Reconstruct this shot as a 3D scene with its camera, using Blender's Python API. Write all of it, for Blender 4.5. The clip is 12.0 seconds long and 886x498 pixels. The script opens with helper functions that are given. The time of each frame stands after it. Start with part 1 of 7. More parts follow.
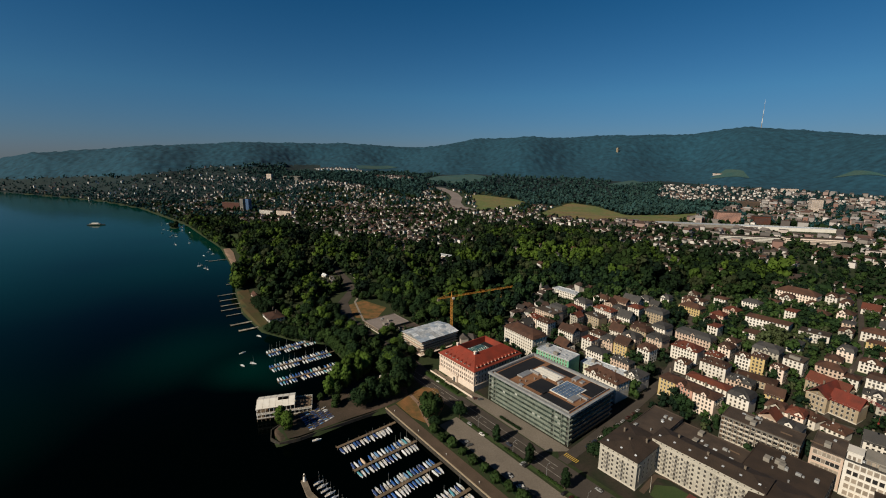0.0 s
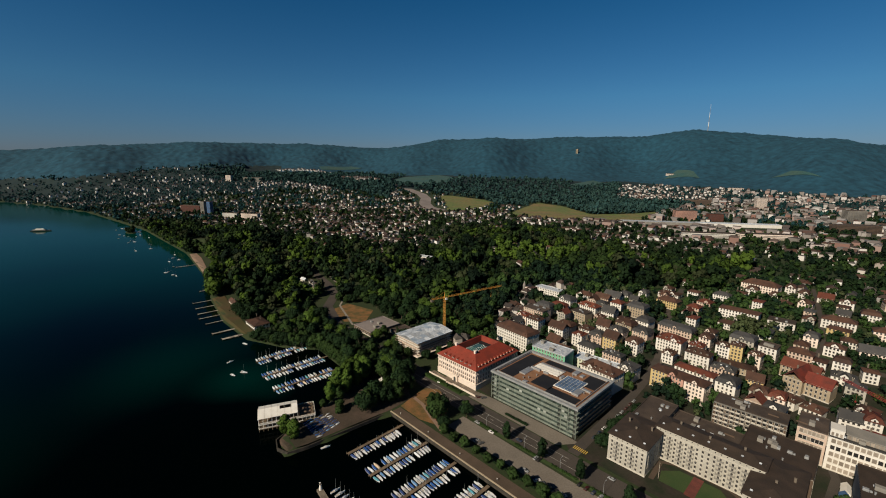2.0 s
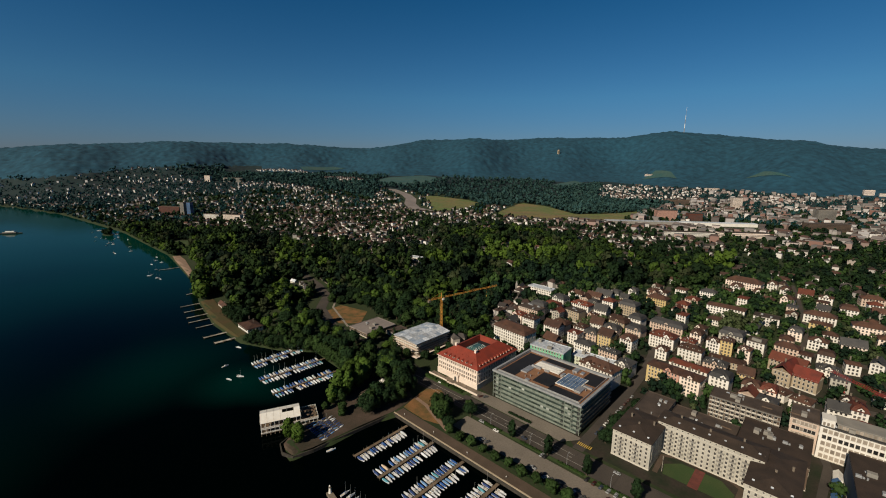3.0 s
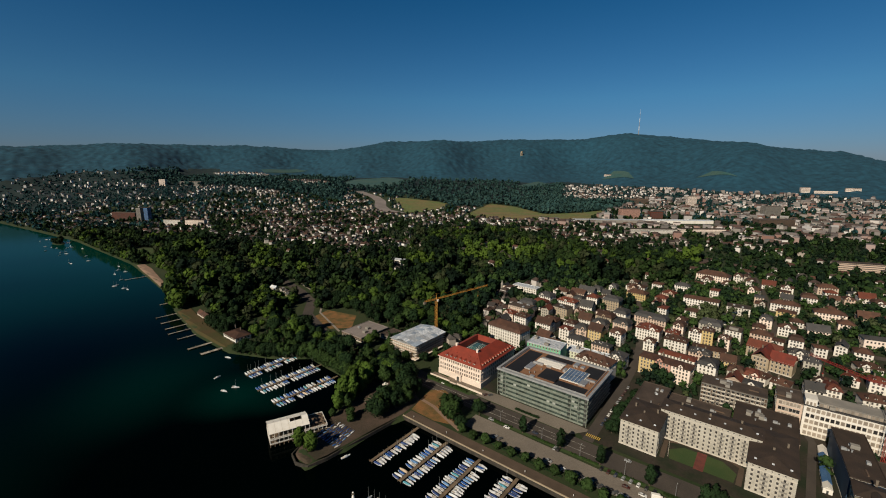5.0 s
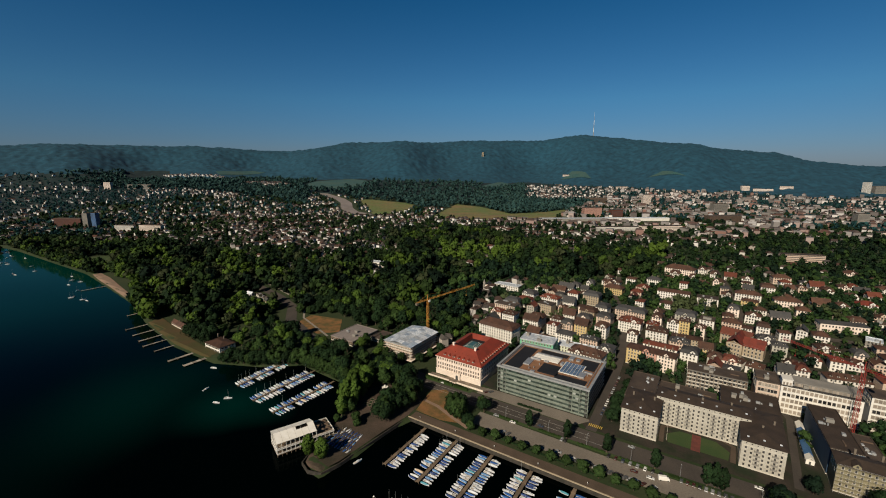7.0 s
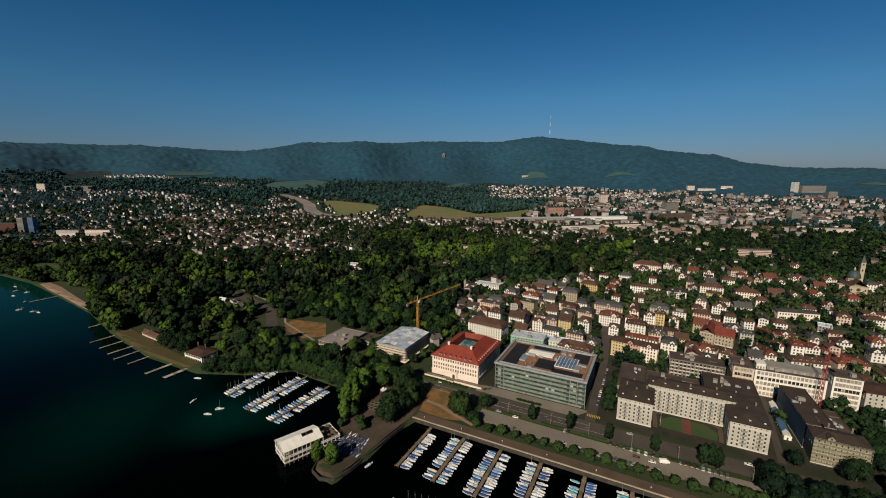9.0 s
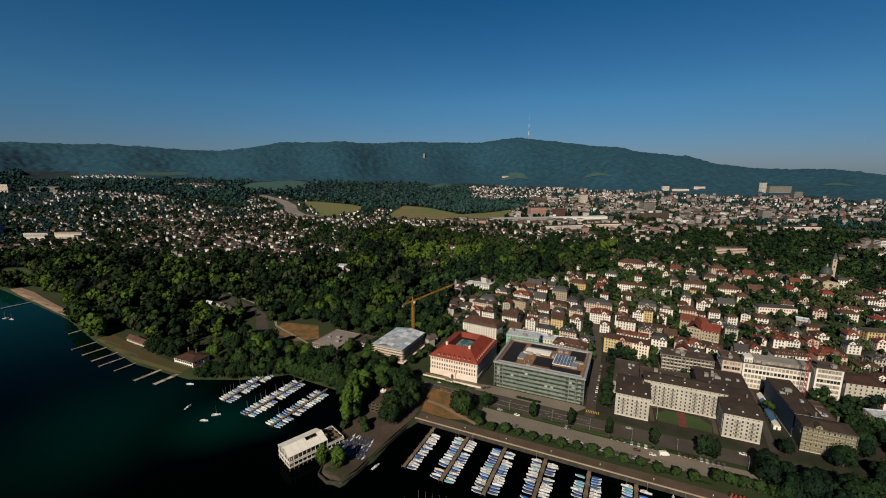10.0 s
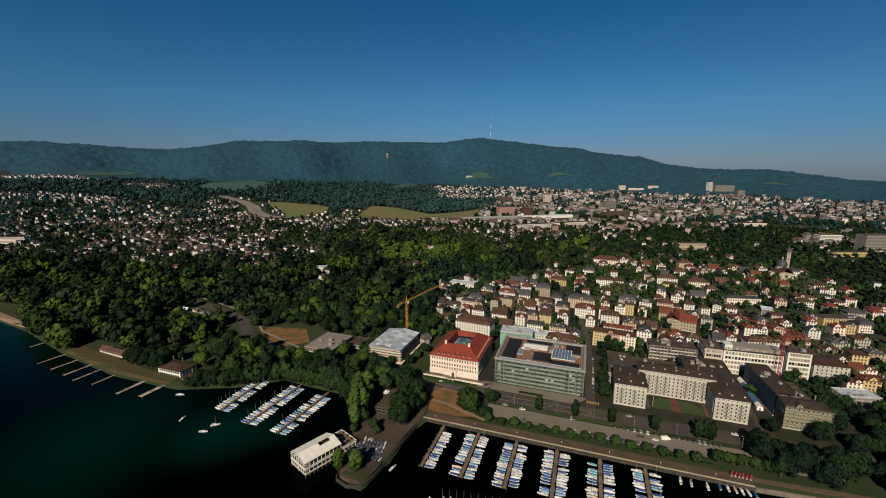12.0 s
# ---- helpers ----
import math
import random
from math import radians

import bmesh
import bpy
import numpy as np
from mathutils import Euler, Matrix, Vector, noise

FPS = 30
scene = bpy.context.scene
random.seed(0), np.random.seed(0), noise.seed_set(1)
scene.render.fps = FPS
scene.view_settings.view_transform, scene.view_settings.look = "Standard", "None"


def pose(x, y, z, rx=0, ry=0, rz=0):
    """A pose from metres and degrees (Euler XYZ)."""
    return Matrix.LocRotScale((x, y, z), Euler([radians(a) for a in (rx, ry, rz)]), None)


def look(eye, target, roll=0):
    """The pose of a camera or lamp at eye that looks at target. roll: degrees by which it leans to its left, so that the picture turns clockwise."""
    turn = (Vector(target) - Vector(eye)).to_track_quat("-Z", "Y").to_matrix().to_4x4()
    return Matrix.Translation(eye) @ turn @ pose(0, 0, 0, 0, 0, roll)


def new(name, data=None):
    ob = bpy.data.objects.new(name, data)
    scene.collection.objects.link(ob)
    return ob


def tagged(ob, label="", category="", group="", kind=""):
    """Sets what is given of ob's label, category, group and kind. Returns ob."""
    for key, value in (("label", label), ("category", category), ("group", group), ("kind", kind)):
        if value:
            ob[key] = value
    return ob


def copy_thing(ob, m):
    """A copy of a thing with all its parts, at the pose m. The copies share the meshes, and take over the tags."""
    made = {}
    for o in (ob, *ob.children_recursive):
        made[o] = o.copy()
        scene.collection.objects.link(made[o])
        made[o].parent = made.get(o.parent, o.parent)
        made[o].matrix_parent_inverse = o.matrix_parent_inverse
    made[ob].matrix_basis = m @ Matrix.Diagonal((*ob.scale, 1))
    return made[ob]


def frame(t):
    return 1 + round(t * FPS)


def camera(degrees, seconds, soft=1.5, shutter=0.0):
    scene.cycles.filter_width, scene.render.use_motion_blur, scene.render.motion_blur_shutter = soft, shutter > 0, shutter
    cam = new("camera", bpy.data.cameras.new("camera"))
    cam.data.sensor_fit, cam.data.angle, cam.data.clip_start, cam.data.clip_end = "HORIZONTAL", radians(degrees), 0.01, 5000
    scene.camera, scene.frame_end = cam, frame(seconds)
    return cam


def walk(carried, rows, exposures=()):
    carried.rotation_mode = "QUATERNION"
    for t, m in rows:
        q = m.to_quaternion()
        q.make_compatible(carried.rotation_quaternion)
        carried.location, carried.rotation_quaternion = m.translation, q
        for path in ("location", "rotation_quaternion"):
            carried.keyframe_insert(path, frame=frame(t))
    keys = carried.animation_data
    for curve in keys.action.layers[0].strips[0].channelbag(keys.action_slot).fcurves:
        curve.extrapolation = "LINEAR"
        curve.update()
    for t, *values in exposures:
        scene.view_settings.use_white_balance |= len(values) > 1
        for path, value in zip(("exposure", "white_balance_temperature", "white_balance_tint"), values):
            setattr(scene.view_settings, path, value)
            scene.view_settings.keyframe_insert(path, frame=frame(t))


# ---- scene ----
cam = camera(92.7, 12.0, soft=1.05)
PATH = [
    (0, (-3.182, 0.247, 189.613), (-3.162, 2.205, 189.208), 0.5),
    (0.5, (-10.772, 0.233, 189.644), (-10.712, 2.191, 189.239), 0.5),
    (1, (-18.416, 0.221, 189.689), (-18.31, 2.177, 189.287), 0.4),
    (1.5, (-26.097, 0.239, 189.755), (-25.948, 2.192, 189.353), 0.5),
    (2, (-33.913, 0.368, 189.812), (-33.717, 2.318, 189.412), 0.5),
    (2.5, (-41.803, 0.741, 189.857), (-41.563, 2.686, 189.458), 0.6),
    (4.5, (-73.686, 3.559, 190.166), (-73.278, 5.478, 189.775), 0.3),
    (5, (-81.589, 4.541, 190.182), (-81.137, 6.45, 189.793), 0.3),
    (5.5, (-89.429, 5.746, 190.19), (-88.933, 7.645, 189.802), 0.2),
    (6, (-97.254, 7.13, 190.205), (-96.714, 9.017, 189.818), 0.2),
    (6.5, (-105.066, 8.703, 190.233), (-104.48, 10.576, 189.848), 0.1),
    (7, (-112.851, 10.575, 190.281), (-112.219, 12.433, 189.897), 0.1),
    (9, (-143.965, 19.74, 190.619), (-143.151, 21.527, 190.238), 0.2),
    (9.5, (-151.806, 22.59, 190.656), (-150.948, 24.356, 190.276), 0.2),
    (10, (-159.688, 25.887, 190.669), (-158.785, 27.631, 190.291), 0.3),
    (10.5, (-167.544, 29.445, 190.671), (-166.597, 31.166, 190.294), 0.3),
    (11, (-175.297, 33.158, 190.665), (-174.308, 34.855, 190.288), 0.3),
    (11.5, (-182.904, 36.964, 190.663), (-181.878, 38.638, 190.286), 0.3),
    (12, (-190.416, 40.814, 190.666), (-189.354, 42.466, 190.288), 0.4),
]
walk(cam, [(t, look(eye, target, roll)) for t, eye, target, roll in PATH], [(0.0, -0.13), (12.0, -0.13)])

# ---- light: a clear morning, the sun over the lake ----
GRID = -51.8  # degrees by which the quay and the town's streets are turned
CA, SA = math.cos(radians(GRID)), math.sin(radians(GRID))
SUN_UP = 33.0
to_sun = Vector((SA * math.cos(radians(SUN_UP)), -CA * math.cos(radians(SUN_UP)), math.sin(radians(SUN_UP))))
world = bpy.data.worlds.new("sky")
world.use_nodes = True
scene.world = world
wn, wl = world.node_tree.nodes, world.node_tree.links
sky = wn.new("ShaderNodeTexSky")
sky.sky_type, sky.sun_disc = "NISHITA", False
sky.sun_elevation, sky.sun_rotation = radians(SUN_UP), math.atan2(to_sun.x, to_sun.y)
sky.altitude, sky.air_density, sky.dust_density, sky.ozone_density = 400, 1.0, 0.35, 4.0
wn["Background"].inputs["Strength"].default_value = 0.046
tint = wn.new("ShaderNodeMix")  # deep blue above, a greyer haze towards the horizon
tint.data_type, tint.blend_type = "RGBA", "MULTIPLY"
tint.inputs["Factor"].default_value = 1.0
split, haze = wn.new("ShaderNodeSeparateXYZ"), wn.new("ShaderNodeValToRGB")
wl.new(wn.new("ShaderNodeTexCoord").outputs["Generated"], split.inputs[0])
wl.new(split.outputs["Z"], haze.inputs[0])
steps = haze.color_ramp.elements
steps[0].position, steps[0].color = 0.02, (0.54, 0.69, 1.02, 1)
steps[1].position, steps[1].color = 0.36, (0.14, 0.78, 1.1, 1)
steps.new(1.0).color = (0.03, 0.1, 0.2, 1)
steps.new(0.5).color = (0.04, 0.19, 0.36, 1)
steps.new(0.14).color = (0.44, 0.92, 1.18, 1)
wl.new(sky.outputs[0], tint.inputs["A"])
wl.new(haze.outputs[0], tint.inputs["B"])
wl.new(tint.outputs["Result"], wn["Background"].inputs["Color"])
sun = new("sun", bpy.data.lights.new("sun", "SUN"))
sun.data.energy, sun.data.angle, sun.data.color = 5.0, radians(0.5), (1.0, 0.875, 0.69)
sun.matrix_world = look(to_sun * 900, (0, 0, 0))

# ---- materials ----
def material(name, colour, rough=0.8, second=None, scale=0.3, fine=3.0, grain=0.12, bump=0.0, metal=0.0, island=0.0, per_object=0.0, spec=0.4):
    """Base colour with stains at one scale and grain at another, and random shifts per island or per object."""
    m = bpy.data.materials.new(name)
    m.use_nodes = True
    n, l = m.node_tree.nodes, m.node_tree.links
    b = n["Principled BSDF"]
    b.inputs["Roughness"].default_value, b.inputs["Metallic"].default_value = rough, metal
    b.inputs["Specular IOR Level"].default_value = spec
    at = n.new("ShaderNodeTexCoord").outputs["Object"]
    big, small = n.new("ShaderNodeTexNoise"), n.new("ShaderNodeTexNoise")
    for node, s, det in ((big, scale, 4), (small, fine, 3)):
        node.inputs["Scale"].default_value, node.inputs["Detail"].default_value = s, det
        l.new(at, node.inputs["Vector"])
    ramp = n.new("ShaderNodeMapRange")
    ramp.inputs[1].default_value, ramp.inputs[2].default_value = 0.35, 0.65
    l.new(big.outputs[0], ramp.inputs[0])
    mix = n.new("ShaderNodeMix")
    mix.data_type = "RGBA"
    mix.inputs["A"].default_value = (*colour, 1)
    mix.inputs["B"].default_value = (*(second or [c * 0.8 for c in colour]), 1)
    l.new(ramp.outputs[0], mix.inputs["Factor"])
    hsv = n.new("ShaderNodeHueSaturation")
    l.new(mix.outputs["Result"], hsv.inputs["Color"])
    value = n.new("ShaderNodeMapRange")
    value.inputs[1].default_value, value.inputs[2].default_value = 0.25, 0.75
    value.inputs[3].default_value, value.inputs[4].default_value = 1 - grain, 1 + grain
    l.new(small.outputs[0], value.inputs[0])
    last = value.outputs[0]
    for amount, node, socket in ((island, "ShaderNodeNewGeometry", "Random Per Island"), (per_object, "ShaderNodeObjectInfo", "Random")):
        if amount:
            r = n.new("ShaderNodeMapRange")
            r.inputs[3].default_value, r.inputs[4].default_value = 1 - amount, 1 + amount
            source = n.new(node)
            l.new(source.outputs[socket], r.inputs[0])
            times = n.new("ShaderNodeMath")
            times.operation = "MULTIPLY"
            l.new(last, times.inputs[0]), l.new(r.outputs[0], times.inputs[1])
            last = times.outputs[0]
    l.new(last, hsv.inputs["Value"])
    l.new(hsv.outputs[0], b.inputs["Base Color"])
    if bump:
        bm = n.new("ShaderNodeBump")
        bm.inputs["Strength"].default_value = bump
        l.new(small.outputs[0], bm.inputs["Height"])
        l.new(bm.outputs[0], b.inputs["Normal"])
    return m


def islands(name, colours, rough=0.85, grain=0.15, fine=1.0, per="island"):
    """A material that takes one of several colours per island or per object, with some grain."""
    m = bpy.data.materials.new(name)
    m.use_nodes = True
    n, l = m.node_tree.nodes, m.node_tree.links
    b = n["Principled BSDF"]
    b.inputs["Roughness"].default_value, b.inputs["Specular IOR Level"].default_value = rough, 0.3
    source = n.new("ShaderNodeNewGeometry").outputs["Random Per Island"] if per == "island" else n.new("ShaderNodeObjectInfo").outputs["Random"]
    ramp = n.new("ShaderNodeValToRGB")
    ramp.color_ramp.interpolation = "CONSTANT" if per == "object" else "LINEAR"
    e = ramp.color_ramp.elements
    while len(e) < len(colours):
        e.new(0.5)
    for i, c in enumerate(colours):
        e[i].position, e[i].color = i / len(colours) if per == "object" else i / (len(colours) - 1), (*c, 1)
    l.new(source, ramp.inputs[0])
    noise_node = n.new("ShaderNodeTexNoise")
    noise_node.inputs["Scale"].default_value = fine
    l.new(n.new("ShaderNodeTexCoord").outputs["Object"], noise_node.inputs["Vector"])
    r = n.new("ShaderNodeMapRange")
    r.inputs[1].default_value, r.inputs[2].default_value, r.inputs[3].default_value, r.inputs[4].default_value = 0.25, 0.75, 1 - grain, 1 + grain
    l.new(noise_node.outputs[0], r.inputs[0])
    hsv = n.new("ShaderNodeHueSaturation")
    l.new(ramp.outputs[0], hsv.inputs["Color"]), l.new(r.outputs[0], hsv.inputs["Value"])
    l.new(hsv.outputs[0], b.inputs["Base Color"])
    return m


def leaves(name, dark, light, yellow):
    """Foliage: each tree its own green, its leaf clumps a little apart, some light passing through."""
    m = islands(name, (dark, light, yellow, light), 0.8, 0.3, 0.05, "island")
    n, l = m.node_tree.nodes, m.node_tree.links
    b = n["Principled BSDF"]
    b.inputs["Specular IOR Level"].default_value = 0.1
    own, shade = n.new("ShaderNodeMapRange"), n.new("ShaderNodeHueSaturation")
    own.inputs[3].default_value, own.inputs[4].default_value = 0.72, 1.28
    l.new(n.new("ShaderNodeObjectInfo").outputs["Random"], own.inputs[0])
    l.new(own.outputs[0], shade.inputs["Value"])
    l.new(b.inputs["Base Color"].links[0].from_socket, shade.inputs["Color"])
    l.new(shade.outputs[0], b.inputs["Base Color"])
    through_leaf, add = n.new("ShaderNodeBsdfTranslucent"), n.new("ShaderNodeMixShader")
    add.inputs[0].default_value = 0.12
    l.new(shade.outputs[0], through_leaf.inputs["Color"])
    l.new(b.outputs[0], add.inputs[1]), l.new(through_leaf.outputs[0], add.inputs[2])
    l.new(add.outputs[0], n["Material Output"].inputs["Surface"])
    return m


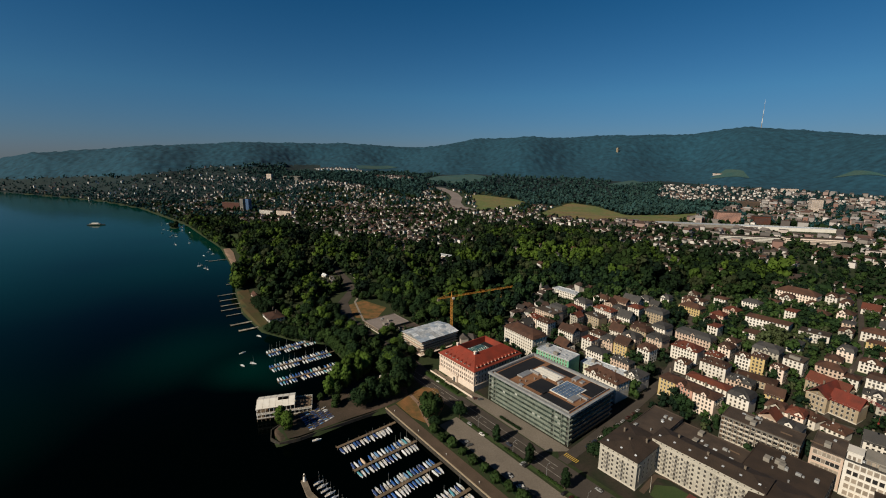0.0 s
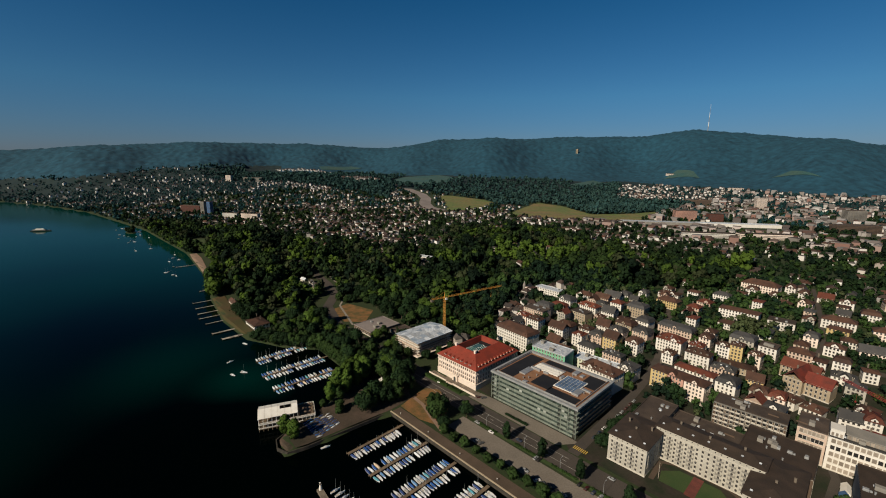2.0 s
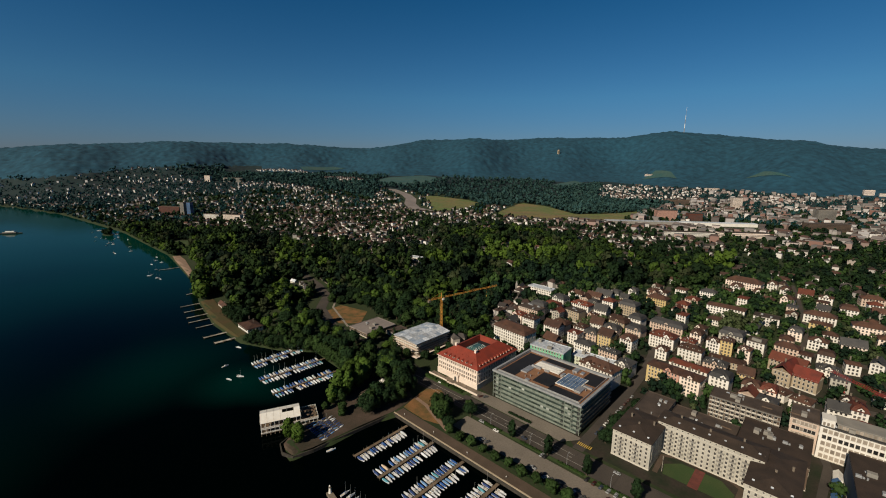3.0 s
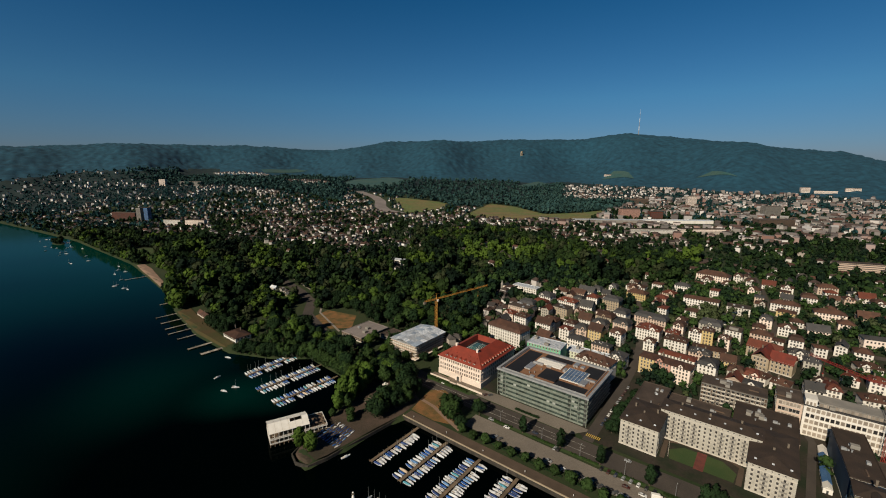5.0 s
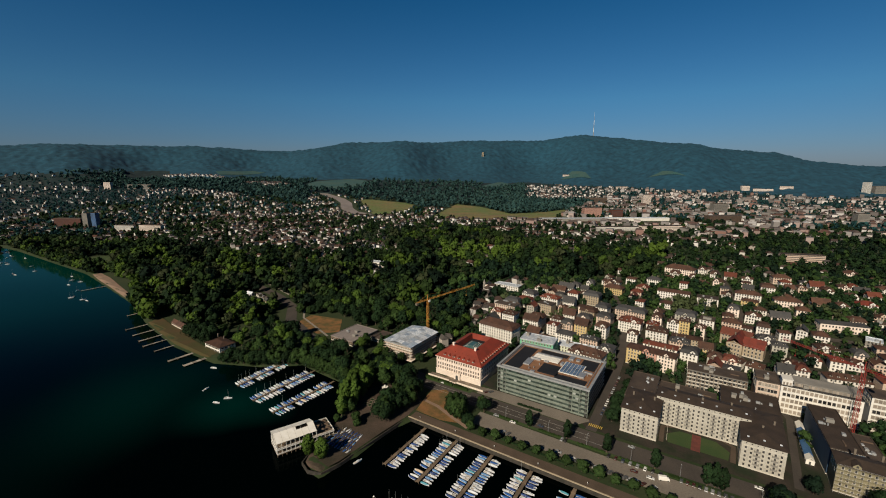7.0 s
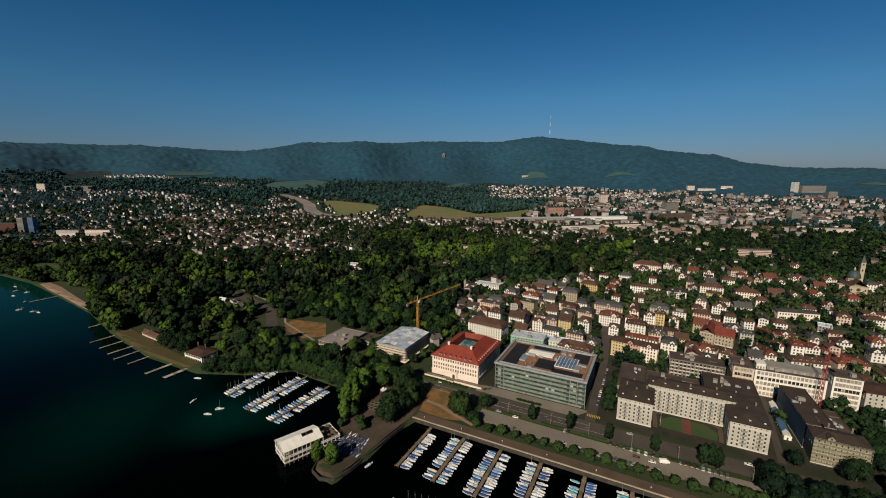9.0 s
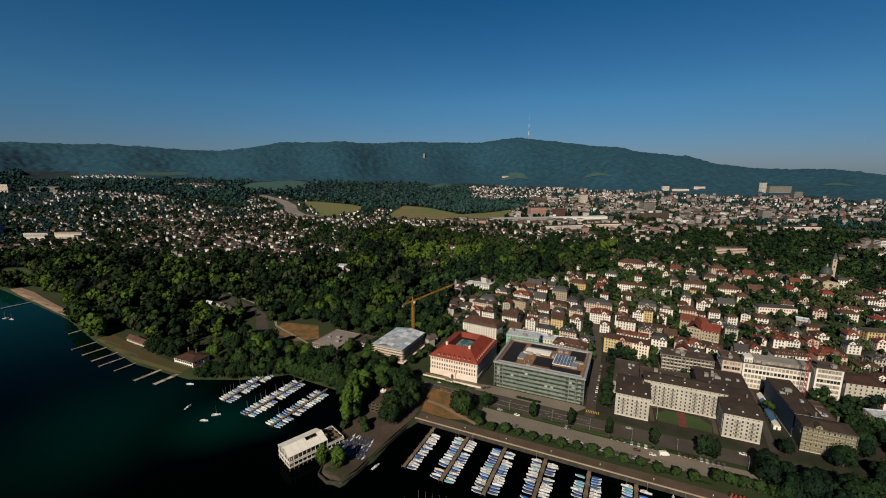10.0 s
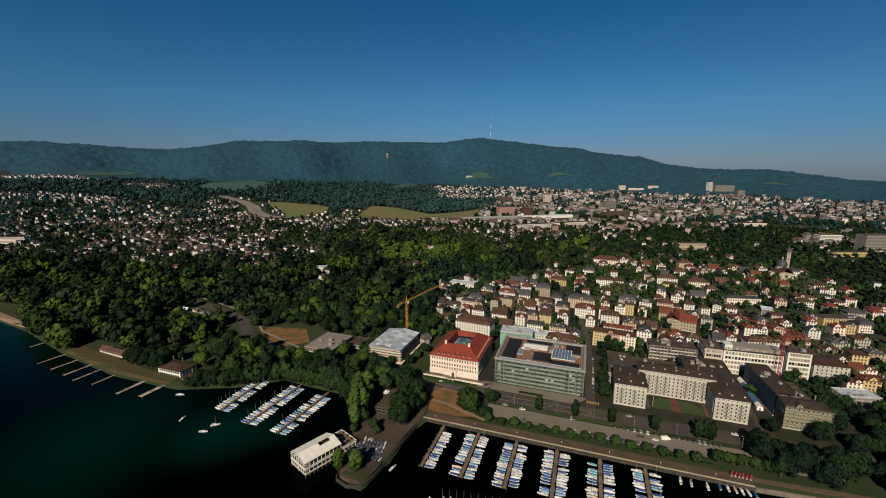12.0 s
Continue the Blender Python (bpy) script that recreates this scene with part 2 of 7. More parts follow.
M = {
    "grass": material("grass", (0.017, 0.032, 0.008), 0.95, (0.03, 0.042, 0.013), 0.02, 0.6, 0.25, 0.4),
    "dry_grass": material("dry_grass", (0.23, 0.11, 0.04), 0.95, (0.1, 0.075, 0.024), 0.12, 1.5, 0.2, 0.3),
    "olive": material("olive", (0.05, 0.05, 0.014), 0.95, (0.075, 0.048, 0.018), 0.05, 1.5, 0.25, 0.3),
    "jetty": material("jetty", (0.34, 0.3, 0.25), 0.85, (0.26, 0.23, 0.19), 0.3, 3.0, 0.2, 0.2, per_object=0.4),
    "khaki": material("khaki", (0.27, 0.24, 0.15), 0.85, (0.21, 0.19, 0.12), 0.12, 1.5, 0.12, 0.2),
    "lawn": material("lawn", (0.032, 0.062, 0.016), 0.95, (0.045, 0.068, 0.02), 0.1, 1.5, 0.2, 0.3),
    "meadow": material("meadow", (0.1, 0.15, 0.042), 0.95, (0.19, 0.145, 0.06), 0.011, 0.1, 0.25),
    "concrete": material("concrete", (0.25, 0.215, 0.2), 0.9, (0.19, 0.165, 0.155), 0.02, 0.5, 0.15),
    "asphalt": material("asphalt", (0.053, 0.045, 0.039), 0.9, (0.07, 0.058, 0.049), 0.08, 2.0, 0.2, 0.2),
    "parking": material("parking", (0.165, 0.143, 0.118), 0.9, (0.2, 0.172, 0.142), 0.07, 1.0, 0.18, 0.2),
    "gravel": material("gravel", (0.075, 0.053, 0.037), 0.95, (0.1, 0.07, 0.05), 0.1, 3.0, 0.2, 0.4),
    "sand": material("sand", (0.26, 0.17, 0.12), 0.95, (0.2, 0.14, 0.1), 0.05, 1.0, 0.15, 0.3),
    "stone": material("stone", (0.2, 0.165, 0.125), 0.85, (0.13, 0.105, 0.08), 0.2, 1.5, 0.25, 0.5),
    "line": material("line", (0.42, 0.4, 0.36), 0.8, (0.22, 0.2, 0.18), 0.5, 4.0, 0.15),
    "yellow_line": material("yellow_line", (0.62, 0.42, 0.08), 0.8, (0.45, 0.3, 0.06), 0.6, 4.0, 0.15),
    "plank": material("plank", (0.2, 0.14, 0.09), 0.85, (0.13, 0.1, 0.07), 0.2, 4.0, 0.25, 0.3, per_object=0.2),
    "red_tile": material("red_tile", (0.25, 0.038, 0.02), 0.75, (0.18, 0.032, 0.018), 0.12, 2.5, 0.2, 0.5),
    "brown_tile": material("brown_tile", (0.082, 0.039, 0.025), 0.8, (0.05, 0.026, 0.018), 0.15, 2.5, 0.25, 0.5, per_object=0.3),
    "grey_tile": material("grey_tile", (0.055, 0.053, 0.052), 0.75, (0.04, 0.04, 0.042), 0.15, 2.5, 0.2, 0.4, per_object=0.25),
    "orange_tile": material("orange_tile", (0.14, 0.038, 0.021), 0.8, (0.1, 0.03, 0.018), 0.15, 2.5, 0.25, 0.5, per_object=0.2),
    "flat_roof": material("flat_roof", (0.075, 0.055, 0.043), 0.9, (0.045, 0.034, 0.028), 0.12, 2.0, 0.25, 0.3, per_object=0.3),
    "dark_roof": material("dark_roof", (0.008, 0.009, 0.013), 0.8, (0.014, 0.014, 0.017), 0.1, 1.5, 0.2, 0.2),
    "brown_deck": material("brown_deck", (0.27, 0.14, 0.075), 0.9, (0.2, 0.1, 0.055), 0.2, 2.0, 0.2, 0.2),
    "cream": material("cream", (0.82, 0.7, 0.61), 0.85, (0.74, 0.62, 0.535), 0.12, 1.5, 0.1, 0.15),
    "pale_stone": material("pale_stone", (0.76, 0.66, 0.57), 0.85, (0.66, 0.56, 0.48), 0.14, 1.5, 0.12, 0.2),
    "ivory": material("ivory", (0.47, 0.445, 0.385), 0.85, (0.37, 0.35, 0.3), 0.1, 1.2, 0.16, 0.15),
    "white": material("white", (0.76, 0.73, 0.675), 0.85, (0.66, 0.63, 0.575), 0.12, 1.5, 0.07, 0.15, per_object=0.06),
    "yellow": material("yellow", (0.58, 0.44, 0.2), 0.85, (0.5, 0.38, 0.18), 0.12, 1.5, 0.07, 0.15),
    "pink": material("pink", (0.55, 0.31, 0.24), 0.85, (0.48, 0.26, 0.2), 0.12, 1.5, 0.12, 0.15),
    "rose": material("rose", (0.6, 0.46, 0.37), 0.85, (0.52, 0.4, 0.32), 0.12, 1.5, 0.08, 0.15),
    "sand_wall": material("sand_wall", (0.4, 0.32, 0.22), 0.85, (0.33, 0.27, 0.19), 0.12, 1.5, 0.1, 0.2),
    "grey_wall": material("grey_wall", (0.27, 0.25, 0.22), 0.85, (0.21, 0.2, 0.18), 0.12, 1.5, 0.1, 0.2),
    "brown_wall": material("brown_wall", (0.12, 0.08, 0.055), 0.85, (0.09, 0.06, 0.042), 0.12, 1.5, 0.12, 0.2),
    "green_net": material("green_net", (0.2, 0.5, 0.32), 0.8, (0.14, 0.4, 0.26), 0.2, 1.5, 0.15, 0.2),
    "pale_green": material("pale_green", (0.6, 0.64, 0.5), 0.8, (0.5, 0.55, 0.42), 0.2, 1.5, 0.1),
    "trim": material("trim", (0.62, 0.58, 0.5), 0.7, (0.52, 0.48, 0.42), 0.3, 2.0, 0.08, per_object=0.06),
    "metal": material("metal", (0.55, 0.55, 0.54), 0.4, (0.45, 0.45, 0.45), 0.4, 3.0, 0.1, metal=0.6),
    "dull_metal": material("dull_metal", (0.4, 0.41, 0.41), 0.55, (0.3, 0.31, 0.32), 0.3, 2.0, 0.12, metal=0.3),
    "dark_frame": material("dark_frame", (0.05, 0.055, 0.05), 0.5, (0.07, 0.07, 0.07), 0.4, 2.0, 0.1),
    "pane": material("pane", (0.05, 0.05, 0.048), 0.15, (0.085, 0.08, 0.077), 0.2, 1.0, 0.2, per_object=0.5, spec=0.6),
    "soft_pane": material("soft_pane", (0.15, 0.125, 0.105), 0.25, (0.2, 0.165, 0.14), 0.3, 1.0, 0.2, per_object=0.5, spec=0.5),
    "old_stone": material("old_stone", (0.46, 0.38, 0.27), 0.85, (0.36, 0.3, 0.21), 0.15, 1.5, 0.15, 0.2),
    "green_pane": material("green_pane", (0.03, 0.046, 0.04), 0.1, (0.055, 0.075, 0.063), 0.12, 0.4, 0.2, per_object=0.5, spec=0.8),
    "dark_pane": material("dark_pane", (0.02, 0.02, 0.021), 0.15, (0.035, 0.034, 0.033), 0.2, 1.0, 0.2, per_object=0.5, spec=0.4),
    # paler pane colour that imitates bright reflections on the glass front
    "glint_pane": material("glint_pane", (0.3, 0.33, 0.3), 0.5, (0.36, 0.38, 0.35), 0.3, 1.0, 0.1, per_object=0.3),
    "slate_brown": material("slate_brown", (0.05, 0.034, 0.025), 0.85, (0.034, 0.024, 0.018), 0.15, 2.5, 0.3, 0.4),
    "wet_stone": material("wet_stone", (0.06, 0.05, 0.04), 0.8, (0.03, 0.028, 0.022), 0.3, 1.5, 0.25, 0.5),
    "pale_pane": material("pale_pane", (0.26, 0.22, 0.18), 0.3, (0.34, 0.29, 0.24), 0.3, 1.0, 0.2, per_object=0.3),
    "spandrel": material("spandrel", (0.18, 0.21, 0.175), 0.3, (0.22, 0.25, 0.215), 0.15, 0.5, 0.15, per_object=0.18, spec=0.6),
    "sky_glass": material("sky_glass", (0.04, 0.1, 0.1), 0.2, (0.065, 0.13, 0.125), 0.3, 1.0, 0.15, spec=0.7),
    "panel": material("panel", (0.09, 0.14, 0.23), 0.25, (0.12, 0.18, 0.28), 0.4, 1.5, 0.15, per_object=0.25, spec=0.6),
    "sheet": material("sheet", (0.62, 0.64, 0.66), 0.5, (0.34, 0.39, 0.46), 0.5, 1.6, 0.25, 0.2, per_object=0.3),
    "canvas": material("canvas", (0.82, 0.8, 0.75), 0.8, (0.74, 0.71, 0.65), 0.25, 2.0, 0.06),
    "crane_yellow": material("crane_yellow", (0.62, 0.29, 0.05), 0.6, (0.5, 0.22, 0.04), 0.5, 3.0, 0.1),
    "crane_red": material("crane_red", (0.3, 0.035, 0.03), 0.6, (0.24, 0.03, 0.026), 0.5, 3.0, 0.1),
    "bark": material("bark", (0.1, 0.075, 0.05), 0.95, (0.07, 0.05, 0.035), 1.0, 6.0, 0.25, 0.5),
    "leaf": leaves("leaf", (0.0258, 0.052, 0.01395), (0.03096, 0.06, 0.01705), (0.03612, 0.066, 0.0186)),
    "leaf_olive": leaves("leaf_olive", (0.043, 0.058, 0.0248), (0.04988, 0.066, 0.0279), (0.05676, 0.072, 0.0341)),
    "leaf_lime": leaves("leaf_lime", (0.0731, 0.13, 0.0186), (0.086, 0.148, 0.0217), (0.0989, 0.16, 0.0279)),
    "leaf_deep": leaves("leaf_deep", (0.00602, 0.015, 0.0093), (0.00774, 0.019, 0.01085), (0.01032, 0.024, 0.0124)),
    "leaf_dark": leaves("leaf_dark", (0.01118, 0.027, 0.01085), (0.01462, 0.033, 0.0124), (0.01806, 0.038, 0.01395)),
    "leaf_light": leaves("leaf_light", (0.05676, 0.104, 0.01705), (0.06622, 0.118, 0.02015), (0.07568, 0.13, 0.0248)),
    # the blue in these two leaf colours stands in for distance haze
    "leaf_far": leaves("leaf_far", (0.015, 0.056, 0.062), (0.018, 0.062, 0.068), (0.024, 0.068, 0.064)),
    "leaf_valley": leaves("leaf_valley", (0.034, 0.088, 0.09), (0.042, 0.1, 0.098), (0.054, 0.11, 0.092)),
    # meadow colour pulled to blue-green to hold the same haze as the hills
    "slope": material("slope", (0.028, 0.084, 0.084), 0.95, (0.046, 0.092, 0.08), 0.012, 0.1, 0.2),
    "hull": material("hull", (0.74, 0.75, 0.76), 0.4, (0.6, 0.61, 0.63), 0.6, 3.0, 0.05, per_object=0.1),
    "deck": material("deck", (0.62, 0.55, 0.46), 0.6, (0.5, 0.44, 0.36), 0.8, 4.0, 0.1, per_object=0.2),
    "cover": islands("cover", ((0.03, 0.1, 0.36), (0.75, 0.72, 0.66), (0.05, 0.2, 0.5), (0.7, 0.66, 0.58), (0.03, 0.07, 0.2), (0.1, 0.34, 0.42), (0.62, 0.5, 0.38), (0.78, 0.76, 0.72)), 0.7, 0.1, 2.0, "object"),
    "car_paint": islands("car_paint", ((0.02, 0.02, 0.022), (0.7, 0.7, 0.68), (0.08, 0.085, 0.09), (0.75, 0.74, 0.72), (0.03, 0.04, 0.07), (0.3, 0.31, 0.32), (0.06, 0.015, 0.012)), 0.3, 0.03, 2.0, "object"),
    "rubber": material("rubber", (0.02, 0.02, 0.02), 0.9, (0.03, 0.03, 0.03), 1.0, 5.0, 0.1),
    "red_path": material("red_path", (0.15, 0.042, 0.032), 0.9, (0.11, 0.034, 0.027), 0.3, 2.0, 0.15),
    "blue_tarp": material("blue_tarp", (0.045, 0.12, 0.27), 0.7, (0.07, 0.16, 0.32), 0.15, 1.5, 0.2),
    "copper": material("copper", (0.045, 0.07, 0.062), 0.6, (0.035, 0.05, 0.045), 0.3, 2.0, 0.15),
    "far_wall": islands("far_wall", ((0.78, 0.77, 0.75), (0.3, 0.25, 0.21), (0.7, 0.68, 0.66), (0.16, 0.13, 0.11), (0.8, 0.79, 0.77), (0.15, 0.13, 0.12)), 0.85, 0.05, 0.02),
    "city_wall": islands("city_wall", ((0.4, 0.38, 0.37), (0.1, 0.085, 0.08), (0.62, 0.59, 0.57), (0.22, 0.11, 0.085), (0.26, 0.24, 0.22), (0.08, 0.072, 0.07)), 0.85, 0.05, 0.02),
    "far_roof": islands("far_roof", ((0.045, 0.028, 0.022), (0.085, 0.04, 0.028), (0.04, 0.038, 0.037), (0.055, 0.031, 0.024), (0.08, 0.075, 0.07), (0.036, 0.027, 0.025)), 0.85, 0.1, 0.02),
    "city_roof": islands("city_roof", ((0.06, 0.05, 0.047), (0.2, 0.19, 0.185), (0.09, 0.045, 0.035), (0.08, 0.066, 0.062), (0.06, 0.038, 0.032), (0.36, 0.35, 0.35)), 0.85, 0.1, 0.02),
}


# ---- plain shapes, collected in lists and turned into one mesh a part ----
class Shape:
    def __init__(self):
        self.v, self.f, self.m, self.nor = [], [], [], []

    def add(self, verts, faces, slot=0):
        k = len(self.v)
        self.v += [tuple(p) for p in verts]
        self.f += [tuple(k + i for i in face) for face in faces]
        self.m += [slot] * len(faces)
        return self

    def box(self, x0, y0, z0, x1, y1, z1, slot=0, bevel=0.0):
        b = bevel
        if not b:
            v = [(x, y, z) for z in (z0, z1) for x, y in ((x0, y0), (x1, y0), (x1, y1), (x0, y1))]
            return self.add(v, [(3, 2, 1, 0), (4, 5, 6, 7), (0, 1, 5, 4), (1, 2, 6, 5), (2, 3, 7, 6), (3, 0, 4, 7)], slot)
        v = [(x, y, z) for z, e in ((z0, 0), (z1 - b, 0), (z1, b)) for x, y in ((x0 + e, y0 + e), (x1 - e, y0 + e), (x1 - e, y1 - e), (x0 + e, y1 - e))]
        f = [(3, 2, 1, 0), (8, 9, 10, 11)] + [(r + i, r + (i + 1) % 4, r + 4 + (i + 1) % 4, r + 4 + i) for r in (0, 4) for i in range(4)]
        return self.add(v, f, slot)

    def loft(self, rings, slot=0, caps=True):
        n = len(rings[0])
        faces = [(r * n + i, r * n + (i + 1) % n, (r + 1) * n + (i + 1) % n, (r + 1) * n + i) for r in range(len(rings) - 1) for i in range(n)]
        if caps:
            faces += [tuple(range(n - 1, -1, -1)), tuple((len(rings) - 1) * n + i for i in range(n))]
        return self.add([p for ring in rings for p in ring], faces, slot)

    def tube(self, a, b, ra, rb=None, n=6, slot=0):
        a, b = Vector(a), Vector(b)
        q = (b - a).to_track_quat("Z", "Y")
        rings = [[p + q @ Vector((r * math.cos(2 * math.pi * i / n), r * math.sin(2 * math.pi * i / n), 0)) for i in range(n)] for p, r in ((a, ra), (b, ra if rb is None else rb))]
        return self.loft(rings, slot)

    def mesh(self, name, *mats):
        me = bpy.data.meshes.new(name)
        me.from_pydata(self.v, [], self.f)
        for m in mats:
            me.materials.append(M[m])
        if len(mats) > 1:
            me.polygons.foreach_set("material_index", self.m)
        me.update()
        if self.nor:
            soft_normals(me, self.nor)
        return me


def soft_normals(me, normals):
    """Leaf clumps shade as one rounded crown."""
    me.polygons.foreach_set("use_smooth", np.ones(len(me.polygons), bool))
    me.normals_split_custom_set_from_vertices(normals)
    me.update()


def part(name, shape, mats, parent, label="", at=None):
    """Links a shape (or a mesh that is already made) as one mesh object under a thing or a part."""
    me = shape.mesh(name, *([mats] if isinstance(mats, str) else mats)) if isinstance(shape, Shape) else shape
    ob = new(name, me)
    ob.parent = parent
    if at is not None:
        ob.matrix_basis = at
    return tagged(ob, label)


def to_uv(x, y):
    return x * CA + y * SA, -x * SA + y * CA


def to_xy(u, v):
    return u * CA - v * SA, u * SA + v * CA


def place(u, v, z=None, turn=0.0):
    """A pose in the town's grid: u along the quay, v inland."""
    x, y = to_xy(u, v)
    return pose(x, y, float(surface(x, y)) if z is None else z, 0, 0, GRID + turn)


def thing(name, m, label, category, group="", kind=""):
    ob = new(name)
    ob.empty_display_size = 0.5
    ob.matrix_basis = m
    return tagged(ob, label, category, group, kind)


def setting(name, shape, mats, label, category, m=None):
    ob = new(name, shape.mesh(name, *([mats] if isinstance(mats, str) else mats)))
    if m is not None:
        ob.matrix_basis = m
    return tagged(ob, label, category, kind="structure")

from mathutils.geometry import delaunay_2d_cdt

# ---- the land: one sheet with the lake's shore, rising inland ----
SHORE_U = [-6000, -3448, -2805, -2454, -2010, -1420, -1006, -872, -760, -647, -551, -476, -432, -400, -337, -312, -300, -287, -266, -259, -44, 60, 400, 2000]
SHORE_V = [-1700, -454, -159, -9, 108, 180, 185, 170, 157, 131, 117, 119, 139, 164, 160, 136, 112, 71, 69, 149, 149, 157, 150, 100]


def sstep(a, b, t):
    t = np.clip((t - a) / (b - a), 0, 1)
    return t * t * (3 - 2 * t)


def inland(u, v):
    return v - np.interp(u, SHORE_U, SHORE_V)


def height(x, y):
    u, v = to_uv(x, y)
    d = inland(u, v)
    z = np.where(d < 0, np.maximum(d * 0.4, -4), np.minimum(d * 0.8, 3.0))
    z = z + 19 * sstep(120, 520, d) + 8 * np.exp(-((u - 60) ** 2 + (v - 600) ** 2) / 39200)
    return z + 58 * sstep(200, 1100, d) * sstep(-900, -2200, u)


def grid_mesh(name, x, y, z, mat):
    """A sheet from arrays of rows and columns."""
    r, c = x.shape
    i = np.arange(r * c).reshape(r, c)
    faces = np.stack((i[:-1, :-1], i[:-1, 1:], i[1:, 1:], i[1:, :-1]), -1).reshape(-1, 4)
    me = bpy.data.meshes.new(name)
    me.from_pydata(np.stack((x, y, z), -1).reshape(-1, 3).tolist(), [], faces.tolist())
    me.materials.append(mat)
    me.polygons.foreach_set("use_smooth", np.ones(len(faces), bool))
    me.update()
    return me


def spaced(lo, a, b, hi, step):
    """Even steps from a to b, and ever wider ones out to lo and hi."""
    mid = list(np.arange(a, b, step))
    for sign, start, end in ((-1, a, lo), (1, b, hi)):
        s, p = step, start
        while sign * (end - p) > 0:
            s *= 1.08
            p += sign * s
            mid.append(p)
    return np.array(sorted(mid))


gu, gv = np.meshgrid(spaced(-5600, -700, 120, 4500, 4.0), spaced(-1800, 60, 300, 5600, 4.0))
gx, gy = to_xy(gu, gv)
tagged(new("ground", grid_mesh("ground", gx, gy, height(gx, gy), M["grass"])), "gently rising grassy ground under the lakeside town", "ground", kind="structure")

# the lake
water = bpy.data.materials.new("water")
water.use_nodes = True
n, l = water.node_tree.nodes, water.node_tree.links
b = n["Principled BSDF"]
b.inputs["Roughness"].default_value, b.inputs["IOR"].default_value, b.inputs["Specular IOR Level"].default_value = 0.08, 1.33, 0.04
at = n.new("ShaderNodeTexCoord").outputs["Object"]
shoal, mix = n.new("ShaderNodeTexNoise"), n.new("ShaderNodeMix")
shoal.inputs["Scale"].default_value, shoal.inputs["Detail"].default_value = 0.0028, 1.5
l.new(at, shoal.inputs["Vector"])
mix.data_type = "RGBA"
mix.inputs["A"].default_value, mix.inputs["B"].default_value = (0.0001, 0.0009, 0.0008, 1), (0.0003, 0.032, 0.025, 1)
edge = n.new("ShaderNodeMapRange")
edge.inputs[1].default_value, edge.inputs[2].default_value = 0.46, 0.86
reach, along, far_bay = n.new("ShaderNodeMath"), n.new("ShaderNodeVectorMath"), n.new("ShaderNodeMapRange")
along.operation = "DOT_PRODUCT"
along.inputs[1].default_value = (CA, SA, 0)  # greener along the lake: near-far change in the water's light put into colour
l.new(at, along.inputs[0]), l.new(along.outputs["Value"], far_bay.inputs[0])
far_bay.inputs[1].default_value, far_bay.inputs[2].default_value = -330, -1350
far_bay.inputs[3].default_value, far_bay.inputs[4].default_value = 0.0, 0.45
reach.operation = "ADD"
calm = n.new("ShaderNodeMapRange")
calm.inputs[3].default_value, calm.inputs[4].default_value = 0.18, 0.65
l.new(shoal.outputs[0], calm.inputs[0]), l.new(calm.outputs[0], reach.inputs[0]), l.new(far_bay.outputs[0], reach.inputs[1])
total = reach
for cu, cv, size, much in ((-470, 40, 100, 0.1), (-388, 88, 56, 0.22), (-345, 100, 36, 0.1)):  # pale chalk banks under the water
    bank, off, sq = n.new("ShaderNodeMapRange"), n.new("ShaderNodeVectorMath"), n.new("ShaderNodeMath")
    off.operation, sq.operation = "DISTANCE", "ADD"
    off.inputs[1].default_value = (*to_xy(cu, cv), 0)
    bank.interpolation_type = "SMOOTHSTEP"
    bank.inputs[1].default_value, bank.inputs[2].default_value, bank.inputs[3].default_value, bank.inputs[4].default_value = size, 0, 0, much
    l.new(at, off.inputs[0]), l.new(off.outputs["Value"], bank.inputs[0])
    l.new(total.outputs[0], sq.inputs[0]), l.new(bank.outputs[0], sq.inputs[1])
    total = sq
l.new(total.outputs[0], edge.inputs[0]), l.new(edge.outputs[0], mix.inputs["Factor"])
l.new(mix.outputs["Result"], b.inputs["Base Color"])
ripple, bump = n.new("ShaderNodeTexNoise"), n.new("ShaderNodeBump")
ripple.inputs["Scale"].default_value, ripple.inputs["Detail"].default_value = 0.35, 5
bump.inputs["Strength"].default_value, bump.inputs["Distance"].default_value = 0.12, 0.3
l.new(at, ripple.inputs["Vector"]), l.new(ripple.outputs[0], bump.inputs["Height"]), l.new(bump.outputs[0], b.inputs["Normal"])
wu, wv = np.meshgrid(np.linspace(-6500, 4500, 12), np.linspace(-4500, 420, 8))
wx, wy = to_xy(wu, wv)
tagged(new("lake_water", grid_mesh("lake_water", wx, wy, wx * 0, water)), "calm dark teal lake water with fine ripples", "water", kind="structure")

def inside(u, v, outline):
    """Whether a point lies within an outline."""
    hit, k = False, len(outline) - 1
    for i, (a, b) in enumerate(outline):
        c, d = outline[k]
        if (b > v) != (d > v) and u < (c - a) * (v - b) / (d - b) + a:
            hit = not hit
        k = i
    return hit


MEADOWS = [[(-1975, 1425), (-1835, 1415), (-1745, 1513), (-1790, 1752), (-1920, 1877), (-2030, 1870), (-2100, 1619)], [(-1334, 2254), (-1358, 2620), (-1192, 2622), (-1251, 2243)], [(-1048, 2972), (-1014, 3110), (-895, 3039), (-819, 2905)], [(-481, 2999), (-406, 3035), (-260, 2881)], [(958, 3455), (1064, 3480), (1121, 3272)], [(-1380, 470), (-1180, 440), (-1020, 470), (-1030, 500), (-1200, 480), (-1370, 500)], [(-2880, 1500), (-2930, 1880), (-3040, 1850), (-3000, 1540)]]

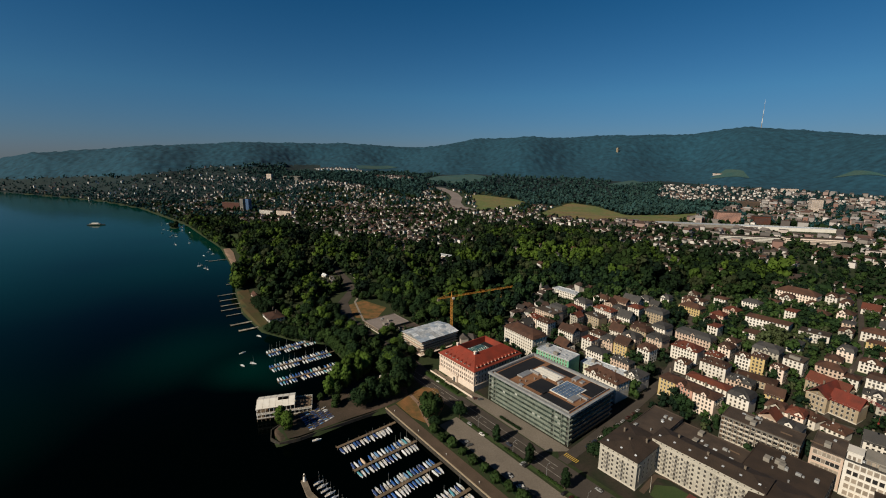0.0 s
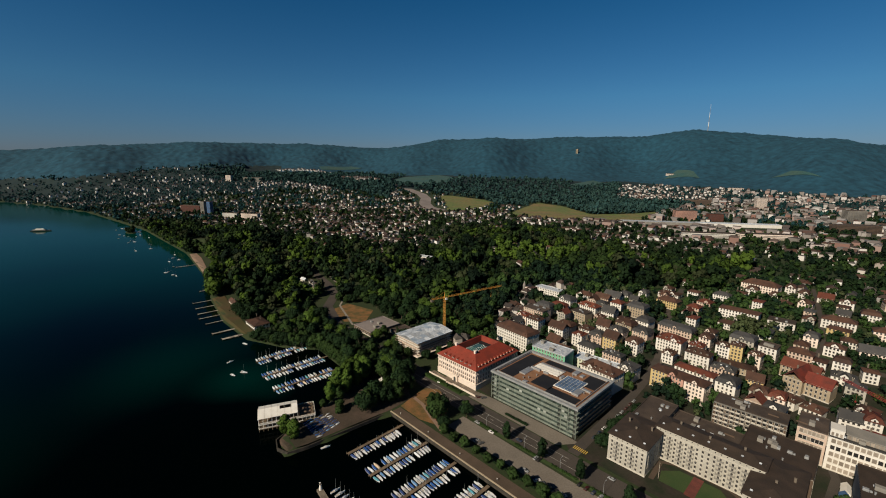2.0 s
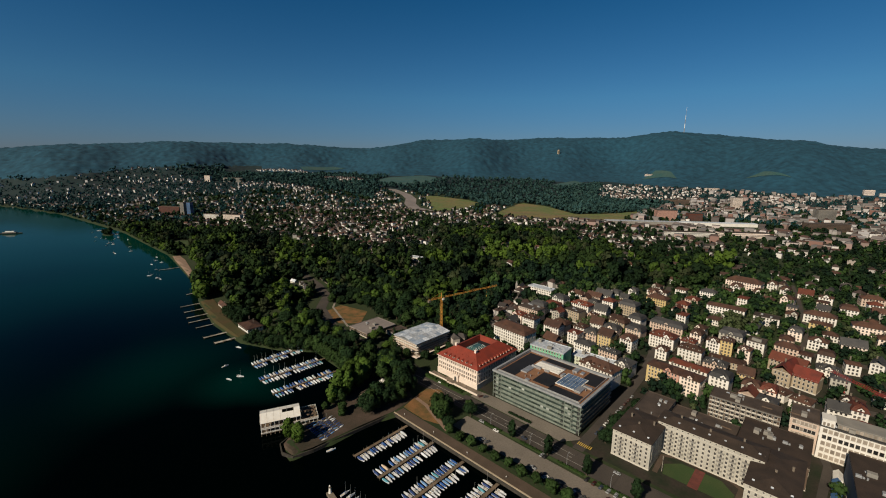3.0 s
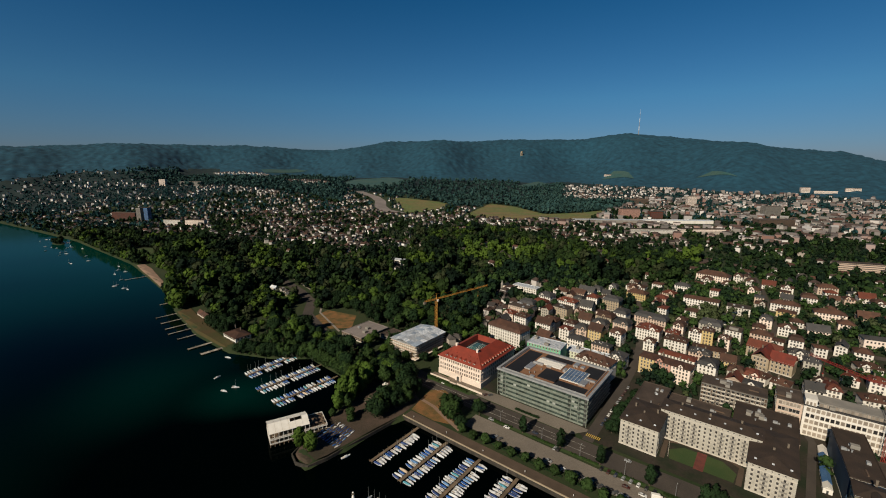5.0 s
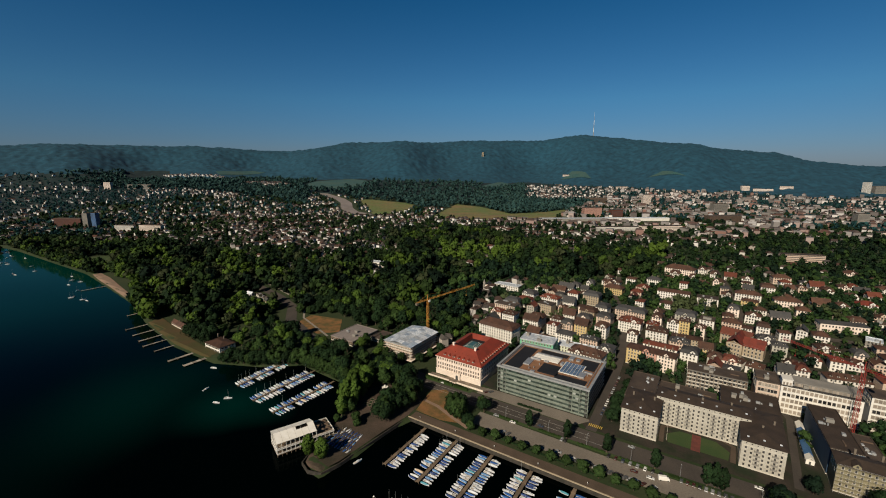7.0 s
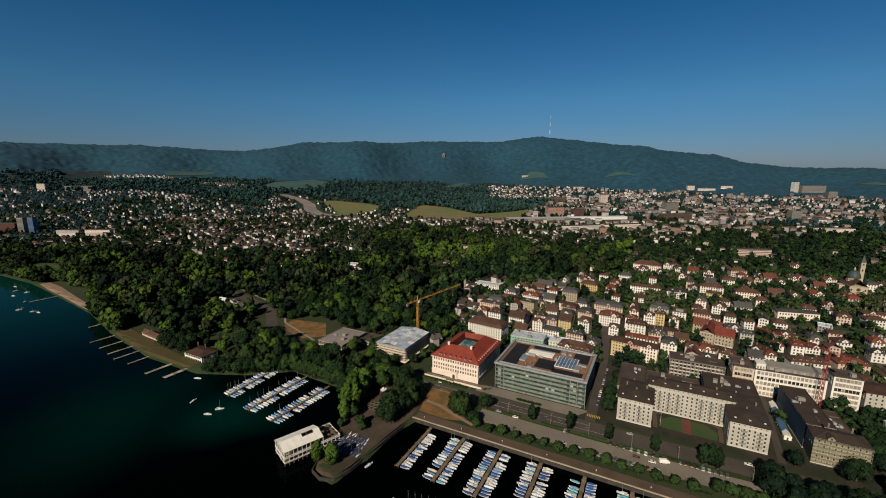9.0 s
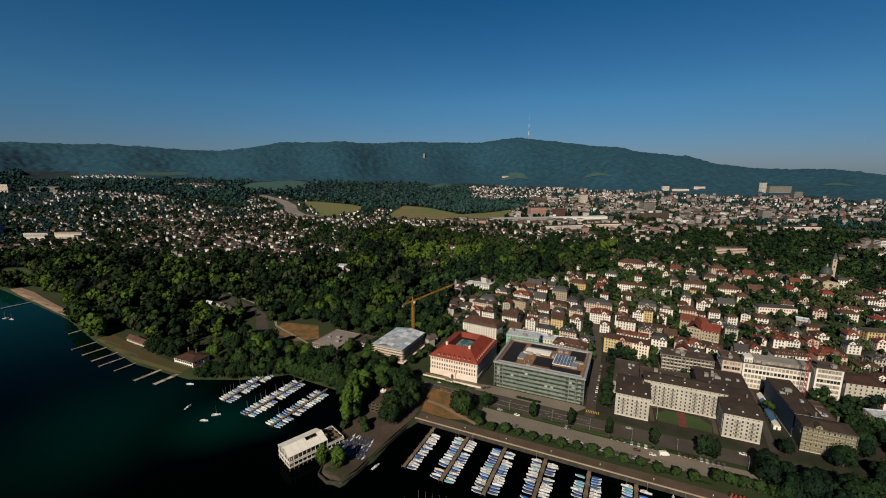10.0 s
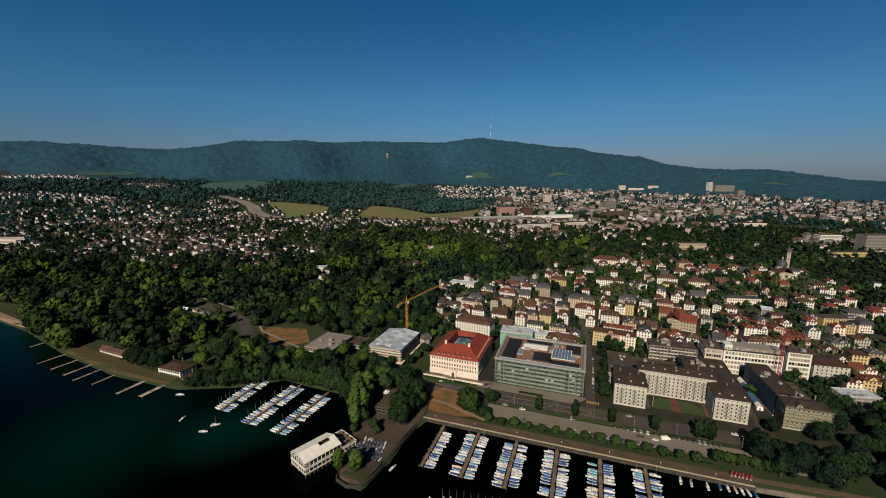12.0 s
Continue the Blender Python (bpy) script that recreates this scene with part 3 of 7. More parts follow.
# wooded hills along the horizon: the crest's height by direction from the bay
CREST_AZ = [-62, -43.6, -38, -30.7, -24, -16, -10.6, -4.4, -1, 2.5, 6, 17, 21, 31.6, 34, 36.5, 40, 44.3, 50, 53, 56, 58, 59.5, 63, 68.4, 71, 75.5, 90]
CREST_Z = [150, 212, 258, 303, 345, 348, 353, 327, 325, 355, 412, 418, 434, 434, 466, 480, 450, 412, 352, 319, 303, 258, 226, 194, 195, 177, 124, 90]


def hills(x, y):
    """How far up the crest a place lies, from 0 to 1, and the crest's height there."""
    az, rr = np.degrees(np.arctan2(x + 97, y - 7)), np.hypot(x + 97, y - 7)
    fold = sstep(2500, 3100, rr) * sstep(4250, 3700, rr)
    bent = rr + (260 * np.sin(np.radians(az * 9)) + 130 * np.sin(np.radians(az * 31 + 40))) * fold
    rise = 0.13 * sstep(1950, 3200, bent) + 0.87 * sstep(2750, 4310, bent) ** 1.15
    shore = sstep(-20, 500, inland(*to_uv(x, y)))
    return np.where(rr > 4310, 1 - 0.5 * sstep(4310, 4900, rr), rise) * shore, np.interp(az, CREST_AZ, CREST_Z)


def surface(x, y):
    rise, crest = hills(x, y)
    h = height(x, y)
    return np.maximum(h, h * (1 - rise) + crest * rise)


az, rr = np.meshgrid(np.arange(-62, 90, 0.18), np.concatenate((np.arange(2000, 4330, 29), np.arange(4330, 4900, 60))))
hx, hy = -97 + rr * np.sin(np.radians(az)), 7 + rr * np.cos(np.radians(az))
rise, crest = hills(hx, hy)
bumps = np.array([noise.fractal(Vector((x / 150, y / 150, 0)), 0.8, 2.2, 4) + 1.1 * noise.noise(Vector((x / 34, y / 34, 7))) for x, y in zip(hx.ravel(), hy.ravel())]).reshape(hx.shape)
open_slope = np.zeros(hx.shape, bool)
for outline in MEADOWS:
    hu, hv = to_uv(hx, hy)
    us, vs = [q[0] for q in outline], [q[1] for q in outline]
    for i, j in zip(*np.nonzero((hu > min(us) - 40) & (hu < max(us) + 40) & (hv > min(vs) - 40) & (hv < max(vs) + 40))):
        open_slope[i, j] = True
bumps = np.where(open_slope, 0, bumps)
hz = height(hx, hy) * (1 - rise) + crest * rise + 9 * bumps * np.clip(rise * 6 - 0.5, 0, 1) - 1.5 * (rise <= 0.001) - 2
# forest base colour shifted to blue: the distance haze is put into it
wood = islands("hazy_hill", ((0.0115, 0.055, 0.09), (0.014, 0.061, 0.097)), 0.95, 0.35, 0.03)
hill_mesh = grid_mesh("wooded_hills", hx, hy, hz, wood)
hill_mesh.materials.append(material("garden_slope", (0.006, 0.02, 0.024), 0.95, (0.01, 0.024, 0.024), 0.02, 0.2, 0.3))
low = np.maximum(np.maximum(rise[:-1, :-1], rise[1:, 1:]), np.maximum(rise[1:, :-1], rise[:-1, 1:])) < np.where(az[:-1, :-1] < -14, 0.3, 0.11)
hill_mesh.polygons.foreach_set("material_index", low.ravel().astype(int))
tagged(new("wooded_hills", hill_mesh), "long wooded ridge closing the horizon, tinted blue for haze", "hills", kind="structure")


def rough_ground(name, outline, mat, label, category, lift=0.12):
    """A thin sheet laid on the ground within an outline in the town's grid."""
    us, vs = [p[0] for p in outline], [p[1] for p in outline]
    step = max(6.0, (max(us) - min(us)) / 40)
    points, edges = [], []
    for i, (u, v) in enumerate(outline):
        u2, v2 = outline[(i + 1) % len(outline)]
        k = max(1, int(math.hypot(u2 - u, v2 - v) / step))
        points += [(u + (u2 - u) * j / k, v + (v2 - v) * j / k) for j in range(k)]
    edges = [(i, (i + 1) % len(points)) for i in range(len(points))]
    points += [(u, v) for u in np.arange(min(us) + step / 2, max(us), step) for v in np.arange(min(vs) + step / 2, max(vs), step) if inside(u, v, outline)]
    flat, _, faces, *_ = delaunay_2d_cdt([Vector(p) for p in points], edges, [], 1, 0.01)
    rows = []
    for p in flat:
        x, y = to_xy(p.x, p.y)
        rows.append((x, y, float(surface(x, y)) + lift))
    me = bpy.data.meshes.new(name)
    me.from_pydata(rows, [], [tuple(f) for f in faces])
    bm = bmesh.new()
    bm.from_mesh(me)
    for f in bm.faces:
        if f.normal.z < 0:
            f.normal_flip()
    bm.to_mesh(me)
    bm.free()
    me.materials.append(M[mat])
    return tagged(new(name, me), label, category, kind="structure")


def strip(name, points, width, mat, label, category, lift=0.16):
    """A road or path along points in the town's grid, laid on the ground."""
    s, rows = Shape(), []
    fine = []
    for (u, v), (u2, v2) in zip(points, points[1:]):
        k = max(1, int(math.hypot(u2 - u, v2 - v) / 8))
        fine += [(u + (u2 - u) * j / k, v + (v2 - v) * j / k) for j in range(k)]
    fine.append(points[-1])
    for i, (u, v) in enumerate(fine):
        a, b2 = fine[max(0, i - 1)], fine[min(len(fine) - 1, i + 1)]
        d = Vector((b2[0] - a[0], b2[1] - a[1])).normalized() * width / 2
        for su, sv in ((u - d.y, v + d.x), (u + d.y, v - d.x)):
            x, y = to_xy(su, sv)
            rows.append((x, y, float(height(x, y)) + lift))
    s.add(rows, [(2 * i, 2 * i + 1, 2 * i + 3, 2 * i + 2) for i in range(len(fine) - 1)])
    return setting(name, s, mat, label, category)

# ---- roads, quay and open ground by the harbour ----
M["earth"] = material("earth", (0.078, 0.054, 0.04), 0.95, (0.036, 0.03, 0.018), 0.08, 0.9, 0.25, 0.3)
M["yard"] = material("yard", (0.034, 0.026, 0.019), 0.95, (0.012, 0.02, 0.007), 0.08, 0.8, 0.25, 0.2)
rough_ground("harbour_road", [(-330, 196), (-270, 190), (-235, 188), (-120, 188), (40, 193), (90, 193), (90, 206), (40, 207), (-120, 205), (-235, 206), (-270, 208), (-330, 216)], "asphalt", "broad dark asphalt lakeside road with lane lines", "road", 0.1)
rough_ground("parking_road", [(-216, 167.5), (-120, 166.4), (-50, 170), (-26, 168), (10, 172), (10, 181), (-30, 186), (-60, 184.5), (-120, 183), (-216, 184)], "parking", "pale worn asphalt parking road beside the harbour", "road", 0.14)
setting("promenade", Shape().box(-258, 149.0, 2.5, -44, 156.8, 3.14), "gravel", "brown gravel promenade behind the quay wall", "pavement", pose(0, 0, 0, 0, 0, GRID))
rough_ground("shore_path", [(-44, 152.5), (60, 160), (60, 164), (-44, 157)], "gravel", "brown gravel path along the shore", "path", 0.25)
rough_ground("front_pavement", [(-232, 207), (-150, 206), (-140, 219), (-147, 219.5), (-218, 219.5), (-232, 218)], "parking", "paved forecourt before the office building", "pavement", 0.13)
rough_ground("mole_ground", [(-299, 113), (-290, 84), (-285, 73), (-277, 70), (-269, 72), (-266, 84), (-263, 122), (-260, 150), (-262, 172), (-280, 180), (-312, 182), (-318, 165), (-306, 140)], "earth", "trodden gravel on the harbour mole and square", "ground", 0.1)
rough_ground("dry_lawn", [(-264, 178), (-259, 158), (-236, 157.5), (-222, 162), (-226, 176), (-234, 187), (-256, 197), (-266, 190)], "dry_grass", "scorched orange-brown lawn beside the harbour", "lawn", 0.12)
strip("lawn_path", [(-263, 174), (-248, 172), (-232, 166), (-214, 160)], 3.0, "sand", "pale sandy path across the dry lawn", "path", 0.2)
rough_ground("villa_lawn", [(-284, 203), (-236, 203), (-236, 210), (-284, 211)], "lawn", "green clipped lawn strip before the red-roofed palace", "lawn", 0.2)
rough_ground("bath_lawn", [(-650, 133), (-616, 127.5), (-551, 118.5), (-500, 119.5), (-488, 121), (-490, 130.5), (-516, 131.5), (-545, 134), (-566, 139), (-613, 143), (-645, 148)], "olive", "dry olive bathing lawn along the shore", "lawn", 0.45)
rough_ground("beach", [(-985, 185.5), (-940, 179), (-872, 171.5), (-800, 162.5), (-766, 159.5), (-768, 166), (-850, 179), (-930, 193), (-980, 197)], "sand", "reddish sandy bathing beach", "beach", 0.6)
rough_ground("park_clearing", [(-1180, 215), (-1050, 212), (-1000, 232), (-1020, 262), (-1150, 262)], "lawn", "pale green park meadow among trees", "lawn", 0.15)
rough_ground("upper_meadow", [(-1090, 425), (-1000, 440), (-925, 470), (-915, 435), (-985, 405), (-1080, 395)], "lawn", "green mown meadow above the park trees", "lawn", 0.5)
rough_ground("dry_verge", [(-492, 226), (-445, 220), (-428, 238), (-455, 268), (-500, 258)], "dry_grass", "dry orange-brown verge beside the park road", "lawn", 0.13)
rough_ground("road_median", [(-206, 184.6), (-60, 185), (-60, 187.6), (-206, 187.6)], "lawn", "narrow grass strip between road and parking", "lawn", 0.22)
strip("park_road", [(-330, 206), (-380, 206), (-445, 210), (-507, 232), (-546, 265), (-602, 284), (-700, 305), (-900, 335)], 13, "asphalt", "grey asphalt road through the park", "road")
strip("park_path", [(-430, 222), (-500, 246), (-540, 280), (-600, 298), (-690, 320)], 2.5, "jetty", "pale paved path beside the park road", "path")
strip("side_street", [(-138, 206), (-140, 290), (-143, 346), (-148, 382), (-160, 430), (-182, 513), (-195, 600)], 7.5, "asphalt", "straight asphalt side street between houses", "road")
strip("cross_street", [(-300, 330), (-235, 345), (-143, 372), (-60, 380), (60, 400), (160, 430)], 8, "asphalt", "narrow asphalt cross street", "road")
strip("hill_street", [(-20, 215), (-16, 300), (-48, 408), (-41, 504), (-52, 593), (-70, 720)], 4.5, "asphalt", "asphalt street climbing between villas", "road")
strip("quarter_street", [(-300, 440), (-205, 452), (-110, 470), (0, 470), (120, 480)], 8, "asphalt", "narrow asphalt quarter street", "road")
rough_ground("hill_meadow", [(-883, 1079), (-1058, 1533), (-922, 1503), (-700, 1327), (-616, 1463), (-588, 1587), (-528, 1437), (-537, 1248), (-669, 1112)], "meadow", "wide mown yellow-green meadow beyond the town", "field", 0.4)
rough_ground("valley_meadow", [(-1426, 1306), (-1399, 1358), (-1242, 1389), (-1161, 1365), (-1033, 1146), (-1087, 1022)], "meadow", "mown brownish meadow beside the motorway", "field", 0.4)
strip("meadow_path", [(-905, 1180), (-800, 1230), (-700, 1250), (-620, 1330)], 7, "sand", "pale track across the mown meadow", "path", 0.9)
strip("motorway", [(-1090, 1000), (-1180, 1015), (-1270, 1075), (-1380, 1180), (-1490, 1250), (-1700, 1330)], 46, "concrete", "pale concrete motorway curving into the valley", "road", 0.7)
strip("railway_yard", [(-640, 1200), (-540, 1222), (-340, 1290), (-120, 1345), (200, 1400), (600, 1430)], 60, "gravel", "wide railway yard with ballast tracks", "railway", 0.6)

rough_ground("quarter_ground", [(-300, 300), (-236, 222), (-222, 220), (-146, 212), (-142, 208), (90, 210), (190, 260), (190, 470), (60, 480), (-200, 470), (-300, 420)], "yard", "worn courtyards and small gardens between town houses", "ground", 0.05)
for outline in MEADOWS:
    rough_ground("slope_meadow", outline, "slope", "pale mown meadow on the wooded slope, tinted blue-green for haze", "field", 0.0)

# lane lines
s = Shape()
for v0, gap in ((193.0, 0), (199.6, 0), (196.3, 1)):
    for i in range(-330, 60, 5):
        if not gap or i % 10 == 0:
            s.box(i, v0 - 0.14, 3.13, i + (5 if not gap else 3), v0 + 0.14, 3.15)
setting("lane_line", s, "line", "worn white lane lines on the lakeside road", "marking", pose(0, 0, 0, 0, 0, GRID))
crossing = thing("crosswalk", place(-136, 213, 3.42), "yellow striped pedestrian crossing on asphalt", "crosswalk", kind="structure")
for i in range(8):
    part("stripe", Shape().box(-5 + i * 1.25, -1.8, 0, -4.4 + i * 1.25, 1.8, 0.02), "yellow_line", crossing)

# quay walls
wall = thing("quay_wall", pose(0, 0, 0, 0, 0, GRID), "long pale stone quay wall edging the harbour", "wall", kind="structure")
for i, (u0, v0, u1, v1) in enumerate(((-259, 147.6, -150, 149), (-150, 147.6, -44, 149))):
    part("coping", Shape().box(u0, v0 + 0.5, 2.8, u1, v1, 3.3, bevel=0.08), "sand_wall", wall)
    part("footing", Shape().box(u0, v0 + 0.3, -4, u1, v1 - 0.2, 2.75), "wet_stone", wall)


def wall_along(name, points, label, width=1.6, top=2.6, low=-3.0, mat="stone"):
    rings = []
    for i, (u, v) in enumerate(points):
        a, c = points[max(0, i - 1)], points[min(len(points) - 1, i + 1)]
        d = Vector((c[0] - a[0], c[1] - a[1])).normalized() * width / 2
        rings.append([(u - d.y, v + d.x, low), (u + d.y, v - d.x, low), (u + d.y, v - d.x, top), (u - d.y, v + d.x, top)])
    return setting(name, Shape().loft(rings), mat, label, "wall", pose(0, 0, 0, 0, 0, GRID))


wall_along("mole_wall", [(-259.5, 148), (-262, 122), (-265, 84), (-268, 71), (-277, 68), (-286, 71), (-291, 84), (-299, 110)], "low stone wall round the harbour mole", 0.7, 2.5, mat="wet_stone")
wall_along("shore_wall", [(-44, 148), (-10, 151), (60, 157), (160, 154)], "low stone wall along the shore path", 1.1, 3.0)

# ---- windows and plain houses ----
def window_mesh(w, h, surround="trim", pane="pane", sill=True, arch=False):
    """One closed piece: a frame that stands out of the wall, and the pane set back within it."""
    s = Shape()
    t = 0.14

    def ring(e, y, low=0.0):
        top = [(w / 2 + e, h + e)] + ([(w / 2 * math.cos(a) * (1 + e), h + e + w * 0.45 * math.sin(a)) for a in np.linspace(0.4, math.pi - 0.4, 5)] if arch else []) + [(-w / 2 - e, h + e)]
        return [(x, y, z) for x, z in [(-w / 2 - e, -e - low), (w / 2 + e, -e - low)] + top]
    s.loft([ring(t, 0.06, 0.12 if sill else 0), ring(t, -0.16, 0.12 if sill else 0), ring(0, -0.12)], 0, caps=False)
    s.loft([ring(0, -0.12), ring(0, -0.02)], 0, caps=False)
    k = len(s.v) - len(ring(0, 0))
    s.f.append(tuple(range(k, len(s.v)))), s.m.append(1)
    me = s.mesh("window", surround, pane)
    bm = bmesh.new()
    bm.from_mesh(me)
    bmesh.ops.remove_doubles(bm, verts=bm.verts, dist=0.001)
    bmesh.ops.recalc_face_normals(bm, faces=bm.faces)
    bm.to_mesh(me)
    bm.free()
    return me


WIN = {
    "plain": window_mesh(1.15, 1.7), "tall": window_mesh(1.3, 2.1), "stately": window_mesh(1.3, 2.3, "pale_stone", "soft_pane"), "stately_arch": window_mesh(1.7, 2.2, "pale_stone", "soft_pane", arch=True), "small": window_mesh(0.8, 0.8, sill=False), "arch": window_mesh(1.7, 2.2, arch=True),
    "wide": window_mesh(2.0, 1.6, "trim", "dark_pane"), "office": window_mesh(1.95, 2.6, "trim", "dark_pane"), "office_light": window_mesh(1.95, 2.6, "trim", "pale_pane"), "open": window_mesh(2.1, 2.0, "dark_frame", "pane", False), "shut": window_mesh(1.9, 1.75, "trim", "grey_wall"),
}
TURN = {"front": 0, "right": 90, "back": 180, "left": -90}


def windows(parent, kind, face, w, d, n, zs, margin=1.2, skip=()):
    """n columns of windows in rows at the heights zs on one face of a body w by d."""
    span = w if face in ("front", "back") else d
    for row, z in enumerate(zs):
        for i in range(n):
            if (row, i) in skip:
                continue
            a = margin + (span - 2 * margin) * (i + 0.5) / n
            x, y = {"front": (a, 0), "right": (w, a), "back": (w - a, d), "left": (0, d - a)}[face]
            part("window", WIN["office_light" if kind == "office" and (row != 3 or i % 5 == 2) else kind], None, parent, at=pose(x, y, z, 0, 0, TURN[face]))


def roof_shape(w, d, z, kind, over=0.6):
    s = Shape()
    ring = lambda e, h: [(-e, -e, h), (w + e, -e, h), (w + e, d + e, h), (-e, d + e, h)]
    m = min(w, d) / 2
    if kind == "hip":
        s.loft([ring(over, z - 0.3), ring(over, z), ring(0.25 - m, z + m * 0.6)])
    elif kind == "low":
        s.loft([ring(over, z - 0.35), ring(over, z), ring(0.25 - m, z + min(m * 0.3, 2.3))])
    elif kind == "mansard":
        s.loft([ring(over, z - 0.3), ring(over, z), ring(-1.1, z + 2.9), ring(-1.4, z + 3.0), ring(0.25 - m, z + 3.0 + m * 0.3)])
    elif kind == "gable":
        e, r = over, z + m * 0.95
        prof = [(-e, z - e * 0.8), (m, r), (2 * m + e, z - e * 0.8), (2 * m + e, z - e * 0.8 - 0.3), (m, r - 0.35), (-e, z - e * 0.8 - 0.3)]
        if w <= d:
            s.loft([[(x, y, h) for x, h in prof] for y in (-e, d + e)])
        else:
            s.loft([[(x, y, h) for y, h in prof] for x in (w + e, -e)])
    else:
        s.loft([ring(0.15, z - 0.3), ring(0.15, z + 0.7), ring(-0.35, z + 0.7), ring(-0.35, z + 0.2)])
    return s


DORMER = Shape()
DORMER.box(-0.75, 0, 0, 0.75, 2.2, 1.5, 0)
DORMER.box(-0.5, -0.04, 0.25, 0.5, 0.1, 1.3, 2)
DORMER.loft([[(-1.0, y, 1.4), (1.0, y, 1.4), (0, y, 2.1)] for y in (-0.3, 2.4)], 1)
DORMERS = {m: DORMER.mesh("dormer", "trim", m, "pane") for m in ("brown_tile", "red_tile", "grey_tile", "orange_tile")}
CHIMNEY = Shape().box(-0.5, -0.35, -1.5, 0.5, 0.35, 1.8).box(-0.62, -0.47, 1.8, 0.62, 0.47, 2.05).mesh("chimney", "stone")
BOXES = Shape().box(-1.3, -1.0, 0, 1.3, 1.0, 1.3, bevel=0.15).box(1.6, -0.6, 0, 2.6, 0.6, 0.8, bevel=0.1).mesh("roof_unit", "dull_metal")
CLUTTER = [BOXES, BOXES, Shape().box(-1.1, -0.7, 0, 1.1, 0.7, 0.45, bevel=0.12).mesh("roof_unit", "sheet"), Shape().box(-2.2, -1.5, 0, 2.2, 1.5, 2.3, bevel=0.08).mesh("roof_unit", "grey_wall"), Shape().tube((0, 0, 0), (0, 0, 1.2), 0.4, n=8).tube((0, 0, 1.2), (0, 0, 1.45), 0.55, n=8).mesh("roof_unit", "dull_metal"), Shape().box(-3, -0.4, 0, 3, 0.4, 0.7, bevel=0.1).mesh("roof_unit", "brown_wall")]
SKYLIGHT = Shape().box(-0.45, -0.6, 0, 0.45, 0.6, 0.14, bevel=0.04).mesh("skylight", "sheet")
GABLES = {}
taken = []
lots = []


def gable_front(wall, tile, w):
    """A gabled bay over the eaves: front wall, small window, two roof slopes."""
    key = (wall, tile, round(w))
    if key not in GABLES:
        k, t, s = w / 2, w * 0.42, Shape()
        s.loft([[(-k, y, -0.3), (k, y, -0.3), (k, y, 1.5), (0, y, 1.5 + t), (-k, y, 1.5)] for y in (4.6, -0.3)], 0)
        s.box(-0.5, -0.36, 0.5, 0.5, -0.25, 1.8, 2)
        for side in (-1, 1):
            edge = [(0, 1.5 + t), (side * (k + 0.4), 1.5 - t * 0.4 / k), (side * (k + 0.4), 1.72 - t * 0.4 / k), (0, 1.72 + t)]
            s.loft([[(x, y, z) for x, z in (edge if side < 0 else edge[::-1])] for y in (-0.7, 4.8)], 1)
        GABLES[key] = s.mesh("gable_front", wall, tile, "pane")
    return GABLES[key]


def clear(u, v, w, d, turn=0.0, gap=1.5):
    """Whether a plot in the town's grid touches no building's plot."""
    base = place(u, v, 0, turn)
    for back, fw, w2, d2 in lots:
        if (back.translation + back.to_3x3() @ base.translation).length > 120:
            continue
        m = back @ base
        for i in range(4):
            for j in range(4):
                p = m @ Vector((w * i / 3, d * j / 3, 0))
                if -gap < p.x < w2 + gap and -gap < p.y < d2 + gap:
                    return False
        k = base.inverted() @ fw
        for i in range(4):
            for j in range(4):
                p = k @ Vector((w2 * i / 3, d2 * j / 3, 0))
                if -gap < p.x < w + gap and -gap < p.y < d + gap:
                    return False
    return True


def lot(base, w, d):
    lots.append((base.inverted(), base.copy(), w, d))



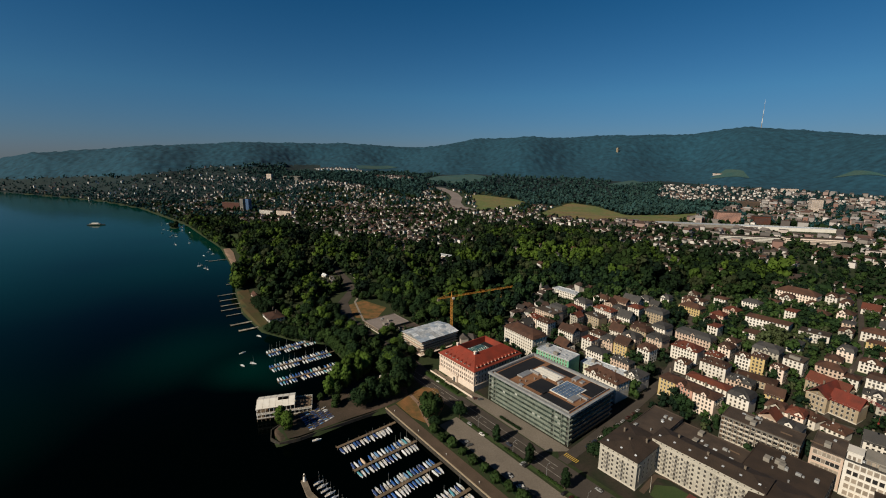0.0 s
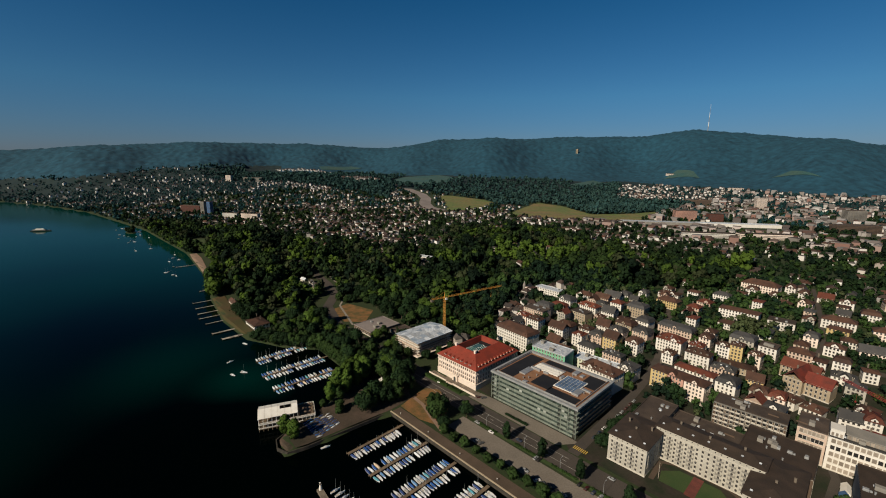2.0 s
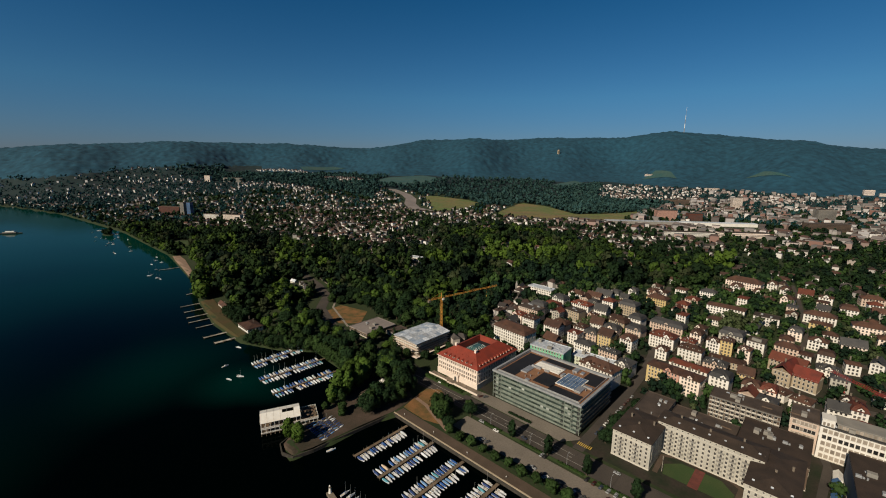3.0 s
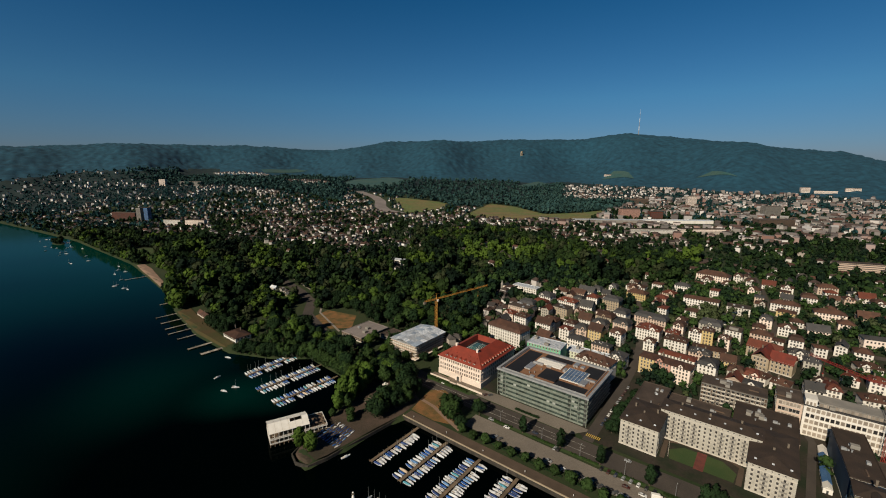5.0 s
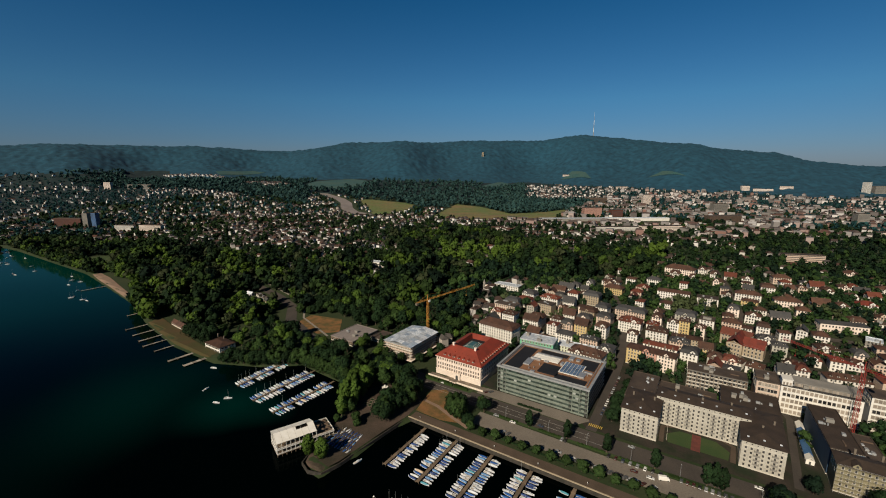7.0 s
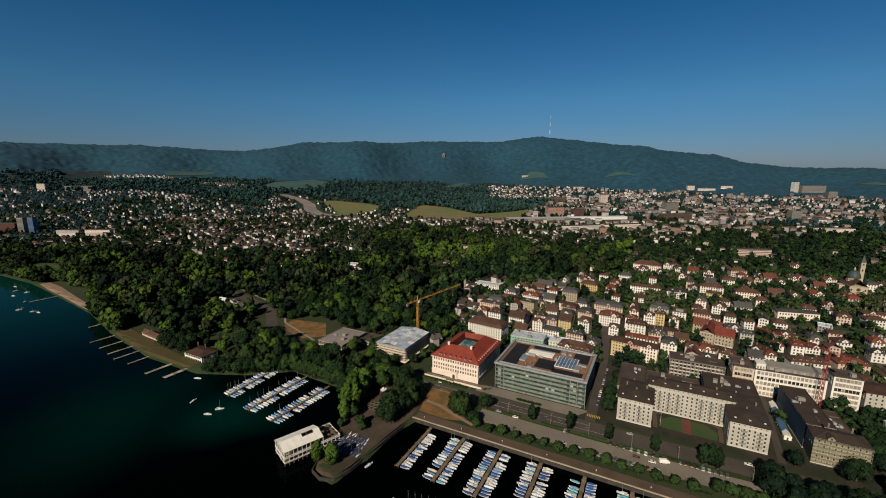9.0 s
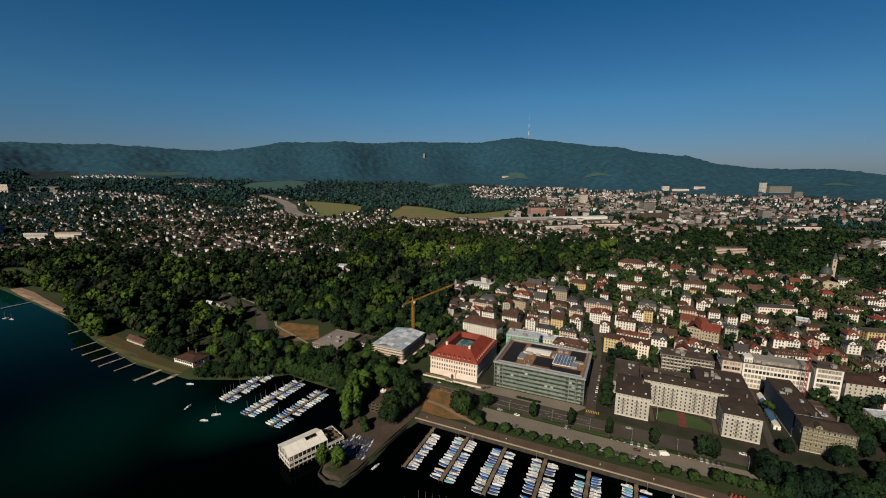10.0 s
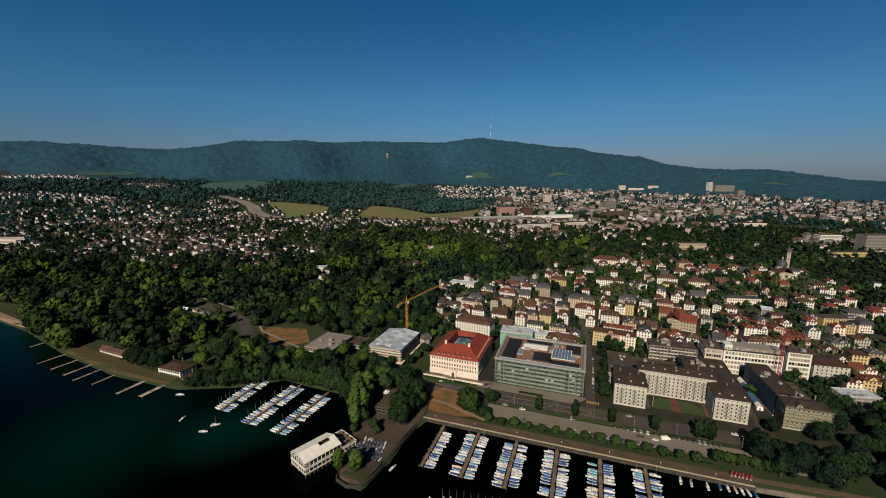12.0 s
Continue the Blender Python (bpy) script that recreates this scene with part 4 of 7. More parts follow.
def house(u, v, w, d, floors, wall="white", roof="hip", tile="brown_tile", turn=0.0, label="", storey=3.1, kind="plain", cols=None, plain_sides=False, name="house", category="house", group="houses of the quarter", z=None, far=False, rng=random.Random(5)):
    """A town house with its front's left corner at u, v: walls with plinth and cornice, roof, dormers, chimneys, windows."""
    base = place(u, v, z, turn)
    h = floors * storey + 0.6
    lot(base, w, d)
    taken.append((*(base @ Vector((w / 2, d / 2, 0))).to_tuple()[:2], math.hypot(w, d) / 2))
    o = thing(name, base, label or f"{wall.replace('_wall', '')} plastered {floors}-storey town house under a {tile.replace('_tile', '').replace('_', ' ').replace('hall', 'red')} {roof} roof", category, group)
    s = Shape().box(0, 0, -2.5, w, d, h).box(-0.12, -0.12, -2.5, w + 0.12, d + 0.12, 0.7, 1)
    s.box(-0.15, -0.15, h - 0.35, w + 0.15, d + 0.15, h - 0.02, 1)
    part("wall", s, (wall, "trim"), o)
    tile = tile if roof != "flat" else ("flat_roof" if tile == "brown_tile" else tile)
    part("roof", roof_shape(w, d, h, roof), tile, o)
    zs = [0.9 + k * storey + 0.35 for k in range(floors)]
    n = cols or max(2, round((w - 1.2) / 2.9))
    if far:
        s = Shape()
        for face, count in (("front", n), ("right", 3), ("left", 3)):
            for zz in zs:
                for i in range(count):
                    a = 1.0 + ((w if face == "front" else d) - 2) * (i + 0.5) / count
                    p = pose(*{"front": (a, 0), "right": (w, a), "left": (0, d - a)}[face], zz, 0, 0, TURN[face])
                    s.add([p @ Vector(q) for q in ((-0.6, -0.05, 0), (0.6, -0.05, 0), (0.6, -0.05, 1.7), (-0.6, -0.05, 1.7), (-0.72, 0.02, -0.12), (0.72, 0.02, -0.12), (0.72, 0.02, 1.82), (-0.72, 0.02, 1.82))], [(0, 1, 2, 3), (4, 5, 1, 0), (5, 6, 2, 1), (6, 7, 3, 2), (7, 4, 0, 3)])
        tagged(part("window_panes", s, "pane", o), kind="stuff")
    else:
        windows(o, kind, "front", w, d, n, zs)
    if not far and roof == "gable" and w <= d:
        part("window", WIN["small"], None, o, at=pose(w / 2, 0, h + 1.0))
    if not plain_sides and not far:
        for face in (["right"] if u < -40 else []) + (["left"] if u > -170 else []):
            windows(o, kind, face, w, d, max(2, round((d - 2) / 4.2)), zs[-2:] if floors > 3 else zs)
    if roof in ("hip", "mansard") and tile in DORMERS and v < 440:
        for i in range(max(2, int(w / 5))):
            part("dormer", DORMERS[tile], None, o, at=pose((i + 0.5) * w / max(2, int(w / 5)), 0.55 if roof == "mansard" else 1.4, h + (0.6 if roof == "mansard" else 0.9)))
    m = min(w, d) / 2
    own = random.Random(round(u * 7 + v * 13))
    if roof in ("hip", "mansard", "low") and w > 9 and own.random() < 0.5:
        part("gable_front", gable_front(wall, tile, own.choice((3.6, 4.4, 5.2))), None, o, at=pose(w * own.choice((0.3, 0.5, 0.5, 0.7)), 0, h))
    if roof == "hip" and v < 440:
        for i in range(own.choice((0, 1, 2))):
            y = own.uniform(2.2, max(2.4, m * 0.8))
            part("skylight", SKYLIGHT, None, o, at=pose(w * own.uniform(0.35, 0.65), y, h + 0.05 + 0.6 * m / (m + 0.35) * (y + 0.6), 30))
    if roof != "flat":
        for i in range(1 + (w > 14)):
            part("chimney", CHIMNEY, None, o, at=pose(w * (0.3 + 0.42 * i), d * 0.58, h + (m * 0.5 if roof == "hip" else 3.2 if roof == "mansard" else m * 0.7)))
    else:
        for i in range(1 + int(w * d / (130 if name == "house" else 400))):
            part("roof_unit", rng.choice(CLUTTER), None, o, at=pose(w * rng.uniform(0.12, 0.88), d * rng.uniform(0.15, 0.85), h + 0.2, 0, 0, rng.choice((0, 90))))
    return o


# ---- the palace with the red roof ----
def palace():
    w, d, h = 45.6, 57.0, 17.6
    o = thing("palace", place(-280, 218.3, 3.0), "cream stone palace with a red tiled hipped roof and glazed court", "office palace")
    lot(o.matrix_basis, w, d)
    s = Shape().box(0, 0, -1, w, d, h).box(-0.35, -0.35, -1, w + 0.35, d + 0.35, 4.6, 1).box(-0.5, -0.5, 4.6, w + 0.5, d + 0.5, 5.0, 1)
    s.box(-0.4, -0.4, 13.4, w + 0.4, d + 0.4, 13.75, 1).box(-0.9, -0.9, h - 0.7, w + 0.9, d + 0.9, h - 0.1, 1)
    part("wall", s, ("cream", "pale_stone"), o)
    for i in range(10):
        part("pilaster", Shape().box(-0.35, -0.3, 5.0, 0.35, 0.05, h - 0.7), "pale_stone", o, at=pose(0.6 + i * (w - 1.2) / 9, 0, 0))
    zs = (6.0, 9.6, 14.2)
    windows(o, "stately", "front", w, d, 18, zs, 1.0)
    windows(o, "stately_arch", "front", w, d, 10, (1.2,), 1.0, skip=((0, 4), (0, 5)))
    windows(o, "stately", "right", w, d, 16, zs, 1.0)
    windows(o, "stately_arch", "right", w, d, 9, (1.2,), 1.0)
    windows(o, "stately", "left", w, d, 9, (9.6, 14.2), 1.0)
    gate = part("portal", Shape().box(-3, -1.6, -0.5, 3, 0, 5.6).box(-3.4, -2.0, 5.6, 3.4, 0, 6.1), "pale_stone", o, "stone portal with balcony", pose(w / 2, -0.3, 0))
    part("door", Shape().box(-1.2, -1.75, 0, 1.2, -1.5, 3.2).loft([[(1.2 * math.cos(a), y, 3.2 + 1.2 * math.sin(a)) for a in np.linspace(0, math.pi, 8)] for y in (-1.5, -1.75)]), "dark_frame", gate, "dark arched door")
    ring = lambda e, z: [(-e, -e, z), (w + e, -e, z), (w + e, d + e, z), (-e, d + e, z)]
    r = Shape().loft([ring(1.0, h - 0.1), ring(1.0, h + 0.15), ring(-2.2, h + 2.6), ring(-11.5, h + 8.6), ring(-12.3, h + 8.7), ring(-12.6, h + 8.6), ring(-13.5, h + 3.5)], caps=False)
    part("roof", r, "red_tile", o, "weathered red clay tile roof")
    glass = Shape()
    x0, x1, y0, y1, z0 = 15.3, w - 15.3, 17.5, d - 20.0, h + 3.6
    part("court_roof", Shape().box(13.3, 13.3, h + 3.1, w - 13.3, d - 13.3, h + 3.55), "dark_roof", o, "dark flat roof of the inner court")
    glass.loft([[(x0, y0, z0), (x1, y0, z0), (x1, y1, z0), (x0, y1, z0)], [(x0 + 5, y0 + 5, z0 + 3.0), (x1 - 5, y0 + 5, z0 + 3.0), (x1 - 5, y1 - 5, z0 + 3.0), (x0 + 5, y1 - 5, z0 + 3.0)]])
    sk = part("skylight", glass, "sky_glass", o, "green-tinted glass court roof")
    for i in range(9):
        y = y0 + (y1 - y0) * i / 8
        for xa, xb in ((x0, x0 + 5), (x1, x1 - 5)):
            part("glazing_bar", Shape().tube((xa, y, z0 + 0.1), (xb, min(max(y, y0 + 5), y1 - 5), z0 + 3.1), 0.09, n=4), "metal", sk)
    for i in range(6):
        x = x0 + (x1 - x0) * i / 5
        part("glazing_bar", Shape().tube((x, y0, z0 + 0.1), (min(max(x, x0 + 5), x1 - 5), y0 + 5, z0 + 3.1), 0.09, n=4), "metal", sk)
    for i in range(7):
        part("dormer", DORMERS["red_tile"], None, o, at=pose(8 + i * (w - 16) / 6, 0.8, h + 1.3, 0, 0, 0) @ Matrix.Diagonal((1.25, 1.2, 1.1, 1)))
    for i in range(12):
        part("dormer", DORMERS["red_tile"], None, o, at=pose(w - 0.8, 5 + i * (d - 10) / 11, h + 1.3, 0, 0, 90))
    for i in range(5):
        part("roof_hatch", Shape().box(-0.6, -0.1, 0, 0.6, 0.9, 0.5, bevel=0.1), "red_tile", o, at=pose(9 + i * 7, 5.6, h + 4.7, 33))
    for x, y in ((11.5, 11.5), (w - 11.5, 11.5)):
        part("chimney", Shape().box(-0.9, -0.9, -1, 0.9, 0.9, 2.2).box(-1.15, -1.15, 2.2, 1.15, 1.15, 2.6, bevel=0.2), "cream", o, at=pose(x, y, h + 8.2))
    t = thing("terrace", place(-284, 210.5, 3.0), "pale stone entrance terrace with steps", "terrace")
    part("parapet", Shape().box(0, 0, 0, 22, 0.6, 1.5).box(30, 0, 0, 56, 0.6, 1.5), "pale_stone", t)
    part("paving", Shape().box(0, 0.6, 0, 56, 7.2, 0.25), "stone", t)
    for i in range(5):
        part("step", Shape().box(22.5, -1.6 + i * 0.4, 0, 29.5, 0.6, 0.12 + i * 0.12), "pale_stone", t)


palace()


# ---- the glass office block ----
def glass_block():
    w, d, h = 75.0, 54.5, 23.6
    o = thing("office_block", place(-219.3, 220.5, 3.0), "green-glazed six-storey office block with solar roof", "office block")
    lot(o.matrix_basis, w, d)
    part("core", Shape().box(1.3, 1.3, -1, w - 1.3, d - 1.3, h - 0.9), "dark_frame", o)
    fl = (h - 1.9) / 6
    for k in range(1, 7):
        z = k * fl
        s = Shape().box(0, 0, z - 0.2, w, 1.4, z + 0.2).box(0, d - 1.4, z - 0.2, w, d, z + 0.2).box(0, 1.4, z - 0.2, 1.4, d - 1.4, z + 0.2).box(w - 1.4, 1.4, z - 0.2, w, d - 1.4, z + 0.2)
        part("floor_edge", s, "spandrel", o)
    bay = 2.5
    glass = Shape().box(-bay / 2 + 0.12, 0, fl * 0.36, bay / 2 - 0.02, 0.08, fl - 0.45).mesh("pane", "green_pane")
    # a few panes get a reflection as plain pale colour
    glint_pane = Shape().box(-bay / 2 + 0.12, 0, fl * 0.36, bay / 2 - 0.02, 0.08, fl - 0.45).mesh("pane", "glint_pane")
    lower = Shape().box(-bay / 2 + 0.02, -0.12, -0.05, bay / 2 - 0.02, 0.06, fl * 0.36).mesh("spandrel", "spandrel")
    rng = random.Random(3)
    for k in range(6):
        for i in range(29):
            here = pose(2.5 + (i + 0.5) * (w - 5) / 29, 0.35, k * fl + 0.3)
            part("pane", glint_pane if rng.random() < (0.06 if 0 < k < 5 else 0.0) else glass, None, o, at=here)
            if i not in (1, 24, 27) or k == 0:
                part("spandrel", lower, None, o, at=here)
        for i in range(19):
            part("pane", glass, None, o, at=pose(w - 0.35, 2.0 + (i + 0.5) * (d - 4) / 19, k * fl + 0.3, 0, 0, 90))
    s = Shape()
    for k in range(6):
        for i in range(19):
            y = 2.0 + i * (d - 4) / 19
            s.box(0.3, y + 0.1, k * fl + 0.3, 0.42, y + 2.6, k * fl + fl - 0.4)
    tagged(part("side_glazing", s, "green_pane", o), kind="stuff")
    for x in (0.15, 5.0, 7.6, w - 12, w - 6.5, w - 0.15):
        part("pier", Shape().box(-0.22, 0.0, 0, 0.22, 0.3, h - 1.5), "spandrel", o, at=pose(x, 0, 0))
    ring = lambda e, z: [(-e, -e, z), (w + e, -e, z), (w + e, d + e, z), (-e, d + e, z)]
    part("roof_rim", Shape().loft([ring(0.8, h - 1.5), ring(0.8, h), ring(-1.2, h), ring(-1.2, h - 0.9)], caps=False).loft([ring(-2.6, h - 0.9), ring(-2.6, h + 0.3), ring(-2.9, h + 0.3), ring(-2.9, h - 0.9)], caps=False), "dull_metal", o, "broad pale metal roof rim")
    z = h - 0.88
    part("roof_deck", Shape().box(1.5, 1.5, z - 0.4, w - 1.5, d - 1.5, z), "brown_deck", o, "brown gravelled roof deck")
    for x0, y0, x1, y1 in ((4, 5, 17, 49), (21, 44, 45, 51), (31, 8, 47, 26), (46, 3.8, 70.5, 13), (58, 32, 71, 51)):
        part("dark_field", Shape().box(x0, y0, z, x1, y1, z + 0.12, bevel=0.05), "dark_roof", o)
    panel = Shape().box(-1.18, -1.82, 0, 1.18, 1.82, 0.1).mesh("solar_panel", "panel")
    white_panel = Shape().box(-1.25, -1.9, 0, 1.25, 0.2, 0.14).box(-1.25, 0.5, 0, 1.25, 1.9, 0.14).mesh("roof_light", "canvas")
    for x0, y0, nx, ny in ((47, 16, 6, 5), (20, 30, 8, 2)):
        part("panel_rack", Shape().box(x0 - 0.6, y0 - 0.6, z + 0.5, x0 + nx * 2.65 + 0.6, y0 + ny * 4.05 + 0.6, z + 0.9), "canvas", o)
        for i in range(nx):
            for j in range(ny):
                part("solar_panel", panel if ny > 2 else white_panel, None, o, at=pose(x0 + 1.3 + i * 2.65, y0 + 2 + j * 4.05, z + 1.0, 4))
    for x0, y0, x1, y1, hh in ((18.5, 27, 27, 29, 1.8), (16.5, 14, 22, 27, 1.0), (20, 39, 42, 41.5, 1.2), (62, 15, 67, 24, 1.5), (64, 25.5, 71, 28, 1.2), (47, 42, 51, 49, 1.6), (26.5, 4, 30, 7, 1.0), (53, 43, 56, 47, 1.0), (44, 28, 46, 33, 2.0), (30, 27.5, 34, 29, 1.4)):
        part("roof_unit", Shape().box(x0, y0, z, x1, y1, z + hh, bevel=0.2), "metal", o)
    for i in range(7):
        part("vent_pipe", Shape().tube((0, 0, 0), (0, 0, 1.3), 0.35, n=8).tube((0, 0, 1.3), (0, 0, 1.5), 0.5, n=8), "metal", o, at=pose((24, 27, 29, 40, 49, 63, 68)[i], (9, 12, 20, 35, 40, 29, 22)[i], z))
    fence = thing("hedge", place(-196, 208.5, 3.1), "clipped dark hedge bed before the office block", "hedge")
    hedge_fill(fence, 20, 1.8, 1.3)


def hedge_fill(parent, w, d, h, seed=1, mat="leaf_dark"):
    s, r = Shape(), random.Random(seed)
    s.box(0.2, 0.2, 0, w - 0.2, d - 0.2, h * 0.8)
    for _ in range(int(w * d * 6)):
        p = Vector((r.uniform(0, w), r.uniform(0, d), h * r.uniform(0.4, 1.05)))
        a, c = Vector((r.gauss(0, 1), r.gauss(0, 1), r.gauss(0, 1))).normalized() * 0.4, Vector((r.gauss(0, 1), r.gauss(0, 1), r.gauss(0, 1))).normalized() * 0.35
        s.add([p - a - c, p + a - c, p + a + c, p - a + c], [(0, 1, 2, 3)])
    part("foliage", s, mat, parent)


glass_block()
for i in range(3):
    h = thing("hedge", place(-283 + i * 15, 204.2, 3.1), "tall dense green hedge before the palace", "hedge", "palace hedges")
    hedge_fill(h, 13.5, 2.6, 2.4, 40 + i, "leaf")


# ---- the pale apartment court by the lake road ----
def balcony_mesh():
    s = Shape().box(-1.6, -1.2, -0.15, 1.6, 0, 0)
    for x0, y0, x1, y1 in ((-1.6, -1.2, 1.6, -1.13), (-1.6, -1.2, -1.53, 0), (1.53, -1.2, 1.6, 0)):
        s.box(x0, y0, 0, x1, y1, 0.95)
    return s.mesh("balcony", "grey_wall")


BALCONY = balcony_mesh()


def apartment(u, v, w, d, cols, label, sides=("right", "left"), balconies=(), turn=0.0, rows=5, h=19.0):
    o = thing("apartment_house", place(u, v, 3.0, turn), label, "apartment house", "pale apartment court")
    lot(o.matrix_basis, w, d)
    taken.append((*to_xy(u + w / 2, v + d / 2), math.hypot(w, d) / 2))
    part("wall", Shape().box(0, 0, -1, w, d, h).box(-0.1, -0.1, -1, w + 0.1, d + 0.1, 1.0, 1).box(-0.12, -0.12, h - 3.4, w + 0.12, d + 0.12, h - 3.15, 1).box(-0.1, -0.1, h - 1.0, w + 0.1, d + 0.1, h - 0.02, 1), ("ivory", "trim"), o)
    part("roof", roof_shape(w, d, h, "low", 0.9), "slate_brown", o, "low dark brown tiled roof")
    zs = [1.6 + k * 2.95 for k in range(rows)]
    windows(o, "plain", "front", w, d, cols, zs, 0.8)
    windows(o, "small", "front", w, d, cols, (h - 2.1,), 0.8)
    for face in sides:
        windows(o, "plain", face, w, d, max(2, int(d / 5)), zs[1:], 1.2)
    for c in balconies:
        for k in range(1, rows):
            part("balcony", BALCONY, None, o, at=pose(0.8 + (w - 1.6) * (c + 0.5) / cols, 0, zs[k] - 0.15))
    for i in range(3):
        part("chimney", CHIMNEY, None, o, at=pose(w * (0.2 + 0.3 * i), d * (0.4 if i % 2 else 0.62), h + 1.6))
    for i in range(int(w / 9) + 1):
        part("skylight", Shape().box(-0.6, -0.5, 0, 0.6, 0.5, 0.25, bevel=0.05), "sheet", o, at=pose(3 + i * (w - 6) / max(1, int(w / 9)), 3.2, h + 1.2, 20))
    return o


apartment(-120.6, 218.3, 23.5, 32, 7, "pale ivory apartment house with brown hipped roof", balconies=(1, 4))
apartment(-101, 243.5, 57, 15, 18, "long ivory apartment slab with small balconies", ("right",), (2, 4, 6, 11, 13, 15), 0.0, 6, 22.2)
apartment(-49.6, 220.6, 22.5, 44, 7, "ivory corner apartment wing with brown roof", balconies=(2, 5))
rough_ground("court_lawn", [(-90, 222), (-55, 222), (-54, 232), (-62, 240), (-84, 240), (-92, 232)], "lawn", "green court lawn within the apartment wings", "lawn", 0.2)
strip("court_path", [(-73.5, 221), (-73.5, 241)], 5.5, "red_path", "reddish paved path across the court", "path", 0.3)
strip("court_walk", [(-94, 220), (-95, 240), (-88, 244), (-58, 244), (-52, 240), (-52.5, 221)], 3, "gravel", "gravel walk round the court", "path", 0.26)
flag = thing("flagpole", place(-91, 224), "slim white flagpole on the court lawn", "flagpole")
part("pole", Shape().tube((0, 0, 0), (0, 0, 11), 0.1, 0.06, 8), "trim", flag)
part("base", Shape().tube((0, 0, 0), (0, 0, 0.4), 0.35, 0.2, 8), "stone", flag)

# ---- harbour: piers and boats ----
def pier(u, v0, v1, label, width=2.2, group="harbour piers", lean=0.0, mat="plank"):
    o = thing("pier", place(u, v0, 0.0, lean), label, "pier", group)
    n = int((v1 - v0) / 4)
    for i in range(n):
        y0, y1 = (v1 - v0) * i / n, (v1 - v0) * (i + 1) / n
        part("deck_board", Shape().box(-width / 2, y0 + 0.06, 0.75, width / 2, y1 - 0.06, 0.98, bevel=0.04), mat, o)
        if i % 2 == 0:
            for x in (-width / 2 - 0.15, width / 2 + 0.15):
                part("pier_post", Shape().tube((x, y0, -3), (x, y0, 1.9), 0.16, 0.14, 6), "plank", o)
    return o


def hull_shape(length, beam, free=0.75):
    s, rings = Shape(), []
    for f, k, up in ((0.0, 0.78, 0), (0.3, 1.0, 0), (0.6, 0.92, 0.05), (0.85, 0.52, 0.15), (1.0, 0.05, 0.28)):
        b, x = beam / 2 * k, length * f
        rings.append([(x, -b * 0.7, -0.25), (x, b * 0.7, -0.25), (x, b, free + up), (x, b * 0.86, free + up + 0.04), (x, b * 0.82, free + up - 0.2), (x, -b * 0.82, free + up - 0.2), (x, -b * 0.86, free + up + 0.04), (x, -b, free + up)])
    return s.loft(rings)


def boat(kind, colour, label, length=6.5, beam=2.2):
    o = thing("sailing_boat" if kind == "sail" else "motor_boat", pose(0, 0, 0), label, "boat", "moored boats")
    h = part("hull", hull_shape(length, beam), "hull", o)
    if kind == "cover":
        rings = []
        for f, k, up in ((-0.03, 0.85, 0.0), (0.3, 1.1, 0.55), (0.62, 1.02, 0.5), (0.93, 0.4, 0.2)):
            b, x = beam / 2 * k, length * f
            rings.append([(x, -b, 0.72), (x, b, 0.72), (x, b * 0.5, 0.9 + up * 0.7), (x, 0, 0.95 + up), (x, -b * 0.5, 0.9 + up * 0.7)])
        part("cover", Shape().loft(rings), colour, o)
    else:
        part("deck", Shape().box(0.3, -beam * 0.38, 0.45, length * 0.6, beam * 0.38, 0.62), "deck", o)
        part("cabin", Shape().loft([[(x, -b, 0.6), (x, b, 0.6), (x, b * 0.8, 0.6 + t), (x, -b * 0.8, 0.6 + t)] for x, b, t in ((length * 0.38, beam * 0.36, 0.85), (length * 0.62, beam * 0.34, 0.75), (length * 0.84, beam * 0.18, 0.25))]), "hull", o)
    if kind == "sail":
        m = part("mast", Shape().tube((length * 0.55, 0, 0.6), (length * 0.55, 0, 9.2), 0.09, 0.06, 6), "metal", o)
        part("boom", Shape().tube((length * 0.54, 0, 1.9), (length * 0.1, 0, 1.8), 0.16, 0.12, 6), colour, m)
    return o


for key, c in (("cover_blue", (0.015, 0.085, 0.3)), ("cover_white", (0.7, 0.73, 0.76)), ("cover_teal", (0.08, 0.3, 0.38)), ("cover_tan", (0.6, 0.46, 0.33)), ("cover_navy", (0.025, 0.06, 0.2)), ("cover_sky", (0.14, 0.3, 0.55))):
    M[key] = material(key, c, 0.75, [k * 0.8 for k in c], 0.5, 3.0, 0.12, per_object=0.2)
FLEET = [boat("cover", "cover_blue", "small white boat under a bright blue canvas cover"), boat("cover", "cover_white", "small white boat under an off-white canvas cover", 6.9),
         boat("cover", "cover_teal", "small white boat under a teal canvas cover", 6.6), boat("cover", "cover_tan", "small white boat under a tan canvas cover", 6.8),
         boat("cover", "cover_navy", "small white boat under a navy canvas cover", 6.8), boat("cover", "cover_sky", "small white boat under a pale blue cover"),
         boat("open", "", "open white motor boat with low cabin", 7.2, 2.4), boat("open", "", "white cabin cruiser with tan cockpit deck", 7.8, 2.5),
         boat("sail", "cover_blue", "white sailing boat with bare mast and blue boom cover", 7.0, 2.2), boat("sail", "cover_white", "white sailing boat with bare mast", 7.6, 2.3)]
WEIGHTS = [12, 5, 4, 1, 8, 5, 5, 5, 6, 6]
used = set()
rb = random.Random(11)


def moor(u, v, turn, which=None):
    k = which if which is not None else rb.choices(range(len(FLEET)), WEIGHTS)[0]
    m = place(u, v, 0.0, turn) @ Matrix.Diagonal((0.94, 0.84, 0.95, 1))
    if k not in used:
        used.add(k)
        FLEET[k].matrix_basis = m
        return FLEET[k]
    return copy_thing(FLEET[k], m)


